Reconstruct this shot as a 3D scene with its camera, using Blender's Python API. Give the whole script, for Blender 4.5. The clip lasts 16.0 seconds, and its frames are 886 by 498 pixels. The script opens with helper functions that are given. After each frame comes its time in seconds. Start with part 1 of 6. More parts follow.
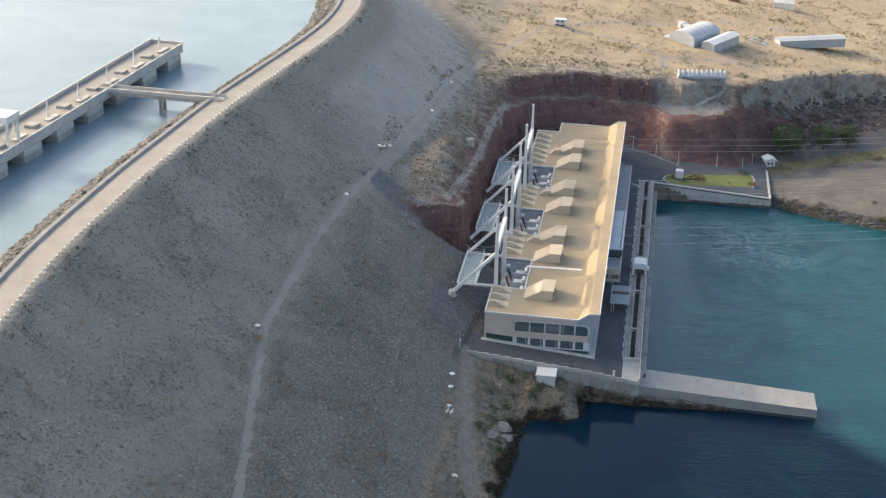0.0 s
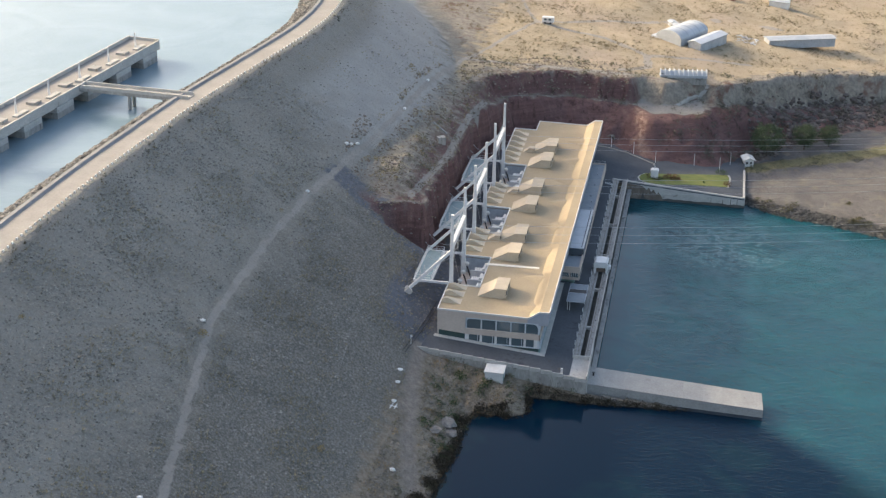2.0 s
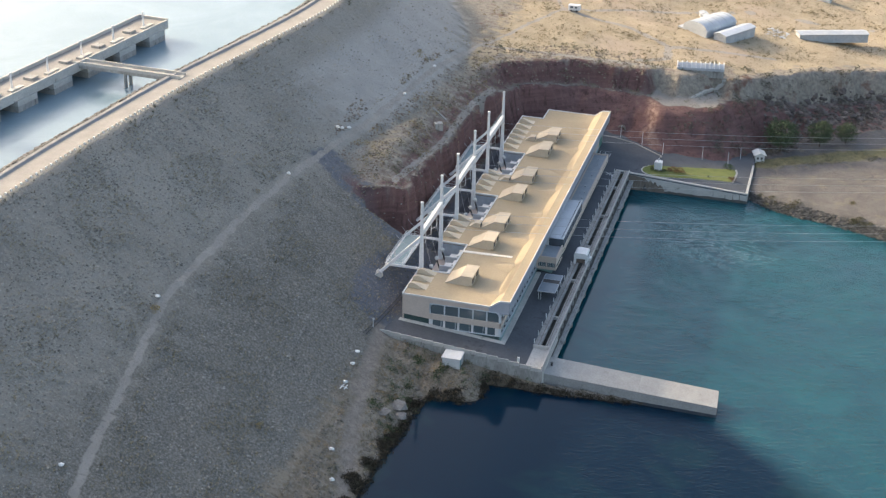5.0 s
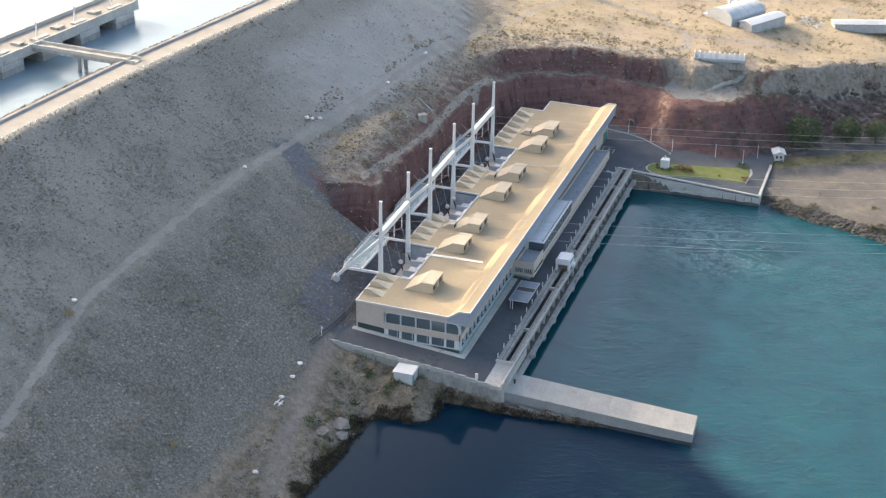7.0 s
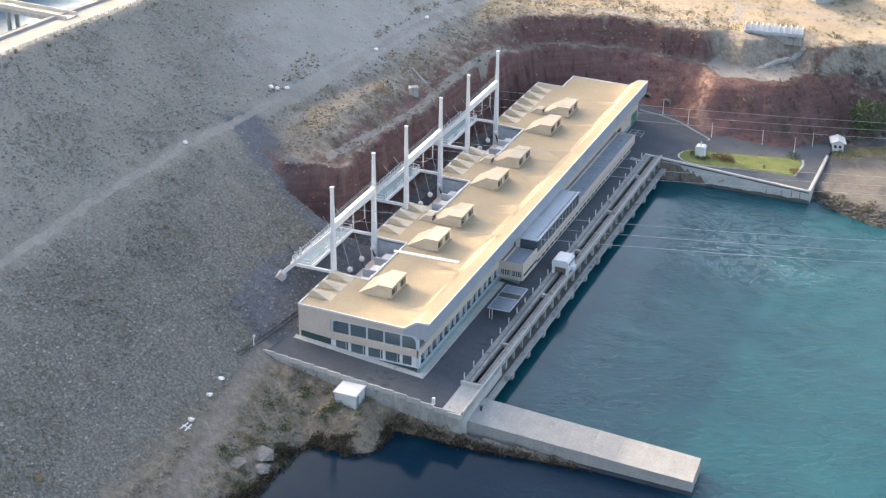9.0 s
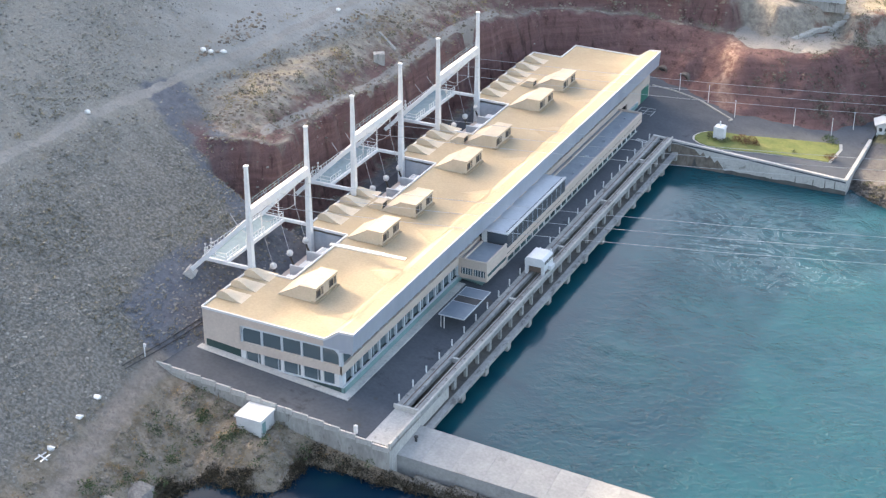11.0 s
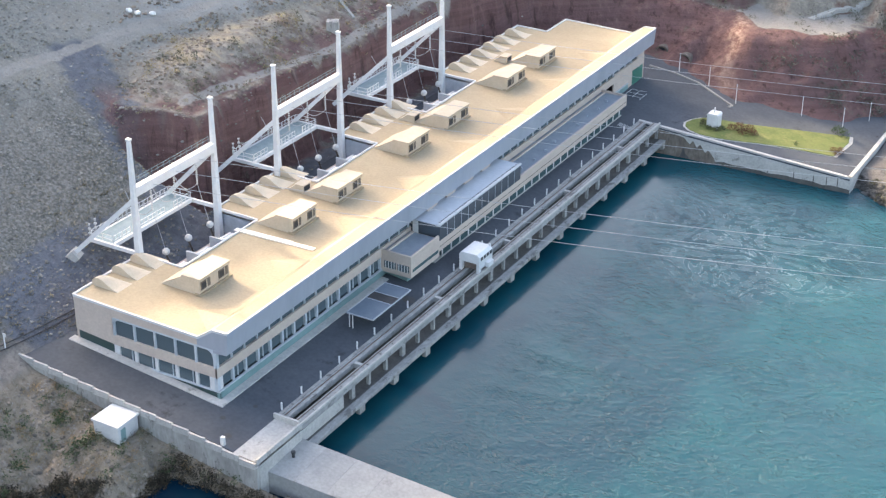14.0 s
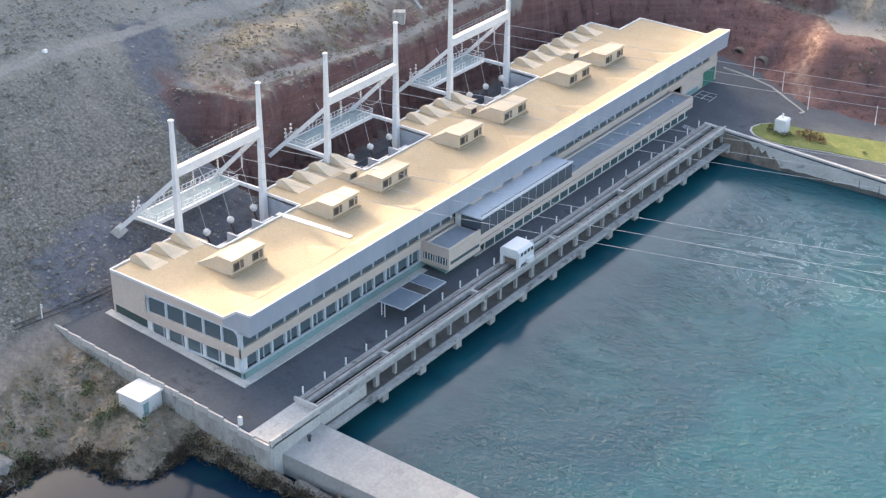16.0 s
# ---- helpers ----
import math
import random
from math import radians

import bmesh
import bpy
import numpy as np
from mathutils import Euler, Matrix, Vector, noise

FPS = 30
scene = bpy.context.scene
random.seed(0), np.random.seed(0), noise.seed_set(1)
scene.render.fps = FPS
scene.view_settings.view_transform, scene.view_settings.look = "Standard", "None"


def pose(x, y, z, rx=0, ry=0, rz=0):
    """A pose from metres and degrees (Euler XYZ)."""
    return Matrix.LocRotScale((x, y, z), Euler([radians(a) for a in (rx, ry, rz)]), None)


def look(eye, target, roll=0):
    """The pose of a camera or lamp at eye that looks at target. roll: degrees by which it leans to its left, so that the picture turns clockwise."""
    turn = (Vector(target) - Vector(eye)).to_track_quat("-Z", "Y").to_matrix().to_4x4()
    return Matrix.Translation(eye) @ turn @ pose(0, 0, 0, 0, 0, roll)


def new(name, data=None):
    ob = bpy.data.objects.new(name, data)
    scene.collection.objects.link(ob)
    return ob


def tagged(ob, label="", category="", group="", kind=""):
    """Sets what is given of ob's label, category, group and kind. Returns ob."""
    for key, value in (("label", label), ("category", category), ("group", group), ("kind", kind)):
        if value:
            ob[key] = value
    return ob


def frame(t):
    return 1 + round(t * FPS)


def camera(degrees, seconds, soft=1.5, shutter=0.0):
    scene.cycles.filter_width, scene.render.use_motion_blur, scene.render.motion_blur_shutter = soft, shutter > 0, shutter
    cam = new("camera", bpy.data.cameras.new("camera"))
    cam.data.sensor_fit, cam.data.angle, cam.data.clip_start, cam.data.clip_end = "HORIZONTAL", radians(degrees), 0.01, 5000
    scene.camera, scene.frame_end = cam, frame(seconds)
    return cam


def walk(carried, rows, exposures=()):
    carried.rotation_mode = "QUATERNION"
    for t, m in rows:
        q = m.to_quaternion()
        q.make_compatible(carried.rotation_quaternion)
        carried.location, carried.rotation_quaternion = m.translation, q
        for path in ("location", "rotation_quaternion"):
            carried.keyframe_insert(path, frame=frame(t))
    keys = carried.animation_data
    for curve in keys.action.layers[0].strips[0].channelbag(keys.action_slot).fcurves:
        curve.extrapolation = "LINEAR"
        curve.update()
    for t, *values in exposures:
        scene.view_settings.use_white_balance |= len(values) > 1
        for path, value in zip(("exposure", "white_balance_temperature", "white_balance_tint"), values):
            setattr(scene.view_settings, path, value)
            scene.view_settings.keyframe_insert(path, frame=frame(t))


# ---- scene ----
cam = camera(32.0, 16.0, 1.32)
PATH = [
    (0, (8.525, -285.215, 145.335), (8.263, -283.396, 144.546), 1.01),
    (0.5, (13.245, -285.451, 146.253), (12.97, -283.635, 145.46), 0.97),
    (1, (18.067, -285.681, 147.239), (17.778, -283.869, 146.444), 0.94),
    (1.5, (23.054, -286.038, 148.32), (22.75, -284.23, 147.522), 0.93),
    (2, (28.164, -286.534, 149.565), (27.844, -284.73, 148.762), 0.94),
    (2.5, (33.215, -287.099, 150.947), (32.873, -285.301, 150.14), 1.00),
    (3, (38.352, -287.662, 152.449), (37.988, -285.871, 151.637), 1.06),
    (3.5, (44.018, -288.131, 154.012), (43.633, -286.346, 153.195), 1.13),
    (4, (49.323, -288.6, 155.563), (48.914, -286.824, 154.741), 1.23),
    (6.5, (74.428, -262.384, 152.553), (73.884, -260.66, 151.697), 1.01),
    (7, (77.749, -251.623, 148.34), (77.18, -249.908, 147.482), 0.92),
    (7.5, (80.2, -239.052, 143.582), (79.6, -237.35, 142.72), 0.85),
    (8, (82.14, -225.762, 138.642), (81.508, -224.074, 137.775), 0.80),
    (8.5, (83.826, -211.994, 133.826), (83.163, -210.322, 132.953), 0.75),
    (11, (86.444, -152.967, 108.828), (85.667, -151.351, 107.942), 0.06),
    (11.5, (86.294, -141.693, 103.508), (85.497, -140.088, 102.621), -0.08),
    (12, (85.62, -130.786, 98.687), (84.805, -129.192, 97.795), -0.09),
    (12.5, (88.14, -125.726, 98.676), (87.31, -124.147, 97.772), 0.12),
    (13, (91.911, -123.935, 99.108), (91.067, -122.366, 98.201), 0.16),
    (13.5, (95.26, -122.296, 99.366), (94.397, -120.738, 98.455), 0.21),
    (14, (98.45, -120.923, 99.633), (97.56, -119.381, 98.722), 0.25),
    (14.5, (101.172, -119.551, 99.747), (100.251, -118.028, 98.834), 0.31),
    (15, (103.83, -118.084, 99.917), (102.873, -116.585, 99.002), 0.38),
    (15.5, (106.592, -116.479, 100.145), (105.599, -115.005, 99.227), 0.47),
    (16, (109.162, -114.803, 100.338), (108.134, -113.357, 99.416), 0.56),
]
walk(cam, [(t, look(eye, target, roll)) for t, eye, target, roll in PATH], [(0, 1.45, 7000, 9), (4, 1.56, 7050, 9), (8, 1.98, 7150, 10), (11, 2.4, 7200, 12), (14, 2.43, 7200, 12), (16, 2.33, 7200, 12)])

# ---- world, sun ----
SUN_EL, SUN_AZ = 23.2, 18.0
world = bpy.data.worlds.new("sky")
scene.world = world
world.use_nodes = True
wn = world.node_tree
sky = wn.nodes.new("ShaderNodeTexSky")
sky.sky_type, sky.sun_disc = "NISHITA", False
sky.sun_elevation, sky.sun_rotation = radians(SUN_EL), radians(-90 + SUN_AZ)
sky.air_density, sky.dust_density, sky.altitude = 0.95, 7.0, 500
wn.nodes["Background"].inputs[1].default_value = 0.15
wn.links.new(sky.outputs[0], wn.nodes["Background"].inputs[0])
sun_way = Vector((math.cos(radians(SUN_AZ)) * math.cos(radians(SUN_EL)), -math.sin(radians(SUN_AZ)) * math.cos(radians(SUN_EL)), -math.sin(radians(SUN_EL))))
sun = new("sun", bpy.data.lights.new("sun", "SUN"))
sun.data.energy, sun.data.angle, sun.data.color = 1.45, radians(1.2), (1.0, 0.86, 0.66)
sun.matrix_world = look(-sun_way * 300, (0, 0, 0))


# ---- materials ----
def mat(name, c1, c2, size=1.0, rough=0.8, metal=0.0, bump=0.0, fine=0.0, fine_size=0.1, streak=(1, 1, 1), coat=0.0, spot=None, spot_size=0.5, spot_cover=0.62, by_object=0.0, island=0.0):
    """A surface whose colour drifts between two tones at one scale, with finer grain, optional spots of a third tone, and relief."""
    m = bpy.data.materials.new(name)
    m.use_nodes = True
    nt = m.node_tree
    N, L = nt.nodes.new, nt.links.new
    bs = nt.nodes["Principled BSDF"]
    tc, mp = N("ShaderNodeTexCoord"), N("ShaderNodeMapping")
    L(tc.outputs["Object"], mp.inputs[0])
    mp.inputs["Scale"].default_value = streak
    oi = N("ShaderNodeObjectInfo")
    off = N("ShaderNodeVectorMath")
    off.operation = "MULTIPLY_ADD"
    L(oi.outputs["Random"], off.inputs[0])
    off.inputs[1].default_value = (37, 53, 11)
    L(mp.outputs[0], off.inputs[2])
    n1 = N("ShaderNodeTexNoise")
    n1.inputs["Scale"].default_value, n1.inputs["Detail"].default_value, n1.inputs["Roughness"].default_value = 1.0 / size, 5, 0.6
    L(off.outputs[0], n1.inputs["Vector"])
    r1 = N("ShaderNodeMapRange")
    r1.inputs[1].default_value, r1.inputs[2].default_value = 0.33, 0.67
    L(n1.outputs[0], r1.inputs[0])
    mx = N("ShaderNodeMix")
    mx.data_type = "RGBA"
    mx.inputs[6].default_value, mx.inputs[7].default_value = (*c1, 1), (*c2, 1)
    L(r1.outputs[0], mx.inputs[0])
    col = mx.outputs[2]
    n2 = N("ShaderNodeTexNoise")
    n2.inputs["Scale"].default_value, n2.inputs["Detail"].default_value = 1.0 / fine_size, 4
    L(off.outputs[0], n2.inputs["Vector"])
    if spot:
        n3 = N("ShaderNodeTexNoise")
        n3.inputs["Scale"].default_value, n3.inputs["Detail"].default_value, n3.inputs["Roughness"].default_value = 1.0 / spot_size, 6, 0.7
        L(off.outputs[0], n3.inputs["Vector"])
        r3 = N("ShaderNodeMapRange")
        r3.inputs[1].default_value, r3.inputs[2].default_value = spot_cover, spot_cover + 0.08
        L(n3.outputs[0], r3.inputs[0])
        m3 = N("ShaderNodeMix")
        m3.data_type = "RGBA"
        m3.inputs[7].default_value = (*spot, 1)
        L(r3.outputs[0], m3.inputs[0])
        L(col, m3.inputs[6])
        col = m3.outputs[2]
    if fine or by_object or island:
        hs = N("ShaderNodeHueSaturation")
        r2 = N("ShaderNodeMapRange")
        r2.inputs[1].default_value, r2.inputs[2].default_value = 0.3, 0.7
        r2.inputs[3].default_value, r2.inputs[4].default_value = 1 - fine, 1 + fine
        L(n2.outputs[0], r2.inputs[0])
        val = r2.outputs[0]
        if by_object:
            ro = N("ShaderNodeMapRange")
            ro.inputs[3].default_value, ro.inputs[4].default_value = 1 - by_object, 1 + by_object
            L(oi.outputs["Random"], ro.inputs[0])
            mu = N("ShaderNodeMath")
            mu.operation = "MULTIPLY"
            L(val, mu.inputs[0])
            L(ro.outputs[0], mu.inputs[1])
            val = mu.outputs[0]
        if island:
            ge = N("ShaderNodeNewGeometry")
            ri = N("ShaderNodeMapRange")
            ri.inputs[3].default_value, ri.inputs[4].default_value = 1 - island, 1 + island
            L(ge.outputs["Random Per Island"], ri.inputs[0])
            mi = N("ShaderNodeMath")
            mi.operation = "MULTIPLY"
            L(val, mi.inputs[0])
            L(ri.outputs[0], mi.inputs[1])
            val = mi.outputs[0]
        L(val, hs.inputs["Value"])
        L(col, hs.inputs["Color"])
        col = hs.outputs[0]
    L(col, bs.inputs["Base Color"])
    bs.inputs["Roughness"].default_value, bs.inputs["Metallic"].default_value = rough, metal
    bs.inputs["Coat Weight"].default_value = coat
    if bump:
        b = N("ShaderNodeBump")
        b.inputs["Strength"].default_value, b.inputs["Distance"].default_value = 0.7, bump
        L(n2.outputs[0], b.inputs["Height"])
        L(b.outputs[0], bs.inputs["Normal"])
    return m


WALL_TAN = mat("tan_concrete_wall", (0.53, 0.43, 0.36), (0.59, 0.49, 0.41), 3, 0.85, bump=0.01, fine=0.06, fine_size=0.3)
ROOF_TAN = mat("tan_roof_membrane", (0.338, 0.265, 0.169), (0.39, 0.308, 0.199), 7, 0.75, bump=0.012, fine=0.09, fine_size=0.35, spot=(0.355, 0.278, 0.187), spot_size=2.2, spot_cover=0.6)
VENT_TAN = mat("tan_vent_plaster", (0.50, 0.42, 0.31), (0.57, 0.48, 0.36), 2, 0.8, fine=0.06, fine_size=0.2)
WHITE_TRIM = mat("white_trim", (0.60, 0.595, 0.575), (0.68, 0.675, 0.655), 1.5, 0.55, fine=0.05, fine_size=0.3)
FASCIA = mat("pale_metal_fascia", (0.33, 0.35, 0.39), (0.40, 0.42, 0.455), 4, 0.45, fine=0.03, fine_size=0.6, streak=(1, 1, 0.3))
PIER_PALE = mat("pale_blue_grey_frame", (0.46, 0.50, 0.52), (0.54, 0.58, 0.60), 1.5, 0.5, fine=0.05, fine_size=0.3)
WHITE_STEEL = mat("white_painted_steel", (0.64, 0.64, 0.63), (0.72, 0.72, 0.71), 2, 0.45, fine=0.05, fine_size=0.4)
GALV = mat("galvanised_grating", (0.20, 0.27, 0.28), (0.27, 0.34, 0.35), 1, 0.6, 0.1, fine=0.1, fine_size=0.15)
TEAL = mat("teal_panel", (0.16, 0.27, 0.27), (0.20, 0.32, 0.31), 2, 0.5, fine=0.08, fine_size=0.4)
GREEN_DARK = mat("dark_green_panel", (0.025, 0.055, 0.05), (0.035, 0.07, 0.065), 2, 0.4, fine=0.1, fine_size=0.4)
GREEN_DOOR = mat("green_door_paint", (0.03, 0.15, 0.11), (0.04, 0.19, 0.14), 2, 0.45, fine=0.08)
CONCRETE = mat("pale_concrete", (0.40, 0.39, 0.362), (0.50, 0.48, 0.445), 3.5, 0.9, bump=0.02, fine=0.12, fine_size=0.35, spot=(0.26, 0.25, 0.23), spot_size=2.2, spot_cover=0.6)
DECK_GREY = mat("stained_deck_concrete", (0.27, 0.27, 0.26), (0.37, 0.365, 0.345), 2.5, 0.9, bump=0.02, fine=0.16, fine_size=0.4, spot=(0.17, 0.165, 0.155), spot_size=1.4, spot_cover=0.56, streak=(1, 0.5, 0.6))
JETTY_GREY = mat("grey_jetty_concrete", (0.29, 0.285, 0.27), (0.36, 0.35, 0.33), 4, 0.9, bump=0.02, fine=0.1, fine_size=0.4, spot=(0.24, 0.235, 0.22), spot_size=3, spot_cover=0.6)
CONCRETE_OLD = mat("weathered_concrete", (0.27, 0.26, 0.24), (0.40, 0.39, 0.36), 3, 0.92, bump=0.03, fine=0.16, fine_size=0.4, spot=(0.14, 0.13, 0.12), spot_size=1.6, spot_cover=0.57, streak=(1, 1, 0.35))
# dark marks on quay and jetty; also the painted shade in the tailrace slot
CONCRETE_DARK = mat("wet_and_shaded_concrete", (0.07, 0.07, 0.065), (0.12, 0.115, 0.105), 2, 0.8, fine=0.15, fine_size=0.4, streak=(1, 1, 0.4))
# wet concrete with waterline shade and reflection put into its blue-black colour
WET_SHADE_WALL = mat("wet_and_shaded_wall", (0.022, 0.032, 0.042), (0.035, 0.045, 0.055), 2, 0.35, fine=0.15, fine_size=0.5, streak=(1, 1, 0.3))
STAIN_BROWN = mat("brown_stained_concrete", (0.12, 0.095, 0.075), (0.21, 0.18, 0.15), 1.6, 0.9, fine=0.2, fine_size=0.4, streak=(1, 1, 0.4))
ASPHALT = mat("yard_asphalt", (0.056, 0.064, 0.076), (0.078, 0.087, 0.10), 6, 0.9, bump=0.01, fine=0.12, fine_size=0.5, spot=(0.040, 0.042, 0.050), spot_size=5, spot_cover=0.6)
CREST_ROAD = mat("gravel_road", (0.25, 0.236, 0.215), (0.31, 0.29, 0.264), 5, 0.95, bump=0.02, fine=0.1, fine_size=0.4, spot=(0.28, 0.25, 0.22), spot_size=3, spot_cover=0.6)
KERB_GREY = mat("grey_kerb_strip", (0.20, 0.20, 0.20), (0.26, 0.26, 0.255), 2, 0.9, fine=0.1)
ROOF_GREY = mat("blue_grey_roofing", (0.25, 0.285, 0.315), (0.31, 0.345, 0.375), 3, 0.5, fine=0.06, fine_size=0.5, spot=(0.20, 0.23, 0.26), spot_size=2, spot_cover=0.6)
ROOF_LIGHT = mat("light_grey_roofing", (0.50, 0.525, 0.55), (0.58, 0.60, 0.625), 3, 0.6, fine=0.05, fine_size=0.5)
LOUVRE = mat("dark_louvre", (0.03, 0.03, 0.032), (0.05, 0.05, 0.05), 1, 0.6)
# near-black colour that stands for the shade inside rooms and tunnels
SHADE_BLACK = mat("shade_black_fill", (0.02, 0.02, 0.022), (0.03, 0.03, 0.03), 2, 0.9)
STEEL_GREY = mat("grey_equipment_paint", (0.34, 0.37, 0.40), (0.44, 0.47, 0.50), 1, 0.5, fine=0.08)
PORCELAIN = mat("pale_porcelain", (0.42, 0.42, 0.41), (0.52, 0.52, 0.50), 0.5, 0.35)
BROWN_INS = mat("dark_bushing", (0.03, 0.025, 0.022), (0.05, 0.04, 0.035), 0.5, 0.35)
CABLE = mat("aluminium_cable", (0.40, 0.405, 0.41), (0.48, 0.485, 0.49), 1, 0.5, 0.2)
SHEET_WHITE = mat("white_sheet_metal", (0.40, 0.425, 0.445), (0.49, 0.51, 0.525), 3, 0.4, fine=0.05, fine_size=0.5)
SHEET_GREY = mat("grey_sheet_roof", (0.36, 0.39, 0.42), (0.46, 0.48, 0.5), 3, 0.45, 0.2, fine=0.1, fine_size=0.6)
BRICK_RED = mat("red_brick_wall", (0.20, 0.10, 0.07), (0.27, 0.14, 0.10), 1, 0.9, fine=0.12)
RUST = mat("rusty_rail", (0.15, 0.11, 0.09), (0.21, 0.16, 0.13), 0.6, 0.85, fine=0.2)
STONE_WHITE = mat("whitewashed_stone", (0.72, 0.71, 0.68), (0.82, 0.81, 0.78), 0.4, 0.8)
LEAF_GREEN = mat("dark_green_foliage", (0.035, 0.065, 0.025), (0.06, 0.10, 0.035), 1.2, 0.7, fine=0.3, fine_size=0.3)
LEAF_DARK = mat("reed_and_bush", (0.035, 0.04, 0.022), (0.065, 0.065, 0.03), 1.2, 0.8, fine=0.3, fine_size=0.3)
LEAF_RUST = mat("rust_coloured_shrub", (0.12, 0.055, 0.03), (0.17, 0.08, 0.04), 1.0, 0.85, fine=0.25, fine_size=0.3)
LAWN = mat("short_lawn", (0.10, 0.13, 0.03), (0.17, 0.18, 0.05), 3, 0.9, bump=0.03, fine=0.15, fine_size=0.4, spot=(0.20, 0.19, 0.06), spot_size=2.5, spot_cover=0.56)
BARK = mat("grey_bark", (0.09, 0.07, 0.05), (0.13, 0.10, 0.075), 0.4, 0.95, fine=0.2)
WHITE_LINE = mat("worn_white_line", (0.5, 0.5, 0.48), (0.6, 0.6, 0.58), 0.6, 0.8, fine=0.15)
VENT_RECESS = mat("brown_vent_recess", (0.13, 0.105, 0.08), (0.17, 0.14, 0.11), 0.6, 0.8)
WORN_WHITE = mat("worn_pale_membrane", (0.72, 0.66, 0.56), (0.82, 0.78, 0.70), 0.9, 0.7, fine=0.1, fine_size=0.3)
BLUE_GRAVEL = mat("blue_grey_gravel", (0.09, 0.097, 0.112), (0.13, 0.136, 0.152), 1.2, 0.95, bump=0.03, fine=0.2, fine_size=0.3)
SOLAR = mat("blue_panel_sheet", (0.11, 0.15, 0.19), (0.15, 0.19, 0.23), 2, 0.35, fine=0.05)


def glass(name, tint, rough=0.08):
    m = bpy.data.materials.new(name)
    m.use_nodes = True
    bs = m.node_tree.nodes["Principled BSDF"]
    bs.inputs["Base Color"].default_value = (*tint, 1)
    bs.inputs["Roughness"].default_value, bs.inputs["IOR"].default_value = rough, 1.55
    bs.inputs["Specular IOR Level"].default_value = 0.9
    nz, bp = m.node_tree.nodes.new("ShaderNodeTexNoise"), m.node_tree.nodes.new("ShaderNodeBump")
    nz.inputs["Scale"].default_value = 0.35
    bp.inputs["Strength"].default_value, bp.inputs["Distance"].default_value = 0.15, 0.05
    m.node_tree.links.new(nz.outputs[0], bp.inputs["Height"])
    m.node_tree.links.new(bp.outputs[0], bs.inputs["Normal"])
    return m


GLASS = glass("dark_window_glass", (0.085, 0.12, 0.135))
GLASS_TEAL = glass("teal_tinted_glass", (0.06, 0.11, 0.115), 0.15)
GLASS_GREY = glass("grey_cladding_glass", (0.07, 0.085, 0.10), 0.12)




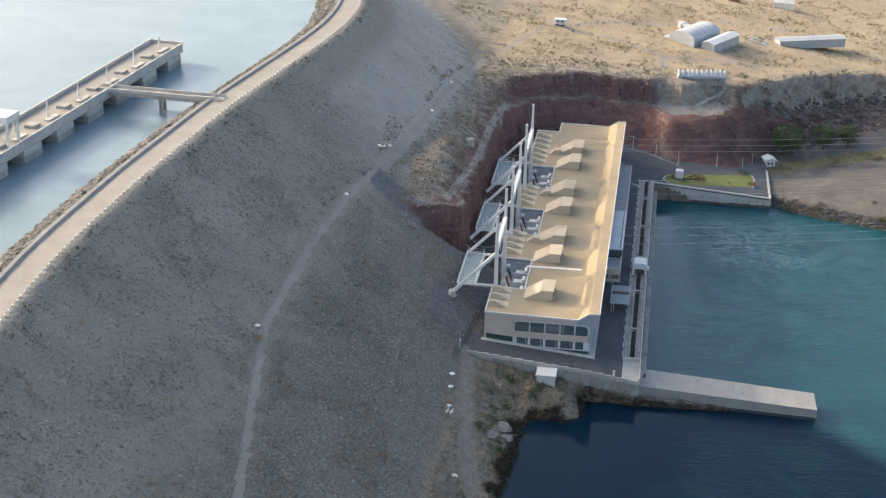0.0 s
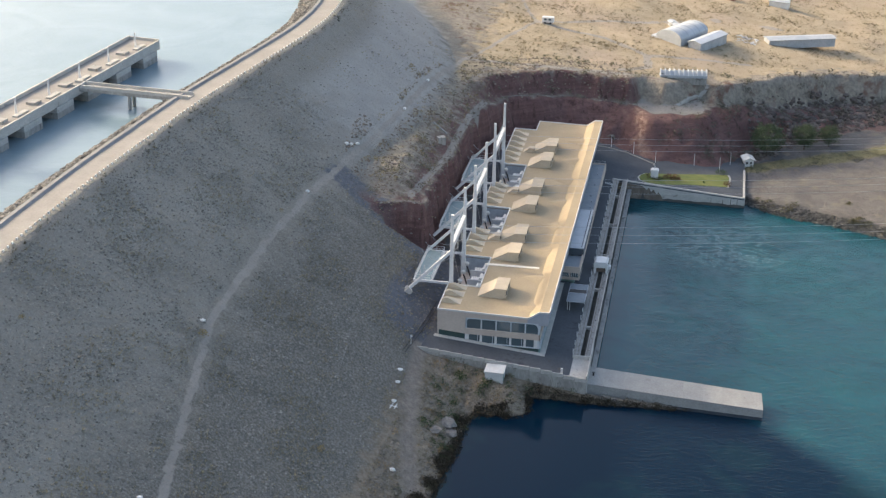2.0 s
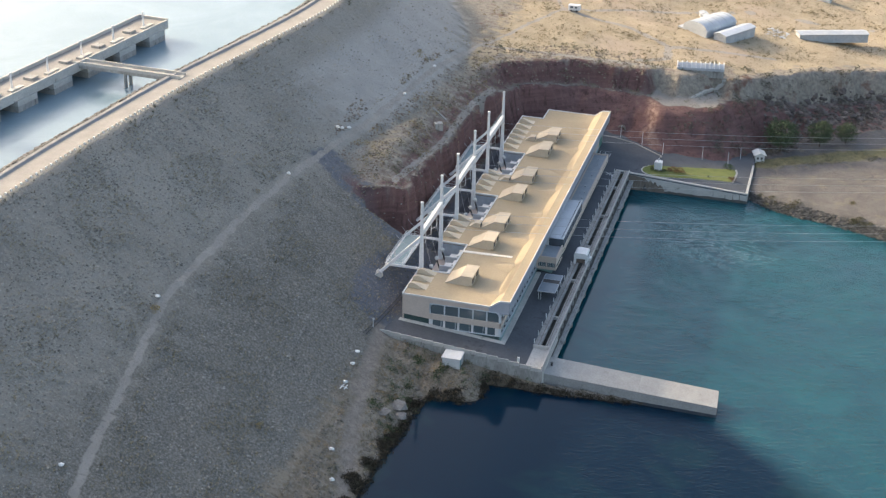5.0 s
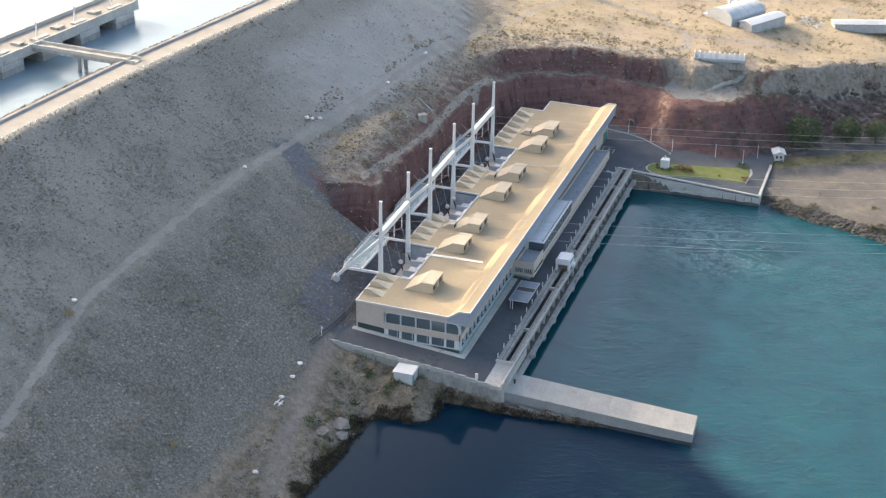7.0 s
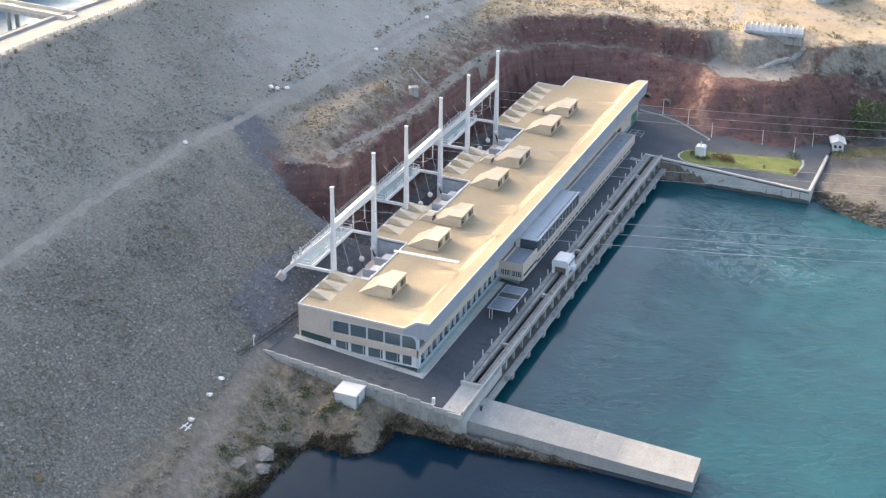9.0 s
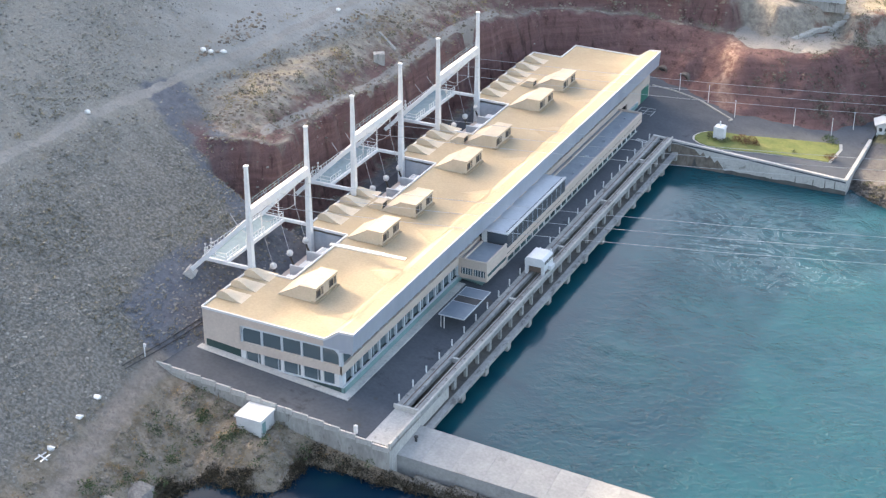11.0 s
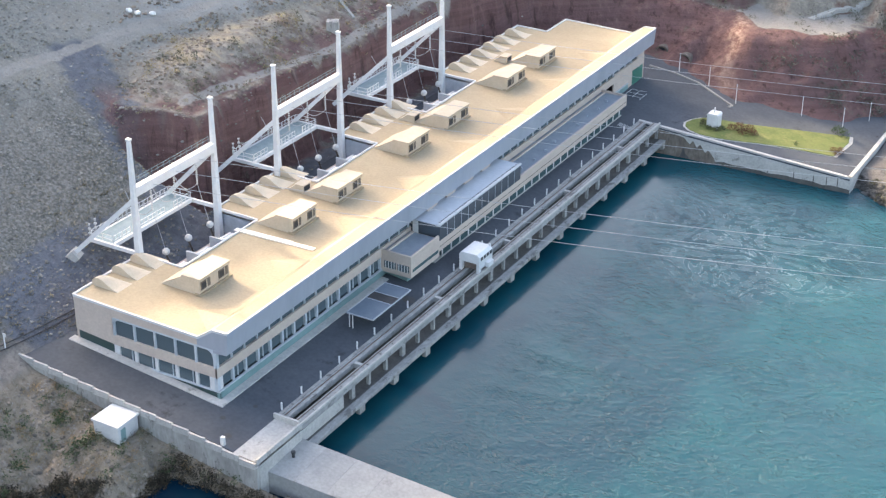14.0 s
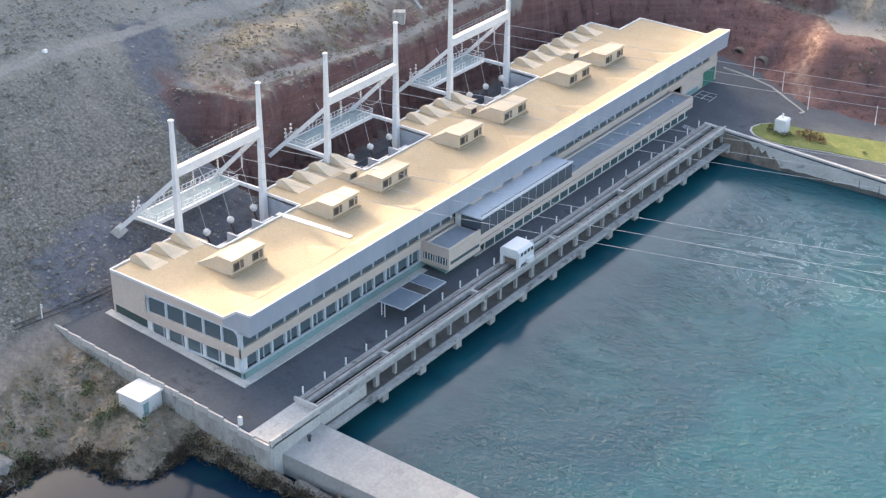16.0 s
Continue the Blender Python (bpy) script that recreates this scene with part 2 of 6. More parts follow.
def water(name, deep, size, height, patchy=None, rough=0.06, pond_shade=None, foam=None):
    m = bpy.data.materials.new(name)
    m.use_nodes = True
    nt = m.node_tree
    N, L = nt.nodes.new, nt.links.new
    bs = nt.nodes["Principled BSDF"]
    bs.inputs["Roughness"].default_value, bs.inputs["IOR"].default_value = rough, 1.33
    bs.inputs["Specular IOR Level"].default_value = 0.6
    tc = N("ShaderNodeTexCoord")
    big = N("ShaderNodeTexNoise")
    big.inputs["Scale"].default_value, big.inputs["Detail"].default_value, big.inputs["Distortion"].default_value = 0.035, 4, 1.5
    L(tc.outputs["Object"], big.inputs["Vector"])
    mr = N("ShaderNodeMapRange")
    mr.inputs[1].default_value, mr.inputs[2].default_value = 0.36, 0.66
    L(big.outputs[0], mr.inputs[0])
    mx = N("ShaderNodeMix")
    mx.data_type = "RGBA"
    mx.inputs[6].default_value, mx.inputs[7].default_value = (*deep, 1), (*(patchy or deep), 1)
    L(mr.outputs[0], mx.inputs[0])
    col = mx.outputs[2]
    if pond_shade or foam:
        sep = N("ShaderNodeSeparateXYZ")
        L(tc.outputs["Object"], sep.inputs[0])
    if pond_shade:
        wob = N("ShaderNodeMath")
        wob.operation = "MULTIPLY_ADD"
        L(big.outputs[0], wob.inputs[0])
        wob.inputs[1].default_value = 10
        east = N("ShaderNodeMath")
        east.operation = "SUBTRACT"
        L(sep.outputs[0], east.inputs[0])
        east.inputs[1].default_value = 40
        east2 = N("ShaderNodeMath")
        east2.operation = "MAXIMUM"
        L(east.outputs[0], east2.inputs[0])
        east2.inputs[1].default_value = 0
        both = N("ShaderNodeMath")
        both.operation = "ADD"
        L(east2.outputs[0], both.inputs[0])
        L(sep.outputs[1], both.inputs[1])
        L(both.outputs[0], wob.inputs[2])
        pr = N("ShaderNodeMapRange")
        pr.inputs[1].default_value, pr.inputs[2].default_value = 2, 13
        L(wob.outputs[0], pr.inputs[0])
        # shade and the dam's reflection over the backwater, painted as darker base colour
        mp2 = N("ShaderNodeMix")
        mp2.data_type = "RGBA"
        # murky weed beds under the still water
        weed = N("ShaderNodeTexNoise")
        weed.inputs["Scale"].default_value, weed.inputs["Detail"].default_value, weed.inputs["Distortion"].default_value = 0.06, 5, 0.4
        L(tc.outputs["Object"], weed.inputs["Vector"])
        bed = N("ShaderNodeMapRange")
        bed.inputs[1].default_value, bed.inputs[2].default_value = 0.5, 0.68
        L(weed.outputs[0], bed.inputs[0])
        murk = N("ShaderNodeMix")
        murk.data_type = "RGBA"
        murk.inputs[6].default_value, murk.inputs[7].default_value = (*pond_shade, 1), (0.004, 0.025, 0.036, 1)
        L(bed.outputs[0], murk.inputs[0])
        L(murk.outputs[2], mp2.inputs[6])
        L(pr.outputs[0], mp2.inputs[0])
        L(col, mp2.inputs[7])
        col = mp2.outputs[2]
    if foam:
        dst = N("ShaderNodeVectorMath")
        dst.operation = "DISTANCE"
        L(tc.outputs["Object"], dst.inputs[0])
        dst.inputs[1].default_value = (foam[0], foam[1], -9.4)
        near = N("ShaderNodeMapRange")
        near.inputs[1].default_value, near.inputs[2].default_value, near.inputs[3].default_value, near.inputs[4].default_value = 2, foam[2], 1, 0
        L(dst.outputs["Value"], near.inputs[0])
        fn = N("ShaderNodeTexNoise")
        fn.inputs["Scale"].default_value, fn.inputs["Detail"].default_value, fn.inputs["Distortion"].default_value = 0.10, 7, 5.0
        L(tc.outputs["Object"], fn.inputs["Vector"])
        ab = N("ShaderNodeMath")
        ab.operation = "SUBTRACT"
        L(fn.outputs[0], ab.inputs[0])
        ab.inputs[1].default_value = 0.52
        ab2 = N("ShaderNodeMath")
        ab2.operation = "ABSOLUTE"
        L(ab.outputs[0], ab2.inputs[0])
        line = N("ShaderNodeMapRange")
        line.inputs[1].default_value, line.inputs[2].default_value, line.inputs[3].default_value, line.inputs[4].default_value = 0.0, 0.013, 0.7, 0
        L(ab2.outputs[0], line.inputs[0])
        fm = N("ShaderNodeMath")
        fm.operation = "MULTIPLY"
        L(near.outputs[0], fm.inputs[0])
        L(line.outputs[0], fm.inputs[1])
        mf = N("ShaderNodeMix")
        mf.data_type = "RGBA"
        L(fm.outputs[0], mf.inputs[0])
        L(col, mf.inputs[6])
        mf.inputs[7].default_value = (0.42, 0.54, 0.55, 1)
        col = mf.outputs[2]
        # thin milky film between the lines of foam
        film_n = N("ShaderNodeMapRange")
        film_n.inputs[1].default_value, film_n.inputs[2].default_value, film_n.inputs[3].default_value, film_n.inputs[4].default_value = 0.5, 0.62, 0, 0.3
        L(fn.outputs[0], film_n.inputs[0])
        fm2 = N("ShaderNodeMath")
        fm2.operation = "MULTIPLY"
        L(near.outputs[0], fm2.inputs[0])
        L(film_n.outputs[0], fm2.inputs[1])
        mf2 = N("ShaderNodeMix")
        mf2.data_type = "RGBA"
        L(fm2.outputs[0], mf2.inputs[0])
        L(col, mf2.inputs[6])
        mf2.inputs[7].default_value = (0.20, 0.27, 0.28, 1)
        col = mf2.outputs[2]
    L(col, bs.inputs["Base Color"])
    last, swirl = None, None
    if foam:
        # slick boils and rougher eddies
        eddy = N("ShaderNodeTexNoise")
        eddy.inputs["Scale"].default_value, eddy.inputs["Detail"].default_value, eddy.inputs["Distortion"].default_value = 0.075, 7, 2.8
        L(tc.outputs["Object"], eddy.inputs["Vector"])
        swirl = N("ShaderNodeMapRange")
        swirl.inputs[1].default_value, swirl.inputs[2].default_value, swirl.inputs[3].default_value, swirl.inputs[4].default_value = 0.34, 0.68, 0.36, 0.92
        L(eddy.outputs[0], swirl.inputs[0])
        if pond_shade:
            # the backwater lies still
            calm = N("ShaderNodeMapRange")
            calm.inputs[3].default_value = 0.5
            L(pr.outputs[0], calm.inputs[0])
            still = N("ShaderNodeMath")
            still.operation = "MULTIPLY"
            L(swirl.outputs[0], still.inputs[0])
            L(calm.outputs[0], still.inputs[1])
            gloss = N("ShaderNodeMapRange")
            gloss.inputs[3].default_value, gloss.inputs[4].default_value = 0.2, 0.62
            L(pr.outputs[0], gloss.inputs[0])
            L(gloss.outputs[0], bs.inputs["Specular IOR Level"])
            # smooth outflow below the tailrace wall
            slick = N("ShaderNodeMapRange")
            slick.inputs[1].default_value, slick.inputs[2].default_value, slick.inputs[3].default_value, slick.inputs[4].default_value = 13, 22, 0.1, 1
            L(sep.outputs[0], slick.inputs[0])
            sheltered = N("ShaderNodeMath")
            sheltered.operation = "MULTIPLY"
            L(still.outputs[0], sheltered.inputs[0])
            L(slick.outputs[0], sheltered.inputs[1])
            swirl = sheltered
    for k, (sc, hh) in enumerate(((size, height), (size * 0.33, height * 0.45), (size * 5, height * 1.2), (size * 2.2, height * 0.8))):
        n = N("ShaderNodeTexNoise")
        n.inputs["Scale"].default_value, n.inputs["Detail"].default_value, n.inputs["Distortion"].default_value = 1 / sc, 5, 0.6
        wave = N("ShaderNodeMapping")
        wave.inputs["Rotation"].default_value, wave.inputs["Scale"].default_value = (0, 0, 0.5 + 0.7 * k), (0.9, 1.15, 1)
        L(tc.outputs["Object"], wave.inputs[0])
        L(wave.outputs[0], n.inputs["Vector"])
        b = N("ShaderNodeBump")
        b.inputs["Strength"].default_value, b.inputs["Distance"].default_value = 1.0, hh
        L(n.outputs[0], b.inputs["Height"])
        if swirl:
            L(swirl.outputs[0], b.inputs["Strength"])
        if last:
            L(last.outputs[0], b.inputs["Normal"])
        last = b
    L(last.outputs[0], bs.inputs["Normal"])
    return m


RIVER = water("river_water", (0.004, 0.050, 0.070), 0.9, 0.26, (0.005, 0.070, 0.086), 0.045, pond_shade=(0.001, 0.013, 0.030), foam=(33, 86, 22))
# lake base colour is raised to paint in the glare of the sky
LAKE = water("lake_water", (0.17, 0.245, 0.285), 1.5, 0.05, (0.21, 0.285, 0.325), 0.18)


# ---- building helpers ----
def box(bm, x0, x1, y0, y1, z0, z1):
    vs = [bm.verts.new((x, y, z)) for z in (z0, z1) for y in (y0, y1) for x in (x0, x1)]
    for a in ((0, 2, 3, 1), (4, 5, 7, 6), (0, 1, 5, 4), (2, 6, 7, 3), (0, 4, 6, 2), (1, 3, 7, 5)):
        bm.faces.new([vs[k] for k in a])
    return vs


def prism(bm, pts, axis, a, b):
    """A closed outline of (u, v) pushed along an axis from a to b. axis x: (y, z); y: (x, z); z: (x, y)."""
    place = {"x": lambda u, v, w: (w, u, v), "y": lambda u, v, w: (u, w, v), "z": lambda u, v, w: (u, v, w)}[axis]
    lo, hi = [bm.verts.new(place(u, v, a)) for u, v in pts], [bm.verts.new(place(u, v, b)) for u, v in pts]
    n = len(pts)
    bm.faces.new(lo)
    bm.faces.new(hi[::-1])
    for k in range(n):
        bm.faces.new((lo[k], hi[k], hi[(k + 1) % n], lo[(k + 1) % n]))


def tube(bm, p, q, r0, r1=None, sides=8):
    """A round bar from p to q."""
    p, q = Vector(p), Vector(q)
    r1 = r0 if r1 is None else r1
    way = (q - p).normalized()
    u = way.cross(Vector((0, 0, 1)) if abs(way.z) < 0.95 else Vector((1, 0, 0))).normalized()
    v = way.cross(u)
    rings = [[bm.verts.new(c + (u * math.cos(math.tau * k / sides) + v * math.sin(math.tau * k / sides)) * r) for k in range(sides)] for c, r in ((p, r0), (q, r1))]
    for k in range(sides):
        bm.faces.new((rings[0][k], rings[0][(k + 1) % sides], rings[1][(k + 1) % sides], rings[1][k]))
    bm.faces.new(rings[0][::-1])
    bm.faces.new(rings[1])


def beam(bm, p, q, w, h, w2=None, h2=None):
    """A square bar from p to q."""
    p, q = Vector(p), Vector(q)
    way = (q - p).normalized()
    u = way.cross(Vector((0, 0, 1)) if abs(way.z) < 0.95 else Vector((0, 1, 0))).normalized()
    v = u.cross(way)
    rings = [[bm.verts.new(c + u * sx * a / 2 + v * sy * b / 2) for sx, sy in ((-1, -1), (1, -1), (1, 1), (-1, 1))] for c, a, b in ((p, w, h), (q, w2 or w, h2 or h))]
    for k in range(4):
        bm.faces.new((rings[0][k], rings[0][(k + 1) % 4], rings[1][(k + 1) % 4], rings[1][k]))
    bm.faces.new(rings[0][::-1])
    bm.faces.new(rings[1])


def ball(bm, c, r, flat=1.0, seg=8, rings=6):
    bmesh.ops.create_uvsphere(bm, u_segments=seg, v_segments=rings, radius=r, matrix=Matrix.Translation(c) @ Matrix.Diagonal((1, 1, flat, 1)))


def cable(bm, pts, r, sides=5):
    """A thin round line along points, as one joined skin."""
    rings = []
    for k, p in enumerate(pts):
        way = (pts[min(k + 1, len(pts) - 1)] - pts[max(k - 1, 0)]).normalized()
        u = way.cross(Vector((0, 0, 1))).normalized()
        v = way.cross(u)
        rings.append([bm.verts.new(p + (u * math.cos(math.tau * q / sides) + v * math.sin(math.tau * q / sides)) * r) for q in range(sides)])
    for a, b in zip(rings, rings[1:]):
        for q in range(sides):
            bm.faces.new((a[q], a[(q + 1) % sides], b[(q + 1) % sides], b[q]))


def mesh_of(name, bm, material, soft=0.0):
    bmesh.ops.recalc_face_normals(bm, faces=bm.faces)
    if soft:
        bmesh.ops.bevel(bm, geom=[e for e in bm.edges if e.calc_face_angle(0) > 0.6], offset=soft, segments=1, affect="EDGES", clamp_overlap=True)
    me = bpy.data.meshes.new(name)
    bm.to_mesh(me)
    bm.free()
    me.materials.append(material)
    return me


def part(name, bm, material, parent=None, label="", soft=0.0, at=None):
    ob = new(name, mesh_of(name, bm, material, soft))
    if at is not None:
        ob.matrix_basis = at
    if parent is not None:
        ob.parent = parent
    return tagged(ob, label)


def thing(name, label, category, group="", kind="", at=(0, 0, 0)):
    ob = new(name)
    ob.location = at
    ob.empty_display_size = 0.5
    return tagged(ob, label, category, group, kind)


def again(src, m, parent=None):
    """Another object on the same mesh."""
    ob = src.copy()
    scene.collection.objects.link(ob)
    ob.matrix_basis = m
    if parent is not None:
        ob.parent = parent
    return ob


def boxed(name, dims, material, parent=None, label="", soft=0.0):
    bm = bmesh.new()
    box(bm, *dims)
    return part(name, bm, material, parent, label, soft)


def outlined(name, pts, axis, a, b, material, parent=None, label="", soft=0.0):
    bm = bmesh.new()
    prism(bm, pts, axis, a, b)
    return part(name, bm, material, parent, label, soft)

# ---- shape of the land ----
CREST_Y = [-400, -150, -83, -55, -17, 30, 62, 90, 112, 135, 166, 191, 212, 400]
CREST_X = [-62.4, -84.4, -88.8, -89.8, -87.8, -83.2, -78.0, -73.6, -72.3, -75, -85, -97, -110, -260]
CREST_Z, SLOPE = 40.0, 1.62
LAKE_Z, RIVER_Z = 36.0, -9.4
_ys = np.arange(-420.0, 420.0, 2.0)
_k = np.hanning(21) / np.hanning(21).sum()
_xs = np.convolve(np.pad(np.interp(_ys, CREST_Y, CREST_X), 10, mode="edge"), _k, mode="valid")


def river_z(x):
    """Level of the river: it stands higher in the tailrace and the backwater than in midstream."""
    q = np.clip((np.asarray(x, float) - 2) / 50, 0, 1)
    return -5.5 + (RIVER_Z + 5.5) * (0.6 * q + 0.4 * q * q * (3 - 2 * q))


def crest_x(y):
    """x of the downstream edge of the crest road."""
    return np.interp(y, _ys, _xs)


# rim of the rock cut, from the dam's flank round the powerhouse and away to the east: x, y, drop below the plain, width of the face
RIM = [(-62, 52, 0.3, 2), (-54, 42, 0.8, 2), (-44, 34, 2.2, 2.5), (-33.5, 36.5, 2.6, 2), (-33.6, 67, 3.4, 2), (-32.6, 108, 4.2, 2),
       (-27, 130, 5.5, 4), (-13, 143, 6.0, 9), (6, 147, 6.2, 15), (14, 142.5, 6.2, 15), (22.5, 145.5, 5.2, 16), (28.5, 151.5, 4.4, 14), (38, 162, 4.5, 10), (52, 178, 9, 12), (70, 194, 8, 16), (110, 212, 8, 26), (400, 260, 8, 30)]


def fbm(x, y, scale, octaves=4, seed=0.0):
    """Smooth random relief, about -1 to 1."""
    out, amp, tot = np.zeros(np.shape(x)), 1.0, 0.0
    rng = np.random.RandomState(int(seed * 10) + 7)
    for o in range(octaves):
        for _ in range(5):
            a, p = rng.uniform(0, math.tau), rng.uniform(0, math.tau)
            k = math.tau / scale * 2 ** o * rng.uniform(0.7, 1.4)
            out = out + amp * np.sin(k * (np.cos(a) * x + np.sin(a) * y) + p + 1.7 * np.sin(0.6 * k * (np.sin(a) * x - np.cos(a) * y) + 2 * p))
        tot += amp * 2.4
        amp *= 0.55
    return out / tot


def ramp(v, a, b):
    q = np.clip((v - a) / (b - a), 0, 1)
    return q * q * (3 - 2 * q)


def rim_distance(x, y):
    """Distance from the rim (positive on the plain's side), and the drop and face width at the nearest point of it."""
    x, y = np.asarray(x, float), np.asarray(y, float)
    best, drop, wide = np.full(x.shape, 1e9), np.zeros(x.shape), np.ones(x.shape)
    for (ax, ay, ad, aw), (bx, by, bd, bw) in zip(RIM, RIM[1:]):
        dx, dy = bx - ax, by - ay
        q = np.clip(((x - ax) * dx + (y - ay) * dy) / (dx * dx + dy * dy), 0, 1)
        d = np.hypot(x - ax - q * dx, y - ay - q * dy)
        near = d < best
        best = np.where(near, d, best)
        drop, wide = np.where(near, ad + q * (bd - ad), drop), np.where(near, aw + q * (bw - aw), wide)
    ring = [(p[0], p[1]) for p in RIM] + [(400, 900), (-900, 900), (-900, 52)]
    inside = np.zeros(x.shape, bool)
    for (ax, ay), (bx, by) in zip(ring, ring[1:] + ring[:1]):
        if ay != by:
            inside ^= ((ay > y) != (by > y)) & (x < (bx - ax) * (y - ay) / (by - ay) + ax)
    return np.where(inside, best, -best), drop, wide


def deck_z(x):
    """The yard round the powerhouse falls gently towards the river."""
    return np.where(np.asarray(x) < 0, -0.1 * np.asarray(x), -0.15 * np.asarray(x))


def land(x, y):
    """Height of the ground."""
    x, y = np.asarray(x, float), np.asarray(y, float)
    s = x - crest_x(y)
    rough = fbm(x, y, 9, 3, 1) * 0.12
    dam = CREST_Z - np.maximum(s - 0.3, 0) / SLOPE
    dam = np.where(s < -7.4, CREST_Z - 0.3 - np.minimum(-7.4 - s, 1.6) * 0.2 - np.maximum(-9.0 - s, 0) / 1.4, dam)
    dam = np.where(s > 1, dam + rough, dam)
    # the beaten track across the face, and the one along the toe
    plain = 14.5 - 0.13 * x + fbm(x, y, 60, 4, 2) * 0.7
    plain = np.where(y > 210, plain - 0.03 * (y - 210), plain)
    d, drop, wide = rim_distance(x + fbm(x, y, 14, 3, 3) * 1.1, y + fbm(x, y, 14, 3, 4) * 1.1)
    shelf = 1.6 + 5.4 * ramp(x, 5, 10) * (1 - ramp(x, 27, 31))
    high = plain - drop * (1 - ramp(d, shelf, shelf + 8 - 4 * ramp(y, 112, 130)))
    # low ground: the dam's face runs on under the river; yard, quay and east bank
    low = np.maximum(dam, -14.5)
    yard = np.maximum(-0.35 + deck_z(x), -6.2)
    in_yard = ramp(y, -6.5, -6.0) * ramp(x, -30, -24) * (1 - ramp(x, 4.5, 5.0) * (1 - ramp(y - 0.195 * (x - 5.2), 107.2, 107.6))) * (1 - ramp(x, 39.9, 40.3))
    low = low + (np.maximum(yard, np.where(x < -20, dam, -99)) - low) * in_yard
    bank = -6.6 + 1.2 * ramp(y, 150, 185) + fbm(x, y, 18, 3, 5) * 0.3
    shore = 114.5 - 0.37 * (np.minimum(x, 110) - 38) + 1.5 * fbm(x, x * 0, 25, 2, 6)
    bank = bank - 7.5 * (1 - ramp(y, shore - 5, shore + 7))
    low = np.where((x > 40.1) & (y > 60), np.where(x < 41.0, low + (bank - low) * ramp(x, 40.1, 41.0), bank), low)
    pit = np.where((x > -42) & (x < 20) & (d < 0), ramp(y, 28, 36), 0.0)
    low, dam_in = low + (np.minimum(low, 2.4) - low) * pit, dam + (np.minimum(dam, 2.4) - dam) * pit
    foot = np.interp(x, [-27, -10, 0, 8, 16, 24, 30, 33], [2.0, -1.4, -3.0, -4.2, -5.3, -6.5, -7.6, -14.5])
    edge_y = -7.8 + 0.18 * np.maximum(x - 8, 0)
    out = np.maximum(0, edge_y - y)
    near_slope, far_slope = np.interp(x, [-27, -9, -3, 20], [0.35, 0.3, 2.2, 1.6]), np.interp(x, [-27, -16, -9, -3], [0.4, 0.6, 1.2, 2.2])
    fill = np.where(x > -28, foot - near_slope * np.minimum(out, 4) - far_slope * np.maximum(out - 4, 0), -99)
    low = np.where((y < np.where(x < 8, -6.9, edge_y + 1.2)) & (x < 34), np.maximum(low, fill), low)
    pad = -1.7 - 0.9 * np.hypot(np.maximum(np.abs(x + 9.7) - 3.2, 0), np.maximum(np.abs(y + 10.4) - 3.4, 0))
    low = np.where((y < -6.9) & (x < 8), np.maximum(low, pad), low)
    low = np.where((s > 61) & (y < -8) & (x < 24), low + fbm(x, y, 7, 4, 8) * 0.55 * ramp(s, 61, 70), low)
    q = ramp(d, -wide, 0)
    crag = fbm(x, y, 6, 4, 9) * 0.9 * np.clip(4 * q * (1 - q), 0, 1)
    z = np.where(d > 0, np.maximum(high, dam), np.maximum(low, dam_in) + (np.maximum(high, np.maximum(low, dam_in)) - np.maximum(low, dam_in)) * q + crag * (high > low + 2))
    return np.where(s < 0.3, dam, z)


# ---- ground ----
def near_line(x, y, pts):
    best = np.full(np.shape(x), 1e9)
    for (ax, ay), (bx, by) in zip(pts, pts[1:]):
        q = np.clip(((x - ax) * (bx - ax) + (y - ay) * (by - ay)) / ((bx - ax) ** 2 + (by - ay) ** 2), 0, 1)
        best = np.minimum(best, np.hypot(x - ax - q * (bx - ax), y - ay - q * (by - ay)))
    return best


def in_ring(x, y, ring):
    inside = np.zeros(np.shape(x), bool)
    for (ax, ay), (bx, by) in zip(ring, ring[1:] + ring[:1]):
        if ay != by:
            inside ^= ((ay > y) != (by > y)) & (x < (bx - ax) * (y - ay) / (by - ay) + ax)
    return inside


FACE_TRACK = [(-46, -110), (-51, -88), (-55, -65), (-58.8, -42), (-59, -24), (-58.2, 0), (-56.7, 21), (-54, 40), (-51, 58), (-48.5, 80), (-46, 105), (-42.5, 140), (-36, 164), (-27.7, 193), (-40, 230), (-60, 300)]
TOE_TRACK = [(-14, -75), (-19, -51), (-22.5, -36), (-25.3, -17), (-26.2, -6.5)]
PLAIN_TRACKS = [[(-42.5, 141), (-30, 146), (-10, 152), (8, 158)], [(-27.7, 193), (-5, 190), (8.5, 179), (10, 168), (2, 160)], [(8.5, 179), (22, 184), (40, 192)], [(-27, 194), (0, 215), (30, 240), (70, 250)]]
BENCH_TRACK = [(-37.5, 39.5), (-35.2, 67), (-34.2, 100), (-32.4, 118)]
BLUE_STRIPS = [[(-56.5, 33.4), (-54.2, 41.5), (-50.2, 39.8), (-44.4, 36.2), (-39.0, 33.4), (-33.4, 30.6), (-29, 29), (-29, 22.5), (-33.6, 24.2), (-43.4, 28.4)], [(-34.0, -4), (-26.9, -7.2), (-23.8, -7.2), (-23.8, 26), (-31, 28), (-36, 8)], [(-31.5, 26), (-23, 26), (-23, 122), (-28, 116)]]


def spaced(a, b, fine_a, fine_b, step, grow):
    mid = np.arange(fine_a, fine_b + step, step)
    lo, hi, s = [mid[0]], [mid[-1]], step
    while lo[-1] > a:
        s *= grow
        lo.append(lo[-1] - s)
    s = step
    while hi[-1] < b:
        s *= grow
        hi.append(hi[-1] + s)
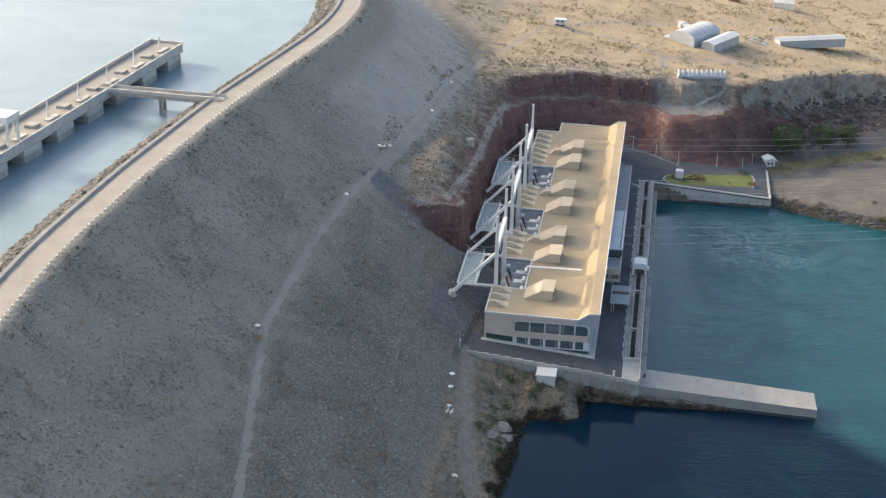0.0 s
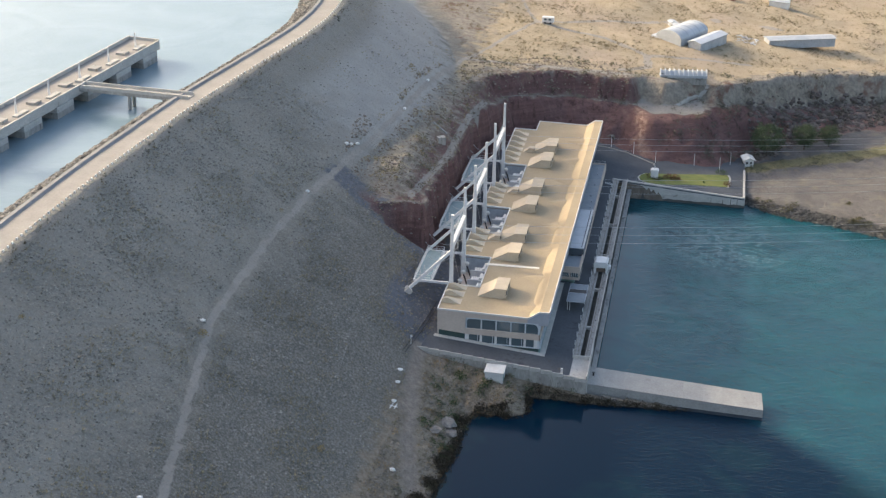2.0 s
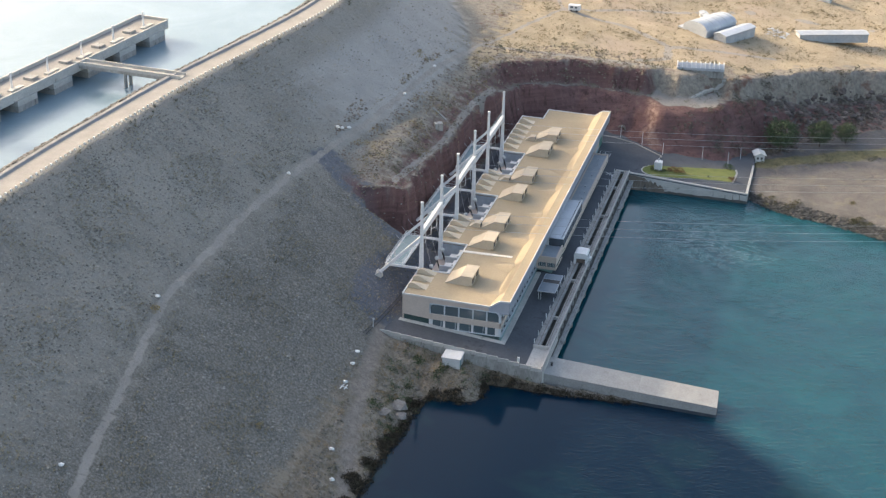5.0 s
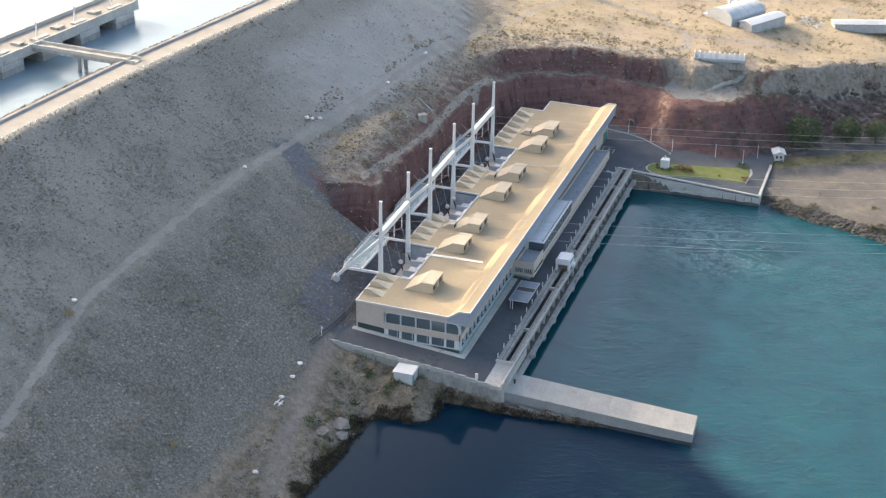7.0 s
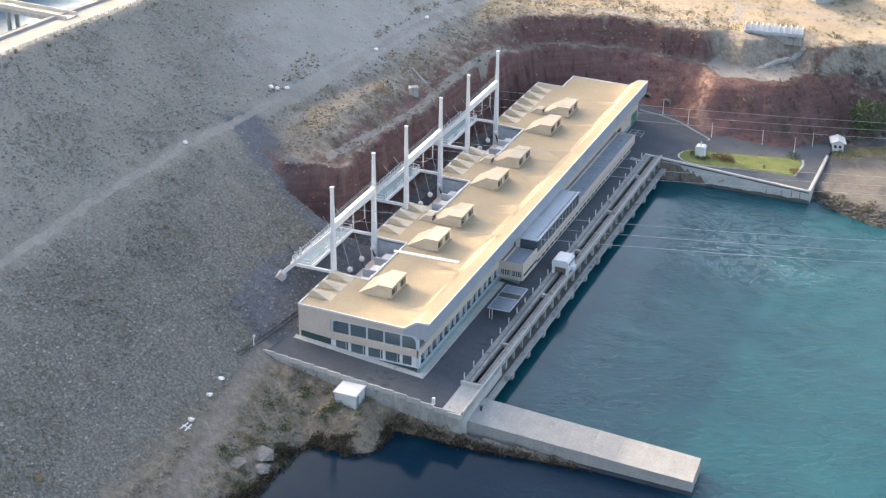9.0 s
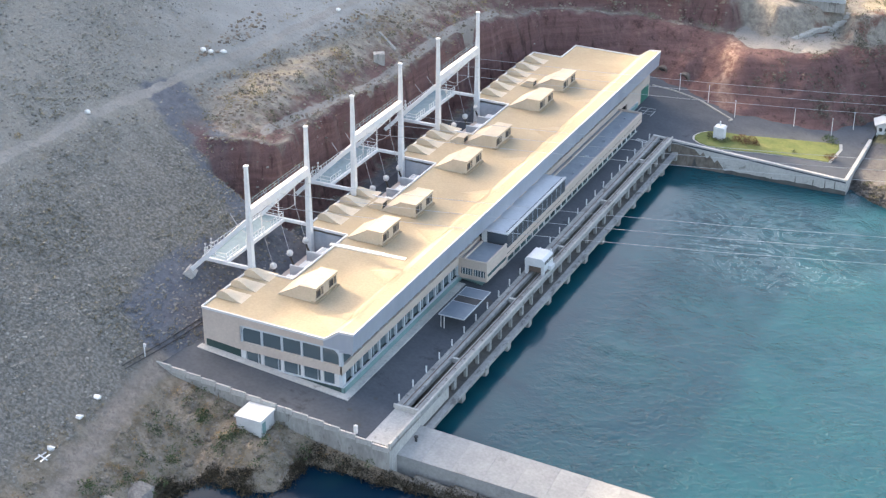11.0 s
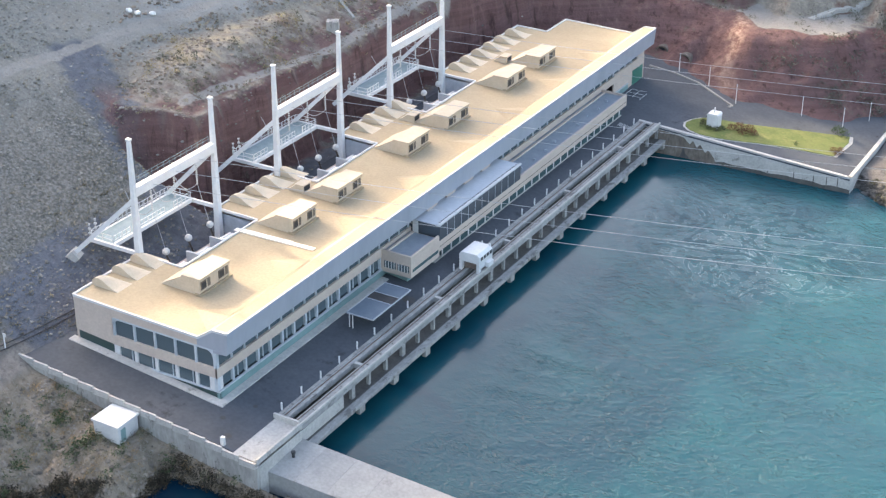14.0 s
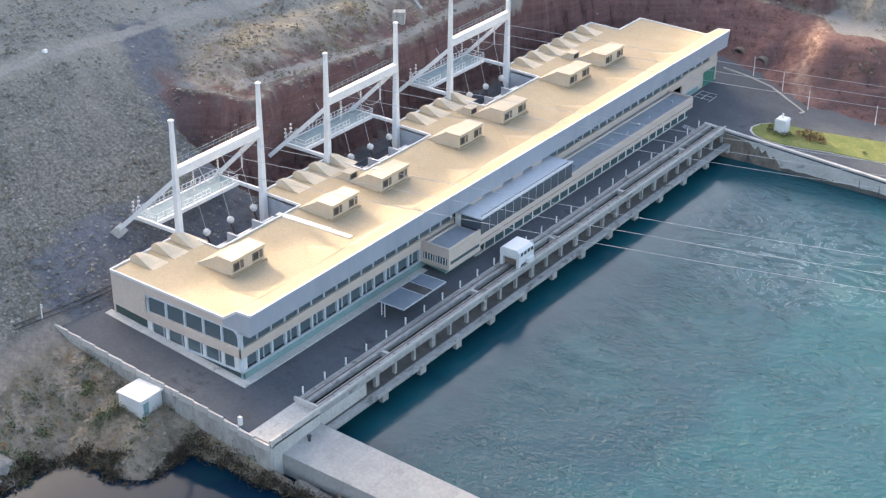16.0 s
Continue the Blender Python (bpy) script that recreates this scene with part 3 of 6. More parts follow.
    return np.r_[lo[:0:-1], mid, hi[1:]]


def ground_material():
    m = bpy.data.materials.new("land")
    m.use_nodes = True
    nt = m.node_tree
    N, L = nt.nodes.new, nt.links.new
    bs = nt.nodes["Principled BSDF"]
    bs.inputs["Roughness"].default_value = 0.95
    bs.inputs["Specular IOR Level"].default_value = 0.25
    tc = N("ShaderNodeTexCoord")

    def noise_at(size, detail=5, rough=0.6, stretch=None):
        n = N("ShaderNodeTexNoise")
        n.inputs["Scale"].default_value, n.inputs["Detail"].default_value, n.inputs["Roughness"].default_value = 1 / size, detail, rough
        src = tc.outputs["Object"]
        if stretch:
            mp = N("ShaderNodeMapping")
            mp.inputs["Scale"].default_value = stretch
            L(src, mp.inputs[0])
            src = mp.outputs[0]
        L(src, n.inputs["Vector"])
        return n.outputs[0]

    def step(v, a, b, lo=0.0, hi=1.0):
        r = N("ShaderNodeMapRange")
        r.inputs[1].default_value, r.inputs[2].default_value, r.inputs[3].default_value, r.inputs[4].default_value = a, b, lo, hi
        L(v, r.inputs[0])
        return r.outputs[0]

    def mix(f, a, b):
        x = N("ShaderNodeMix")
        x.data_type = "RGBA"
        for sock, v in ((6, a), (7, b)):
            if isinstance(v, tuple):
                x.inputs[sock].default_value = (*v, 1)
            else:
                L(v, x.inputs[sock])
        L(f, x.inputs[0])
        return x.outputs[2]

    def mul(a, b):
        x = N("ShaderNodeMath")
        x.operation = "MULTIPLY"
        L(a, x.inputs[0])
        L(b, x.inputs[1])
        return x.outputs[0]

    def mask(name):
        a = N("ShaderNodeAttribute")
        a.attribute_name = name
        return a.outputs["Fac"]

    big, mid, small, pebble = noise_at(34, 5), noise_at(6, 6, 0.65), noise_at(1.3, 5, 0.7), noise_at(0.45, 3, 0.7)
    vor = N("ShaderNodeTexVoronoi")
    vor.inputs["Scale"].default_value = 1.3
    L(tc.outputs["Object"], vor.inputs["Vector"])
    # gravel face of the dam with thin dry scrub
    face = mix(step(big, 0.35, 0.65), (0.236, 0.224, 0.197), (0.297, 0.281, 0.247))
    face = mix(mul(step(small, 0.5, 0.62, 0.0, 0.6), step(mid, 0.42, 0.6)), face, (0.235, 0.215, 0.17))
    face = mix(step(noise_at(0.8, 4, 0.8), 0.43, 0.34, 0.0, 0.5), face, (0.14, 0.13, 0.112))
    face = mix(step(pebble, 0.58, 0.70), face, (0.36, 0.342, 0.31))
    face = mix(step(pebble, 0.38, 0.25), face, (0.125, 0.12, 0.112))
    # coarser gravel low on the face, its colour darkened further for shade
    coarse_shade = mix(step(pebble, 0.42, 0.6), (0.105, 0.099, 0.086), (0.228, 0.216, 0.191))
    face = mix(mask("coarse_shade"), face, coarse_shade)
    # smoother far part of the face, lightened to paint in distance haze
    hazy_smooth_face = mix(step(mid, 0.3, 0.7), (0.325, 0.315, 0.295), (0.38, 0.367, 0.342))
    col = mix(mask("smooth"), face, hazy_smooth_face)
    rubble = mix(step(vor.outputs["Distance"], 0.25, 0.6), (0.165, 0.16, 0.152), (0.06, 0.06, 0.06))
    col = mix(mask("shore"), col, rubble)
    # plain: straw coloured steppe grass with darker tufts and bare paths of soil
    grass = mix(step(mid, 0.35, 0.65), (0.345, 0.28, 0.19), (0.425, 0.348, 0.245))
    grass = mix(step(big, 0.5, 0.68), grass, (0.40, 0.32, 0.24))
    grass = mix(step(small, 0.58, 0.68), grass, (0.20, 0.16, 0.085))
    grass = mix(step(noise_at(9, 6, 0.75), 0.60, 0.68), grass, (0.23, 0.19, 0.12))
    col = mix(mask("grass"), col, grass)
    scree = mix(step(small, 0.4, 0.62), (0.235, 0.205, 0.172), (0.36, 0.316, 0.257))
    scree = mix(step(mid, 0.55, 0.68), scree, (0.17, 0.085, 0.065))
    scree = mix(step(pebble, 0.60, 0.72), scree, (0.27, 0.24, 0.19))
    col = mix(mask("scree"), col, scree)
    strata = noise_at(2.0, 6, 0.7, (0.12, 0.12, 2.4))
    runs = noise_at(1.6, 6, 0.7, (1, 1, 0.12))
    rock = mix(step(strata, 0.36, 0.62), (0.128, 0.07, 0.066), (0.182, 0.104, 0.095))
    rock = mix(mul(step(runs, 0.52, 0.66), step(noise_at(14, 4), 0.40, 0.58)), rock, (0.225, 0.14, 0.115))
    rock = mix(step(runs, 0.45, 0.34), rock, (0.075, 0.042, 0.039))
    rock = mix(mul(step(mid, 0.58, 0.7), step(small, 0.5, 0.6)), rock, (0.15, 0.12, 0.095))
    col = mix(mask("rock"), col, rock)
    wash = mix(step(noise_at(1.1, 6, 0.75, (1, 1, 0.25)), 0.42, 0.6), (0.21, 0.115, 0.09), (0.46, 0.30, 0.225))
    col = mix(mask("gully"), col, wash)
    blue = mix(step(small, 0.35, 0.65), (0.112, 0.117, 0.133), (0.166, 0.171, 0.188))
    col = mix(mask("blue"), col, blue)
    soil = mix(step(small, 0.4, 0.6), (0.175, 0.145, 0.11), (0.285, 0.24, 0.185))
    soil = mix(step(mid, 0.52, 0.62), soil, (0.25, 0.215, 0.165))
    soil = mix(step(noise_at(3, 6, 0.7), 0.62, 0.68), soil, (0.12, 0.10, 0.075))
    soil = mix(step(pebble, 0.58, 0.72), soil, (0.30, 0.28, 0.25))
    col = mix(mask("bank"), col, soil)
    gravel = mix(step(mid, 0.4, 0.6), (0.095, 0.093, 0.096), (0.13, 0.127, 0.127))
    col = mix(mask("east"), col, mix(step(noise_at(5, 6, 0.7), 0.54, 0.64), gravel, (0.17, 0.155, 0.13)))
    col = mix(mask("verge"), col, mix(step(small, 0.4, 0.62), (0.13, 0.125, 0.07), (0.21, 0.185, 0.10)))
    track = mix(step(mid, 0.35, 0.65), (0.295, 0.272, 0.243), (0.36, 0.332, 0.297))
    wobble = N("ShaderNodeMath")
    wobble.operation = "MULTIPLY_ADD"
    L(small, wobble.inputs[0])
    wobble.inputs[1].default_value = 0.3
    L(mask("track"), wobble.inputs[2])
    col = mix(step(wobble.outputs[0], 0.58, 0.72, 0.0, 0.9), col, mix(step(pebble, 0.55, 0.75), track, (0.2, 0.18, 0.16)))
    ruts = mix(step(small, 0.4, 0.6), (0.215, 0.185, 0.158), (0.29, 0.25, 0.212))
    col = mix(mask("toe"), col, mix(step(pebble, 0.5, 0.7), ruts, (0.17, 0.148, 0.128)))
    L(col, bs.inputs["Base Color"])
    b1 = N("ShaderNodeBump")
    b1.inputs["Strength"].default_value, b1.inputs["Distance"].default_value = 1.0, 0.2
    L(pebble, b1.inputs["Height"])
    b2 = N("ShaderNodeBump")
    b2.inputs["Strength"].default_value, b2.inputs["Distance"].default_value = 1.0, 0.6
    L(small, b2.inputs["Height"])
    L(b1.outputs[0], b2.inputs["Normal"])
    L(b2.outputs[0], bs.inputs["Normal"])
    return m


def make_ground():
    xs = spaced(-1500, 1500, -100, 84, 1.0, 1.13)
    ys = spaced(-900, 1600, -118, 205, 1.0, 1.13)
    gx, gy = np.meshgrid(xs, ys)
    gz = land(gx, gy)
    nx, ny = len(xs), len(ys)
    me = bpy.data.meshes.new("ground")
    k = (np.arange(ny - 1)[:, None] * nx + np.arange(nx - 1)).ravel()
    quads = np.stack([k, k + 1, k + 1 + nx, k + nx], 1)
    me.from_pydata(np.stack([gx.ravel(), gy.ravel(), gz.ravel()], 1).tolist(), [], quads.tolist())
    d, drop, wide = rim_distance(gx + fbm(gx, gy, 14, 3, 3) * 1.1, gy + fbm(gx, gy, 14, 3, 4) * 1.1)
    s = gx - crest_x(gy)
    wob = fbm(gx, gy, 8, 4, 11)
    shelf = 1.6 + 5.4 * ramp(gx, 5, 10) * (1 - ramp(gx, 27, 31))
    masks = {}
    masks["grass"] = ramp(d + 3 * wob, shelf + 6, shelf + 9) * (1 - ramp(34 - s + 1.5 * wob, 0, 3)) * ramp(gx + 6 * wob + 0.9 * np.maximum(0, 140 - gy), -46, -38)
    masks["rock"] = (ramp(d + wob, -wide - 1.6, -wide - 0.4) * (1 - ramp(d + 0.8 * wob, 0.2, 1.2))) * (1 - 0.35 * ramp(gx, 60, 100)) * ramp(drop, 1.4, 2.2)
    masks["rock"] = np.maximum(masks["rock"], ramp(d, 1.4, 2) * (1 - ramp(d + 2 * wob, 5, 7)) * (1 - ramp(gx + 2 * wob, 6, 10)) * np.maximum(0.9 * ramp(wob, -0.55, 0.0), ramp(gy, 116, 126)) * ramp(gx, -44, -40))
    masks["scree"] = ramp(drop, 0.9, 2.2) * ramp(d + 2 * wob, 0.5, 2) * (1 - ramp(d + 3 * wob, shelf + 6, shelf + 9))
    masks["scree"] = np.maximum(masks["scree"], 0.15 * ramp(gx, 40, 60) * ramp(d, -wide - 3, -wide + 3) * (1 - ramp(d, 4, 8)))
    masks["scree"] = np.maximum(masks["scree"], 0.8 * ramp(s + 4 * wob, 33, 39) * ramp(d, 1, 4) * (1 - masks["grass"]))
    # extent of the smoother gravel that also carries the painted haze
    masks["smooth"] = ramp(gy + 10 * wob + 0.5 * s, 44, 84) * (1 - ramp(s + 3 * wob, 27, 33)) * ramp(s, 6, 12)
    up = gy - 0.58 * (gx - 38)
    masks["east"] = ramp(gx, 38.5, 39.5) * ramp(gy, 60, 65) * (1 - ramp(d, -wide - 2, -wide)) * np.maximum((0.75 + 0.25 * ramp(up + 3 * wob, 124, 130)) * (1 - ramp(up + wob, 134, 135.5)), ramp(up + wob, 141, 142.5))
    masks["verge"] = ramp(gx, 36, 39) * ramp(up + wob, 133.5, 135) * (1 - ramp(up + wob, 141, 142.5)) * (1 - ramp(d, -wide - 2, -wide))
    masks["bank"] = np.maximum(ramp(s + 2 * wob, 60, 63) * (1 - ramp(gy + 2 * wob, -7, -4)) * (gx < 12), ramp(gx, 38.5, 39.5) * ramp(gy, 60, 65) * (1 - ramp(d, -wide - 2, -wide)))
    blue = np.zeros(gx.shape)
    for ring in BLUE_STRIPS:
        blue = np.maximum(blue, in_ring(gx + 0.3 * wob, gy + 0.3 * wob, ring) * 1.0)
    # coarse gravel and painted shade grow stronger down the face
    masks["coarse_shade"] = 0.8 * ramp(s + 5 * wob, 24, 40)
    masks["shore"] = 1 - ramp(s, -7.6, -7.0)
    wind = 9.6 - 0.10 * d + 1.6 * wob
    masks["gully"] = (1 - ramp(np.abs(gx - wind), 0.6, 3.0)) * ramp(d, -15, -9) * (1 - ramp(d, 0.2, 0.8)) * ramp(gy, 118, 124)
    masks["blue"] = blue * (1 - 0.8 * masks["rock"])
    trk = 1 - near_line(gx + 0.4 * wob, gy, FACE_TRACK) / 1.3
    masks["toe"] = ramp(1.75 - near_line(gx + 0.5 * wob, gy, TOE_TRACK) + 0.4 * wob, 0, 0.7)
    trk = np.maximum(trk, 1 - near_line(gx, gy, BENCH_TRACK) / 1.5)
    for t in PLAIN_TRACKS:
        trk = np.maximum(trk, 1 - near_line(gx + 0.6 * wob, gy, t) / 2.2)
    trk = np.maximum(trk, ramp(gx + wob, 6, 9) * (1 - ramp(gx + wob, 26, 29)) * ramp(d, 0.3, 0.9) * (1 - ramp(d, shelf - 0.5, shelf + 1)))
    masks["track"] = trk
    for name, v in masks.items():
        at = me.attributes.new(name, "FLOAT", "POINT")
        at.data.foreach_set("value", np.clip(v, 0, 1).ravel().astype(np.float32))
    me.materials.append(ground_material())
    me.polygons.foreach_set("use_smooth", np.ones(len(me.polygons), bool))
    ob = new("ground", me)
    return tagged(ob, "gravel dam face, dry straw plain and red rock cut", "ground", kind="structure")


make_ground()


def strip_mesh(bm, ys, xa, xb, za, zb):
    rows = [(bm.verts.new((xa(y), y, za)), bm.verts.new((xb(y), y, zb))) for y in ys]
    for (a, b), (c, d) in zip(rows, rows[1:]):
        bm.faces.new((a, b, d, c))


def make_waters():
    bm = bmesh.new()
    ys = [-900, -400] + list(range(-150, 420, 5)) + [900]
    strip_mesh(bm, ys, lambda y: -1500, lambda y: float(crest_x(y)) - 8.8, LAKE_Z, LAKE_Z)
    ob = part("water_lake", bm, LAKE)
    tagged(ob, "still reservoir water with sky glare put into its pale base colour", "water", kind="structure")
    bm = bmesh.new()
    rows = [[bm.verts.new((x, y, float(river_z(x)))) for x in (-22, 2, 7, 12, 17, 22, 27, 32, 37, 42, 47, 52, 60, 1500)] for y in (-900, -120, 0, 60, 122)]
    for a, b in zip(rows, rows[1:]):
        for k in range(len(a) - 1):
            bm.faces.new((a[k], a[k + 1], b[k + 1], b[k]))
    for f in bm.faces:
        f.smooth = True
    ob = part("water_river", bm, RIVER)
    tagged(ob, "deep teal river water with ripples and swirls", "water", kind="structure")


make_waters()


def make_crest():
    ys = list(range(-150, 300, 4))
    bm = bmesh.new()
    for a, b, z in ((-5.6, -0.9, CREST_Z + 0.05),):
        strip_mesh(bm, ys, lambda y: float(crest_x(y)) + a, lambda y: float(crest_x(y)) + b, z, z)
    tagged(part("road_crest", bm, CREST_ROAD), "pale gravel road along the dam crest", "road", kind="structure")
    bm = bmesh.new()
    rows = []
    for y in ys:
        x = float(crest_x(y))
        rows.append([bm.verts.new(p) for p in ((x - 6.9, y, CREST_Z - 0.4), (x - 6.9, y, CREST_Z + 0.45), (x - 6.1, y, CREST_Z + 0.45), (x - 5.6, y, CREST_Z + 0.02))])
    for a, b in zip(rows, rows[1:]):
        for k in range(3):
            bm.faces.new((a[k], a[k + 1], b[k + 1], b[k]))
    for k in range(150):
        y = -112 + k * 1.8
        x = float(crest_x(y)) - 0.55
        ob = boxed("guard_stone", (-0.13, 0.13, -0.22, 0.22, -0.1, 0.36), STONE_WHITE) if k == 0 else again(ob, Matrix.Identity(4))
        ob.matrix_basis = Matrix.Translation((x, y, CREST_Z + 0.03))
        tagged(ob, "low whitewashed guard stone at the crest road edge", "guard stone", "crest guard stones")
    tagged(part("kerb_upstream", bm, KERB_GREY), "grey concrete wave kerb along the crest road", "kerb", kind="structure")


make_crest()

# ---- yard and tailrace ----
def make_yard():
    bm = bmesh.new()
    xs = [-26.8, -24, -12, 0, 2.5, 5.2]
    ys = [-6.8, 20, 50, 80, 107]
    v = [[bm.verts.new((x, y, float(deck_z(x)))) for x in xs] for y in ys]
    for a, b in zip(v, v[1:]):
        for k in range(len(xs) - 1):
            bm.faces.new((a[k], a[k + 1], b[k + 1], b[k]))
        top = [(-26.8, 150), (-24, 150), (-12, 150), (0, 150), (2.5, 150), (5.2, 150), (40.4, 150)]
    lo = v[-1] + [bm.verts.new((40.4, 113.86, float(deck_z(40.4))))]
    hi = [bm.verts.new((x, y, float(deck_z(x)))) for x, y in top]
    for k in range(6):
        bm.faces.new((lo[k], lo[k + 1], hi[k + 1], hi[k]))
    ext = bmesh.ops.extrude_face_region(bm, geom=list(bm.faces))
    for e in ext["geom"]:
        if isinstance(e, bmesh.types.BMVert):
            e.co.z -= 0.3
    tagged(part("pavement_yard", bm, ASPHALT), "dark asphalt yard round the powerhouse", "pavement", kind="structure")
    # front retaining wall with separate parapet panels
    w = thing("wall_front", "pale stained concrete retaining wall with parapet panels", "wall", kind="structure")
    bm = bmesh.new()
    prism(bm, [(-26.8, -6), (8.9, -12), (8.9, -1.45), (0, -0.1), (-26.8, 2.6)], "y", -7.4, -6.8)
    part("wall_body", bm, CONCRETE_OLD, w)
    n = 15
    for k in range(n):
        a, b = -26.4 + k * (8.8 + 26.4) / n, -26.4 + (k + 1) * (8.8 + 26.4) / n - 0.12
        bm = bmesh.new()
        zb = float(deck_z(b))
        prism(bm, [(a, zb - 0.35), (b, zb - 0.35), (b, zb + 0.42), (a, zb + 0.48)], "y", -7.46, -7.2)
        part("panel", bm, CONCRETE, w)
    # end block beside the jetty
    bm = bmesh.new()
    prism(bm, [(5.2, -12), (8.9, -12), (8.9, -1.1), (5.2, -0.85)], "y", -6.8, 1.4)
    part("end_block", bm, CONCRETE, w)
    bm = bmesh.new()
    box(bm, 8.6, 8.9, -7.2, 1.6, -1.3, -0.35)
    box(bm, 5.0, 8.6, 1.3, 1.6, -1.2, -0.2)
    part("low_wall", bm, CONCRETE, w)


make_yard()


def make_tailrace():
    t = thing("tailrace_deck", "concrete tailrace walkway with crane slot and open columns", "deck", kind="structure")
    boxed("inner_strip", (4.8, 6.45, 1.6, 108, -1.5, -0.75), DECK_GREY, t, soft=0.04)
    # slot floor is coloured dark for the shade down in the slot
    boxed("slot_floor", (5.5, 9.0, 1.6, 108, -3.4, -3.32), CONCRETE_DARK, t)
    boxed("outer_beam", (7.45, 8.75, 1.6, 108, -1.6, -0.72), DECK_GREY, t, soft=0.05)
    boxed("beam_lip", (8.6, 8.85, 1.6, 108, -0.76, -0.45), CONCRETE, t, soft=0.03)
    boxed("solid_panel", (8.3, 8.75, 1.6, 10.5, -3.4, -1.6), CONCRETE, t)
    boxed("ledge", (5.5, 10.0, 1.6, 109, -3.95, -3.4), DECK_GREY, t, soft=0.05)
    # shaded water below the ledge is painted as this wall's blue-black
    boxed("river_wall", (5.0, 7.0, 1.6, 109, -13, -3.95), WET_SHADE_WALL, t, "wet river wall coloured blue-black for the shade under the ledge")
    # dark colour here paints the shade behind the columns
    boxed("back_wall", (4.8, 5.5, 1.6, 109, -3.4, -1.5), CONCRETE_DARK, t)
    for k in range(25):
        y = 12.5 + k * 3.95
        boxed("column", (8.2, 8.65, y, y + (0.75 if k % 3 == 0 else 0.4), -3.42, -1.58), DECK_GREY, t)
        if k % 2 == 0:
            boxed("corbel", (9.4, 9.95, y - 0.3, y + 0.9, -4.9, -3.93), CONCRETE_OLD, t)
        if k % 5 == 1:
            boxed("slot_stiffener", (6.28, 7.47, y, y + 0.5, -1.5, -0.8), CONCRETE, t)
    for k in range(26):
        y = 3 + k * 4.1
        boxed("rail_post", (4.86, 5.02, y, y + 0.16, -0.76, 0.3), WHITE_STEEL, t)
    boxed("crane_rail", (5.9, 5.97, 1.8, 107.5, -0.78, -0.62), RUST, t)
    boxed("crane_rail", (7.77, 7.84, 1.8, 107.5, -0.74, -0.6), RUST, t)
    boxed("cable_trough", (5.15, 5.5, 1.8, 107.5, -0.78, -0.66), CONCRETE_OLD, t)
    for k in range(36):
        boxed("rail_chair", (8.05, 8.3, 2 + k * 2.95, 2.3 + k * 2.95, -0.75, -0.58), CONCRETE_OLD, t)


make_tailrace()


def make_jetty():
    j = thing("jetty", "long pale concrete guide wall in the river", "jetty", kind="structure")
    bm = bmesh.new()
    lo = [(8.0, 1.6, -2.6), (44.6, 4.4, -6.5), (44.9, -1.9, -7.0), (8.0, -5.4, -3.0)]
    top = [bm.verts.new(p) for p in lo]
    bot = [bm.verts.new((p[0], p[1], -14)) for p in lo]
    bm.faces.new(top)
    bm.faces.new(bot[::-1])
    for k in range(4):
        bm.faces.new((top[k], bot[k], bot[(k + 1) % 4], top[(k + 1) % 4]))
    part("jetty_body", bm, JETTY_GREY, j)
    # cast slabs along the top, with open joints
    n = 9
    back0, back1, front1, front0 = (Vector(p) for p in lo)
    for k in range(n):
        u0, u1 = (k + 0.003) / n, (k + 0.997) / n
        ring = [back0.lerp(back1, u0), back0.lerp(back1, u1), front0.lerp(front1, u1), front0.lerp(front1, u0)]
        bm = bmesh.new()
        hi = [bm.verts.new((p.x, p.y, p.z + 0.05 + 0.004 * (k % 3))) for p in ring]
        dn = [bm.verts.new((p.x, p.y, p.z - 0.02)) for p in ring]
        bm.faces.new(hi)
        for q in range(4):
            bm.faces.new((hi[q], dn[q], dn[(q + 1) % 4], hi[(q + 1) % 4]))
        bmesh.ops.recalc_face_normals(bm, faces=list(bm.faces))
        part("slab", bm, JETTY_GREY, j)
    # low footing along the water on the upstream face: wet concrete, with shade and reflection painted in
    bm = bmesh.new()
    f = [(14, -5.6, -6.2), (44.9, -2.7, -8.9), (44.9, -1.8, -8.7), (14, -4.7, -6.0)]
    hi = [bm.verts.new(p) for p in f]
    dn = [bm.verts.new((p[0], p[1], -12)) for p in f]
    bm.faces.new(hi)
    for q in range(4):
        bm.faces.new((hi[q], dn[q], dn[(q + 1) % 4], hi[(q + 1) % 4]))
    bmesh.ops.recalc_face_normals(bm, faces=list(bm.faces))
    part("footing", bm, WET_SHADE_WALL, j, "wet footing at the waterline, darkened for shade and reflection")
    # north wing wall of the basin: the quay
    q = thing("quay_wall", "concrete quay wall below the visitor lawn", "quay", kind="structure")
    bm = bmesh.new()
    pts = [(5.2, 107.0), (40.6, 113.9)]
    for (x0, y0), (x1, y1) in ((pts[0], pts[1]), (pts[1], (40.6, 136))):
        dx, dy = x1 - x0, y1 - y0
        n = math.hypot(dx, dy)
        ux, uy = -dy / n * 0.6, dx / n * 0.6
        ring = [(x0, y0), (x1, y1), (x1 + ux, y1 + uy), (x0 + ux, y0 + uy)]
        t = [bm.verts.new((x, y, float(deck_z(x)) + 0.3)) for x, y in ring]
        u = [bm.verts.new((x, y, -14)) for x, y in ring]
        bm.faces.new(t)
        for k in range(4):
            bm.faces.new((t[k], u[k], u[(k + 1) % 4], t[(k + 1) % 4]))
    part("quay_body", bm, CONCRETE, q)

    def on_quay(u, z, proud):
        return (5.2 + 35.4 * u + 0.19 * proud, 107 + 6.9 * u - proud, z)

    def patch(name, outline, m, proud=0.04, label=""):
        bm = bmesh.new()
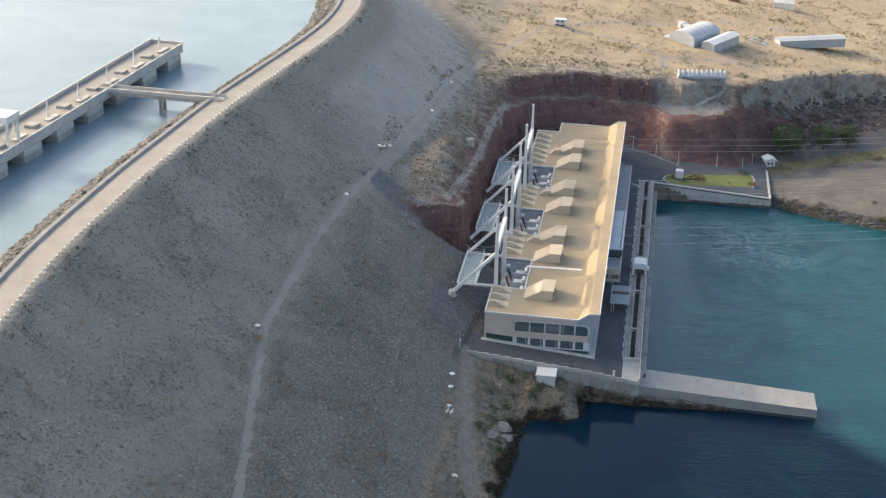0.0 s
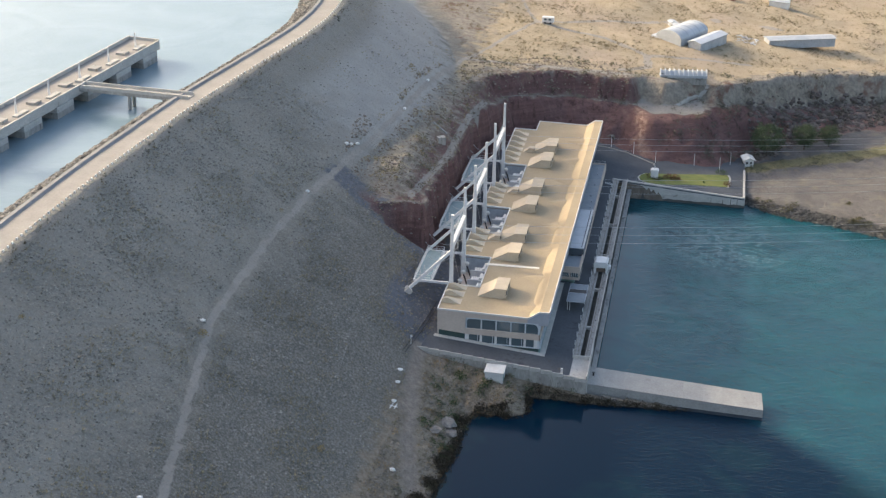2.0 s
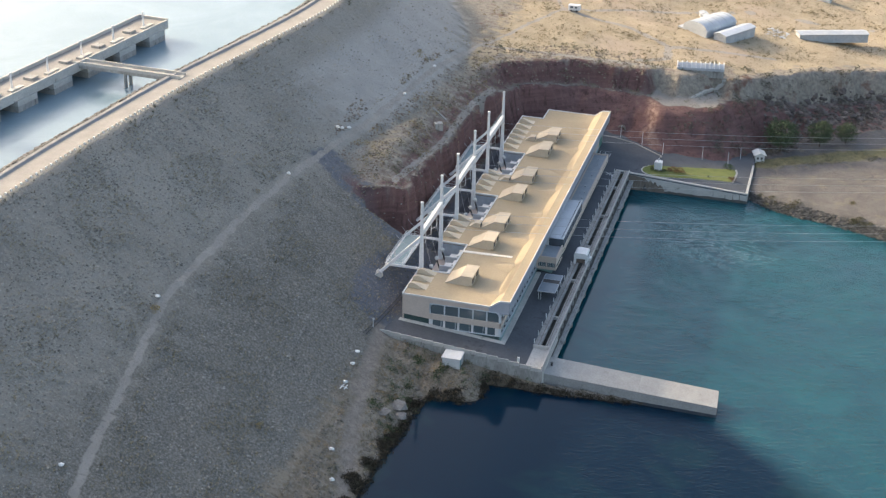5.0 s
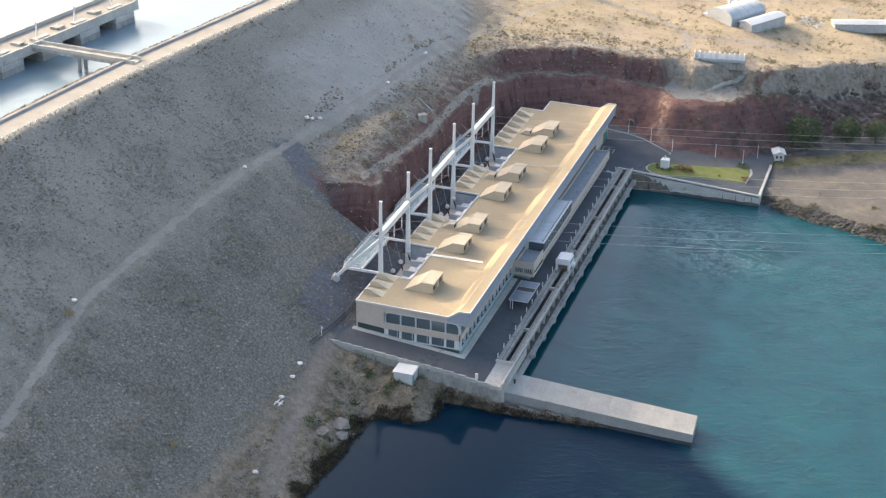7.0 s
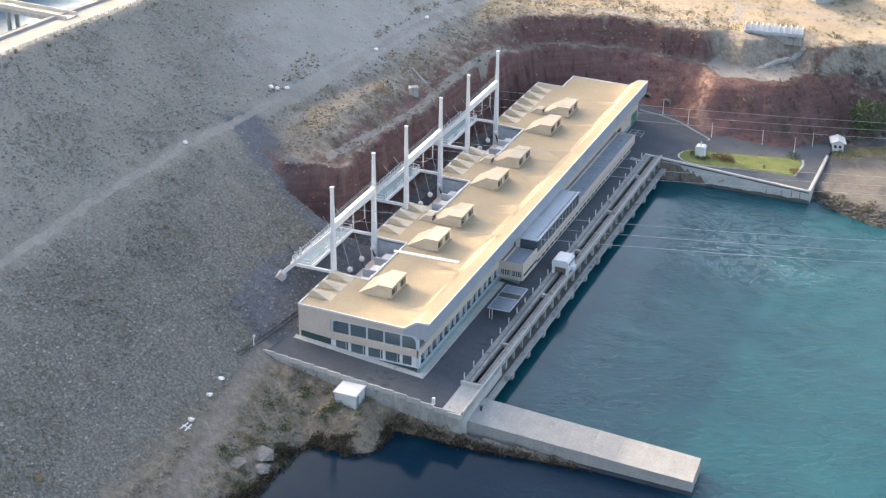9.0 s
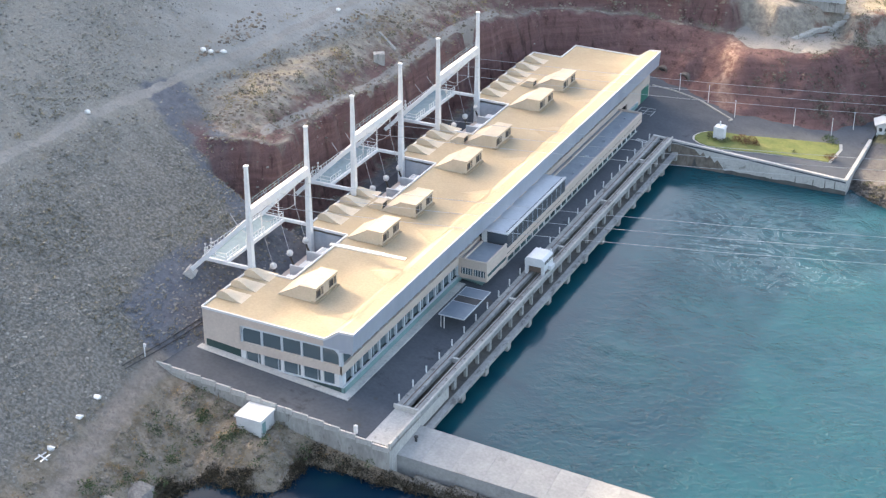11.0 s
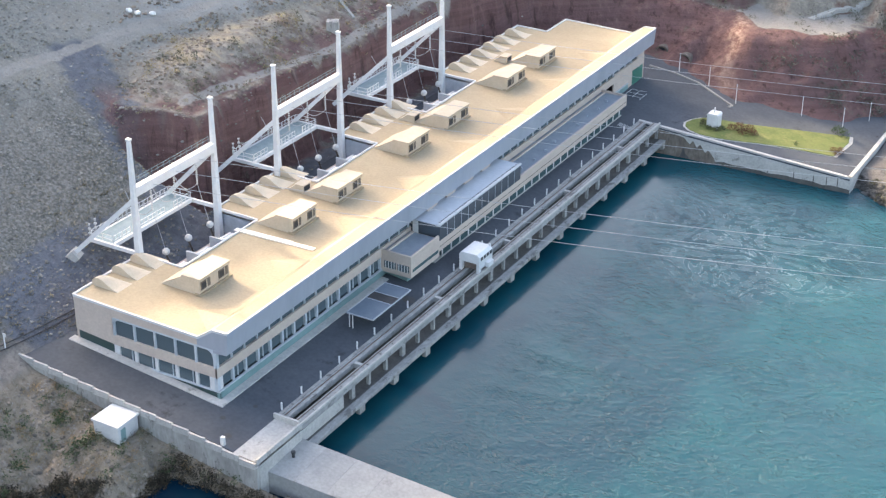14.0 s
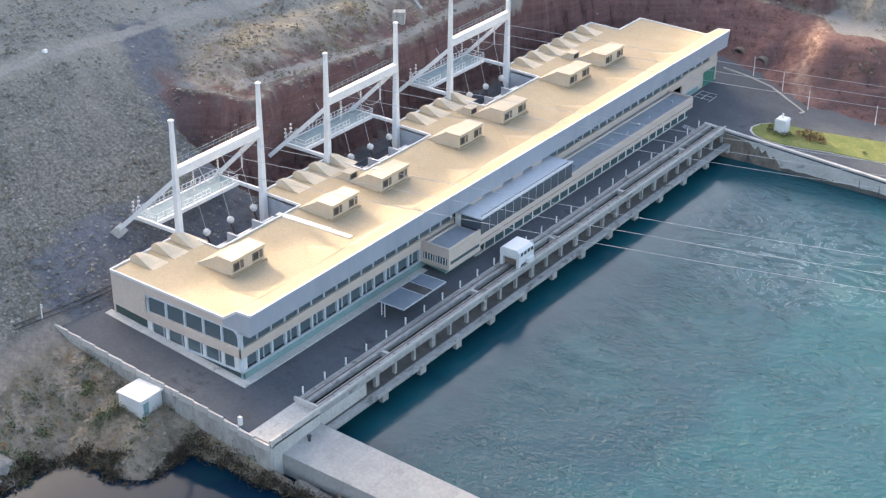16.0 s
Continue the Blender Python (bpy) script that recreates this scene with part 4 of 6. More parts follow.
        a = [bm.verts.new(on_quay(u, z, proud)) for u, z in outline]
        b = [bm.verts.new(on_quay(u, z, -0.2)) for u, z in outline]
        bm.faces.new(a)
        for k in range(len(a)):
            bm.faces.new((a[k], b[k], b[(k + 1) % len(a)], a[(k + 1) % len(a)]))
        part(name, bm, m, q, label)

    rng = random.Random(3)
    patch("tide_band", [(0, -12)] + [(k / 24, -5.0 + 0.2 * rng.uniform(-1, 1) - 2.9 * (k / 24)) for k in range(25)] + [(1, -12)], CONCRETE_DARK, 0.03, "dark tide band")
    patch("stain", [(0.0, -9.6), (0.0, -1.35), (0.08, -1.55), (0.16, -2.0), (0.22, -2.5), (0.25, -3.6), (0.265, -2.9), (0.285, -4.1), (0.3, -3.4), (0.325, -4.8), (0.34, -4.2), (0.37, -5.6), (0.385, -7.0), (0.385, -9.6)], STAIN_BROWN, 0.05, "brown stained patch of wall")
    patch("seep", [(0.215, -9.6), (0.2, -6.4), (0.212, -5.6), (0.222, -4.3), (0.232, -5.4), (0.25, -6.0), (0.262, -9.6)], CONCRETE_DARK, 0.06, "black seep running down the wall")
    for u in (0.62, 0.74, 0.83, 0.89, 0.94):
        patch("streak", [(u, -10), (u, -6.6 + rng.random()), (u + 0.004, -6.4), (u + 0.006, -10)], CONCRETE_DARK, 0.035)
    bm = bmesh.new()
    lo = [bm.verts.new((x, y - 0.06, z)) for x, y, z in ((20, -4.75, -12), (44.9, -0.2, -12), (44.9, -0.2, -8.5), (36, -1.85, -7.8), (28, -3.3, -7.1), (20, -4.75, -6.4))]
    bm.faces.new(lo)
    for f in bmesh.ops.extrude_face_region(bm, geom=list(bm.faces))["geom"]:
        if isinstance(f, bmesh.types.BMVert):
            f.co.y += 0.3
    part("tide_band", bm, CONCRETE_DARK, j, "dark tide band")


make_jetty()

# ---- powerhouse ----
W, E, S, NF, NW = -23.6, 0.0, 0.0, 125.0, 117.2
NOTCH = [(12.5 + 30.27 * k, 28.5 + 30.27 * k) for k in range(3)]
NX = -16.7
ROOF_W, ROOF_B, ROOF_R = 8.3, 7.95, 9.5
house = thing("powerhouse", "long low tan powerhouse with a butterfly roof and window bands", "building")


def roof_z(x):
    return float(np.interp(x, [W, -4.4, -2.2, 0], [ROOF_W, ROOF_B, ROOF_R, 9.6]))


def make_roof():
    # main membrane, with the three transformer bays cut out and the north-west step
    cuts = [S] + [v for n in NOTCH for v in n] + [NW, NF]
    for k, (a, b) in enumerate(zip(cuts, cuts[1:])):
        west = NX if any(abs(a - n[0]) < 0.01 for n in NOTCH) else (-17.7 if a >= NW - 0.01 else W)
        outlined("roof_main", [(west, roof_z(west) - 0.5), (west, roof_z(west)), (-4.4, ROOF_B), (-4.4, ROOF_B - 0.5)], "y", a, b, ROOF_TAN, house, "tan gravel membrane roof")
    bm = bmesh.new()
    prism(bm, [(-4.4, ROOF_B), (-2.2, ROOF_R), (-0.25, 9.58), (-0.25, 9.0), (-4.4, 7.4)], "y", S + 0.25, NF - 0.25)
    part("roof_upstand", bm, ROOF_TAN, house, "raised tan roof edge along the river side")
    # white parapet rims
    bm = bmesh.new()
    h = 0.2
    runs = []
    for n in NOTCH:
        runs += [((NX, n[0]), (NX, n[1])), ((W, n[0]), (NX, n[0])), ((W, n[1]), (NX, n[1]))]
    prev = S
    for n in NOTCH:
        runs.append(((W, prev), (W, n[0])))
        prev = n[1]
    runs += [((W, prev), (W, NW)), ((W, NW), (-17.7, NW)), ((-17.7, NW), (-17.7, NF))]
    for (x0, y0), (x1, y1) in runs:
        za, zb = roof_z(x0), roof_z(x1)
        beam(bm, (x0, y0, za + h / 2 - 0.1), (x1, y1, zb + h / 2 - 0.1), 0.22, h + 0.2)
    for y in (S, NF):
        xs = [W if y == S else -17.7, -4.4, -2.2, 0]
        for a, b in zip(xs, xs[1:]):
            beam(bm, (a, y, roof_z(a) + 0.02), (b, y, roof_z(b) + 0.02), 0.22, 0.32)
    beam(bm, (-0.1, S, 9.62), (-0.1, NF, 9.62), 0.18, 0.2)
    part("parapet_rim", bm, WHITE_TRIM, house, "white parapet rim")
    # tall sloping fascia on the river side
    bm = bmesh.new()
    prism(bm, [(-0.25, 9.55), (0.02, 9.6), (-0.25, 6.7), (-2.2, 6.55), (-2.2, 6.9), (-0.5, 7.0)], "y", S - 0.1, NF + 0.1)
    part("fascia", bm, FASCIA, house, "pale bluish metal fascia")
    for y in (S - 0.02, NF - 0.25):
        outlined("gable_fascia", [(-4.6, 6.7), (-0.3, 6.7), (-0.05, 9.5), (-2.2, 9.45), (-4.6, 7.8)], "y", y, y + 0.27, FASCIA, house)
    # raised seam across the roof and drainage crickets beside the upstand
    beam_bm = bmesh.new()
    beam(beam_bm, (-17.5, 24.7, roof_z(-17.5) + 0.06), (-5.4, 25.5, roof_z(-5.4) + 0.06), 0.8, 0.14)
    beam(beam_bm, (-16.9, 25.2, roof_z(-16.9) + 0.02), (-9, 25.7, roof_z(-9) + 0.02), 0.5, 0.07)
    part("roof_seam", beam_bm, WORN_WHITE, house, "pale worn seam across the roof")
    for k in range(8):
        y = 5 + k * 15.1
        bm = bmesh.new()
        vs = [bm.verts.new(p) for p in ((-4.45, y - 3.2, ROOF_B + 0.02), (-4.45, y + 3.2, ROOF_B + 0.02), (-3.5, y, ROOF_B + 0.68), (-8.5, y, roof_z(-8.5) + 0.01))]
        bm.faces.new((vs[0], vs[3], vs[2]))
        bm.faces.new((vs[3], vs[1], vs[2]))
        bm.faces.new((vs[0], vs[1], vs[3]))
        bm.faces.new((vs[0], vs[2], vs[1]))
        part("cricket", bm, ROOF_TAN, house)


make_roof()


def make_walls():
    # west wall between the bays
    prev = S
    for a, b in [(n[0], n[1]) for n in NOTCH] + [(NW, NW)]:
        boxed("wall_west", (W, W + 0.3, prev + 0.01, a, -1, ROOF_W - 0.05), WALL_TAN, house)
        prev = b
    for n in NOTCH:
        bay = (n[0] - 0.3, n[0], n[1], n[1] + 0.3)
        boxed("bay_wall", (W, NX, bay[0], bay[1], 0, ROOF_W - 0.3), STEEL_GREY, house, "grey wall of a transformer bay")
        boxed("bay_wall", (W, NX, bay[2], bay[3], 0, ROOF_W - 0.3), STEEL_GREY, house, "grey wall of a transformer bay")
        boxed("bay_wall", (NX, NX + 0.3, n[0], n[1], 0, ROOF_W - 0.3), STEEL_GREY, house, "grey wall of a transformer bay")
        boxed("bay_floor", (W, NX, n[0], n[1], 2.0, 2.5), BLUE_GRAVEL, house, "blue-grey gravel bay floor")
    boxed("wall_north_west", (W, -17.7, NW - 0.3, NW, -1, ROOF_W - 0.3), WALL_TAN, house)
    boxed("wall_north_step", (-17.7, -17.4, NW, NF, -1, ROOF_W - 0.3), WALL_TAN, house)
    bm = bmesh.new()
    prism(bm, [(-17.7, -1), (-2, -1), (-2, 6.8), (-4.4, 7.6), (-17.7, 7.8)], "y", NF - 0.35, NF - 0.05)
    part("wall_north", bm, WALL_TAN, house)
    # south wall: solid tan part, dark strip, bands
    outlined("wall_south_solid", [(W - 0.02, 3.6), (-17.6, 3.1), (-17.6, ROOF_W - 0.15), (W - 0.02, ROOF_W - 0.05)], "y", S - 0.02, S + 0.5, WALL_TAN, house)
    bm = bmesh.new()
    prism(bm, [(W + 0.31, 0.9), (-17.7, 0.9), (-17.7, 3.08), (W + 0.31, 3.6)], "y", S + 0.06, S + 0.4)
    part("dark_strip", bm, GREEN_DARK, house, "dark green glazed strip")
    boxed("band_south", (-17.6, -1.9, S - 0.05, S + 0.3, 3.1, 4.4), WALL_TAN, house)
    bm = bmesh.new()
    prism(bm, [(-17.6, 6.75), (-2.0, 6.75), (-4.4, 7.9), (-17.6, 8.14)], "y", S - 0.01, S + 0.3)
    part("lintel_south", bm, WALL_TAN, house)
    boxed("sill_south", (-17.8, -1.75, S - 0.12, S + 0.2, 1.18, 1.3), PIER_PALE, house)
    boxed("plinth_south", (W + 0.05, -1.75, S + 0.1, S + 0.3, -1.0, 1.12), GREEN_DARK, house)
    # river wall: plinth, bands
    boxed("plinth_east", (-2.1, -1.75, S, 118, -1.0, 1.12), TEAL, house)
    boxed("sill_east", (-2.0, -1.65, S - 0.1, 118, 1.18, 1.3), PIER_PALE, house)
    boxed("band_east", (-2.15, -1.85, S - 0.05, NF, 3.1, 4.4), WALL_TAN, house)
    boxed("wall_east_far", (-2.2, -1.9, 112, NF, -1.0, 4.6), WALL_TAN, house)
    boxed("wall_east_far", (-2.22, -1.93, 121.9, NF - 0.06, 4.61, 6.5), WALL_TAN, house)
    boxed("lintel_east", (-2.25, -1.95, S, NF, 6.5, 6.9), FASCIA, house)
    boxed("garage_door", (-1.92, -1.84, 120.0, 124.4, -0.1, 2.9), GREEN_DOOR, house, "green painted rolling door")
    # added walls behind the glass, near black to stand for unlit rooms
    boxed("inner_wall", (-5.2, -5.0, 1.5, NF - 2, -1, 7.2), SHADE_BLACK, house)
    boxed("inner_wall", (W + 1, -5.0, 3.2, 3.4, -1, 7.2), SHADE_BLACK, house)
    boxed("floor_slab", (W + 0.5, -2.15, 0.3, NF - 0.5, 3.3, 4.2), WALL_TAN, house)
    # kerb round the foot
    bm = bmesh.new()
    prism(bm, [(W - 0.6, float(deck_z(W)) - 0.2), (-0.6, -0.2), (-0.6, 0.2), (W - 0.6, float(deck_z(W)) + 0.14)], "y", -1.1, 0.1)
    prism(bm, [(-1.75, -0.2), (-0.6, -0.2), (-0.6, 0.2), (-1.75, 0.25)], "y", 0.1, 36)
    part("kerb", bm, CONCRETE, house, "pale concrete kerb round the wall foot", soft=0.05)


make_walls()


def make_windows():
    bm = bmesh.new()
    box(bm, -0.5, 0.5, -0.04, 0.04, -0.5, 0.5)
    pane = mesh_of("pane", bm, GLASS)

    def put_pane(c, sx, sz, turn):
        ob = new("pane", pane)
        ob.matrix_basis = Matrix.LocRotScale(c, Euler((0, 0, radians(turn))), (sx, 1, sz))
        ob.parent = house
        return ob

    xs = [-17.6, -14.3, -11.15, -8.05, -5.0, -2.0]
    for a, b in zip(xs, xs[1:]):
        for z0, z1 in ((1.3, 3.1), (4.4, 6.75)):
            put_pane(((a + b) / 2, 0.28, (z0 + z1) / 2), b - a - 0.2, z1 - z0, 0)
    for x in xs[1:-1]:
        boxed("mullion", (x - 0.14, x + 0.14, 0.02, 0.35, 4.4, 6.75), PIER_PALE, house)
        boxed("pier_south", (x - 0.26, x + 0.2, 0.02, 0.45, 1.3, 3.1), WHITE_TRIM, house)
        boxed("mullion", (x - 0.75, x - 0.67, 0.1, 0.35, 1.3, 3.1), PIER_PALE, house)
    boxed("pier_south", (-17.7, -16.9, 0.02, 0.45, 1.3, 3.1), WHITE_TRIM, house)
    boxed("pier_corner", (-3.1, -1.9, 0.0, 1.0, 1.3, 3.1), WHITE_TRIM, house)
    boxed("pier_corner", (-2.35, -1.86, -0.03, 0.42, 1.25, 6.6), PIER_PALE, house)
    # rounded white surround of the upper south windows
    bm = bmesh.new()
    r, seg = 1.1, 6
    for cx, sgn in ((-17.45, 1), (-2.35, -1)):
        for k in range(seg):
            a0, a1 = math.pi / 2 * k / seg, math.pi / 2 * (k + 1) / seg
            pts = [(cx + sgn * (r - r * math.sin(a)), 6.75 - r + r * math.cos(a)) for a in (a0, a1)]
            c = (cx, 6.75)
            prism(bm, [c, pts[0], pts[1]], "y", -0.02, 0.2)
    box(bm, -17.7, -17.35, -0.02, 0.3, 4.4, 6.8)
    box(bm, -17.5, -2.3, -0.03, 0.2, 6.68, 6.9)
    part("window_surround", bm, PIER_PALE, house)
    # river side: pitch 2.53
    for k in range(48):
        y0, y1 = 0.55 + k * 2.53, 0.55 + (k + 1) * 2.53
        if y1 > 122:
            break
        put_pane((-2.22, (y0 + y1) / 2, 5.45), y1 - y0, 2.1, 90)
        boxed("mullion", (-2.25, -1.98, y1 - 0.09, y1 + 0.09, 4.4, 6.5), PIER_PALE, house)
        if y1 < 38:
            put_pane((-2.3, (y0 + y1) / 2, 2.2), y1 - y0, 1.8, 90)
            boxed("pier_east", (-2.3, -1.9, y1 - 0.15, y1 + 0.15, 1.3, 3.1), PIER_PALE, house)
            if k % 2:
                boxed("mullion", (-2.28, -2.1, y0 + 1.1, y0 + 1.18, 1.3, 3.1), PIER_PALE, house)


make_windows()


def make_roof_vents():
    def vent(y0, y1):
        v = part("roof_vent", wedge(y0, y1), VENT_TAN, house, "tan wedge-shaped roof ventilator with two openings")
        x, top = -10.35, roof_z(-10.4) + 2.15
        boxed("vent_plinth", (-11.0, -10.1, y0 - 0.25, y1 + 0.25, roof_z(-10.4) - 0.05, roof_z(-10.4) + 0.22), ROOF_TAN, v)
        span = (y1 - y0) * 0.31
        for k in range(2):
            a = y0 + 0.3 + k * (y1 - y0 - 0.6 - span)
            boxed("vent_opening", (x - 0.05, x + 0.03, a, a + span, top - 1.55, top - 0.45), VENT_RECESS, v, "brown louvred opening")
            boxed("vent_slot", (x - 0.02, x + 0.05, a + 0.15, a + span * 0.55, top - 1.4, top - 0.6), LOUVRE, v)
            boxed("vent_bar", (x, x + 0.1, a + span * 0.6 - 0.05, a + span * 0.6 + 0.05, top - 1.55, top - 0.45), VENT_TAN, v)
            boxed("vent_sill", (x, x + 0.12, a - 0.1, a + span + 0.1, top - 1.68, top - 1.55), VENT_TAN, v)

    def wedge(y0, y1):
        bm = bmesh.new()
        z = roof_z(-12)
        prism(bm, [(-16.6, z + 0.02), (-10.4, z - 0.1), (-10.4, z + 2.1), (-12.9, z + 2.1)], "y", y0, y1)
        box(bm, -13.0, -10.2, y0 - 0.1, y1 + 0.1, z + 2.05, z + 2.25)
        return bm

    for a, b in ((8.0, 14.0), (27.7, 33.3), (38.5, 44.6), (57.2, 63.2), (69.0, 75.4), (88.2, 94.6), (99.6, 105.8)):
        vent(a, b)
    # rounded scoops along the west edge
    def scoop(y):
        bm = bmesh.new()
        prof = [(-23.35, 0.0), (-23.35, 0.75), (-22.9, 1.15), (-22.3, 1.28), (-21.7, 1.1), (-20.8, 0.58), (-20.0, 0.2), (-19.3, 0.0)]
        z = roof_z(-21)
        n = len(prof)
        rows = [[bm.verts.new((u, y + dy, z - 0.03 + v * k)) for u, v in prof] for dy, k in ((0, 1.0), (1.0, 0.92), (2.0, 0.5), (2.8, 0.04))]
        for ra, rb in zip(rows, rows[1:]):
            for q in range(n - 1):
                bm.faces.new((ra[q], ra[q + 1], rb[q + 1], rb[q]))
        bm.faces.new(rows[0])
        bm.faces.new(rows[-1][::-1])
        part("roof_scoop", bm, VENT_TAN, house, "tan curved roof scoop")

    for y in (3.2, 6.9, 10.4, 31.2, 34.7, 38.2, 41.8, 61.4, 65.0, 68.6, 72.0, 91.7, 95.6, 99.5, 103.6, 107.6, 111.8):
        scoop(y)
    for y in (38.6, 68.5, 99):
        bm = bmesh.new()
        z = roof_z(-17)
        prism(bm, [(-19.0, z), (-16.2, z), (-16.2, z + 1.1), (-17.4, z + 1.1)], "y", y, y + 1.9)
        box(bm, -17.6, -16.1, y - 0.05, y + 1.95, z + 1.08, z + 1.2)
        v = part("roof_vent_small", bm, VENT_TAN, house, "small tan roof ventilator")
        boxed("vent_opening", (-16.22, -16.16, y + 0.3, y + 1.6, z + 0.25, z + 0.95), LOUVRE, v)


make_roof_vents()


def make_annexes():
    # small flat-roofed control room
    boxed("annex_wall", (-2, 2.8, 36.2, 43.8, 1.0, 3.75), WALL_TAN, house, "tan annex wall")
    boxed("annex_roof", (-1.9, 2.5, 36.5, 43.6, 3.75, 3.82), ROOF_GREY, house, "blue-grey flat annex roof")
    bm = bmesh.new()
    box(bm, -2, 2.8, 36.2, 36.5, 3.75, 4.25)
    box(bm, 2.5, 2.8, 36.5, 43.8, 3.75, 4.25)
    box(bm, -1.4, -1.1, 36.5, 43.5, 3.75, 4.1)
    part("annex_parapet", bm, WALL_TAN, house, soft=0.03)
    for x in (-1.4, 0.7):
        boxed("annex_window", (x, x + 1.8, 36.12, 36.3, 1.75, 2.75), GLASS, house)
        for q in range(4):
            boxed("annex_mullion", (x + 0.2 + q * 0.45, x + 0.28 + q * 0.45, 36.06, 36.2, 1.75, 2.75), WHITE_TRIM, house)
    boxed("annex_window", (2.62, 2.88, 36.6, 43.4, 1.8, 2.2), GLASS_TEAL, house)
    boxed("annex_foot", (-2, 1.6, 37.2, 43.8, -0.9, 1.0), TEAL, house)
    boxed("annex_door", (-1.5, -0.6, 43.75, 43.84, 3.8, 5.6), WHITE_TRIM, house)
    # tall glazed block
    boxed("glass_block", (-2, 2.75, 44, 68, 3.3, 5.55), GLASS_GREY, house, "grey reflective glass cladding")
    boxed("glass_block_roof", (-2, 2.8, 43.95, 68.05, 5.55, 5.72), ROOF_LIGHT, house, "pale grey metal roof")
    for k in range(40):
        y = 44.6 + k * 0.58
        boxed("roof_louvre", (2.2, 2.38, y, y + 0.3, 5.7, 5.78), LOUVRE, house)
    boxed("roof_edge", (2.5, 2.86, 43.9, 68.1, 5.68, 5.86), WHITE_TRIM, house)
    for k in range(11):
        y = 46 + k * 2
        boxed("glass_joint", (2.74, 2.79, y, y + 0.06, 3.3, 5.5), STEEL_GREY, house)
    for k in range(4):
        y = 47 + k * 5.2
        boxed("plant_box", (-2, -0.9, y, y + 2.6, 5.7, 6.5), WALL_TAN, house)
    # long gallery with tan bands
    boxed("gallery_wall", (-2, 2.8, 43.8, 107, 1.75, 3.3), WALL_TAN, house, "tan gallery band")
    boxed("gallery_groove", (2.7, 2.83, 43.8, 107, 2.45, 2.52), LOUVRE, house)
    boxed("gallery_roof", (-1.9, 2.5, 68.1, 106.7, 3.3, 3.38), ROOF_GREY, house, "blue-grey gallery roof")
    bm = bmesh.new()
    box(bm, 2.45, 2.8, 68, 107, 3.3, 3.75)
    box(bm, -2, 2.45, 106.7, 107, 3.3, 3.75)
    box(bm, -1.3, -1.0, 68, 106.5, 3.3, 3.6)
    part("gallery_parapet", bm, WALL_TAN, house, soft=0.03)
    boxed("gallery_glazing", (-2, 1.9, 46, 107, -0.1, 1.75), GLASS_TEAL, house, "teal tinted ground floor glazing")
    for k in range(25):
        y = 46 + k * 2.5
        boxed("gallery_pier", (1.85, 2.0, y, y + 0.18, -0.3, 1.75), WHITE_TRIM, house)
    boxed("gallery_plinth", (-2, 2.0, 43.8, 107, -0.9, -0.1), CONCRETE, house)
    rng = random.Random(5)
    for k in range(9):
        y = 71 + k * 4
        boxed("roof_outlet", (0.5 + rng.random(), 0.75 + rng.random(), y, y + 0.3, 3.36, 3.7), STEEL_GREY, house)


make_annexes()


def make_canopy():
    c = thing("car_canopy", "light steel car canopy with blue sheets", "canopy")
    for a, b, m in ((22.7, 27.2, SOLAR), (27.25, 29.2, LOUVRE), (29.25, 32.0, SOLAR)):
        bm = bmesh.new()
        box(bm, 1.3, 5.3, a, b, 1.9, 1.97)
        part("sheet", bm, m, c)
    bm = bmesh.new()
    box(bm, 1.25, 1.37, 22.65, 32.05, 1.83, 2.0)
    box(bm, 5.23, 5.35, 22.65, 32.05, 1.83, 2.0)
    for y in (22.65, 27.2, 29.2, 31.95):
        box(bm, 1.3, 5.3, y, y + 0.1, 1.83, 2.01)
    part("frame", bm, STEEL_GREY, c)
    for x in (1.5, 2.0):
        for y in (22.9, 27.2, 31.7):
            boxed("post", (x, x + 0.1, y, y + 0.1, float(deck_z(x)) - 0.05, 1.85), WHITE_STEEL, c)


make_canopy()


def make_hoist():
    h = thing("gate_hoist", "white boxed gate hoist car on rails", "hoist")
    bm = bmesh.new()
    prism(bm, [(5.35, 0.9), (8.6, 0.9), (8.6, 1.75), (8.2, 2.15), (5.75, 2.15), (5.35, 1.75)], "y", 44.8, 48.6)
    part("cabin", bm, WHITE_STEEL, h, soft=0.06)
    bm = bmesh.new()
    prism(bm, [(8.35, -0.1), (8.6, -0.1), (8.6, 0.92), (8.35, 0.92)], "y", 44.82, 48.58)
    part("side_skirt", bm, WHITE_STEEL, h)
    for x in (5.4, 8.1):
        for y in (44.85, 48.1):
            boxed("leg", (x, x + 0.48, y, y + 0.48, -0.74, 0.95), WHITE_STEEL, h)
    for k in range(4):
        boxed("window", (8.58, 8.63, 45.2 + 0.85 * k, 45.75 + 0.85 * k, 1.15, 1.65), LOUVRE, h)
    boxed("motor", (5.95, 8.0, 45.4, 46.2, -0.5, 0.8), RUST, h, "brown winch behind the open end")
    boxed("arch_top", (5.86, 8.12, 44.86, 45.2, 0.7, 0.92), WHITE_STEEL, h)
    boxed("side_box", (8.62, 9.2, 46.4, 47.8, -0.2, 0.5), WHITE_STEEL, h)
    boxed("lamp", (8.2, 8.4, 48.2, 48.4, 2.1, 2.5), WHITE_STEEL, h)


make_hoist()


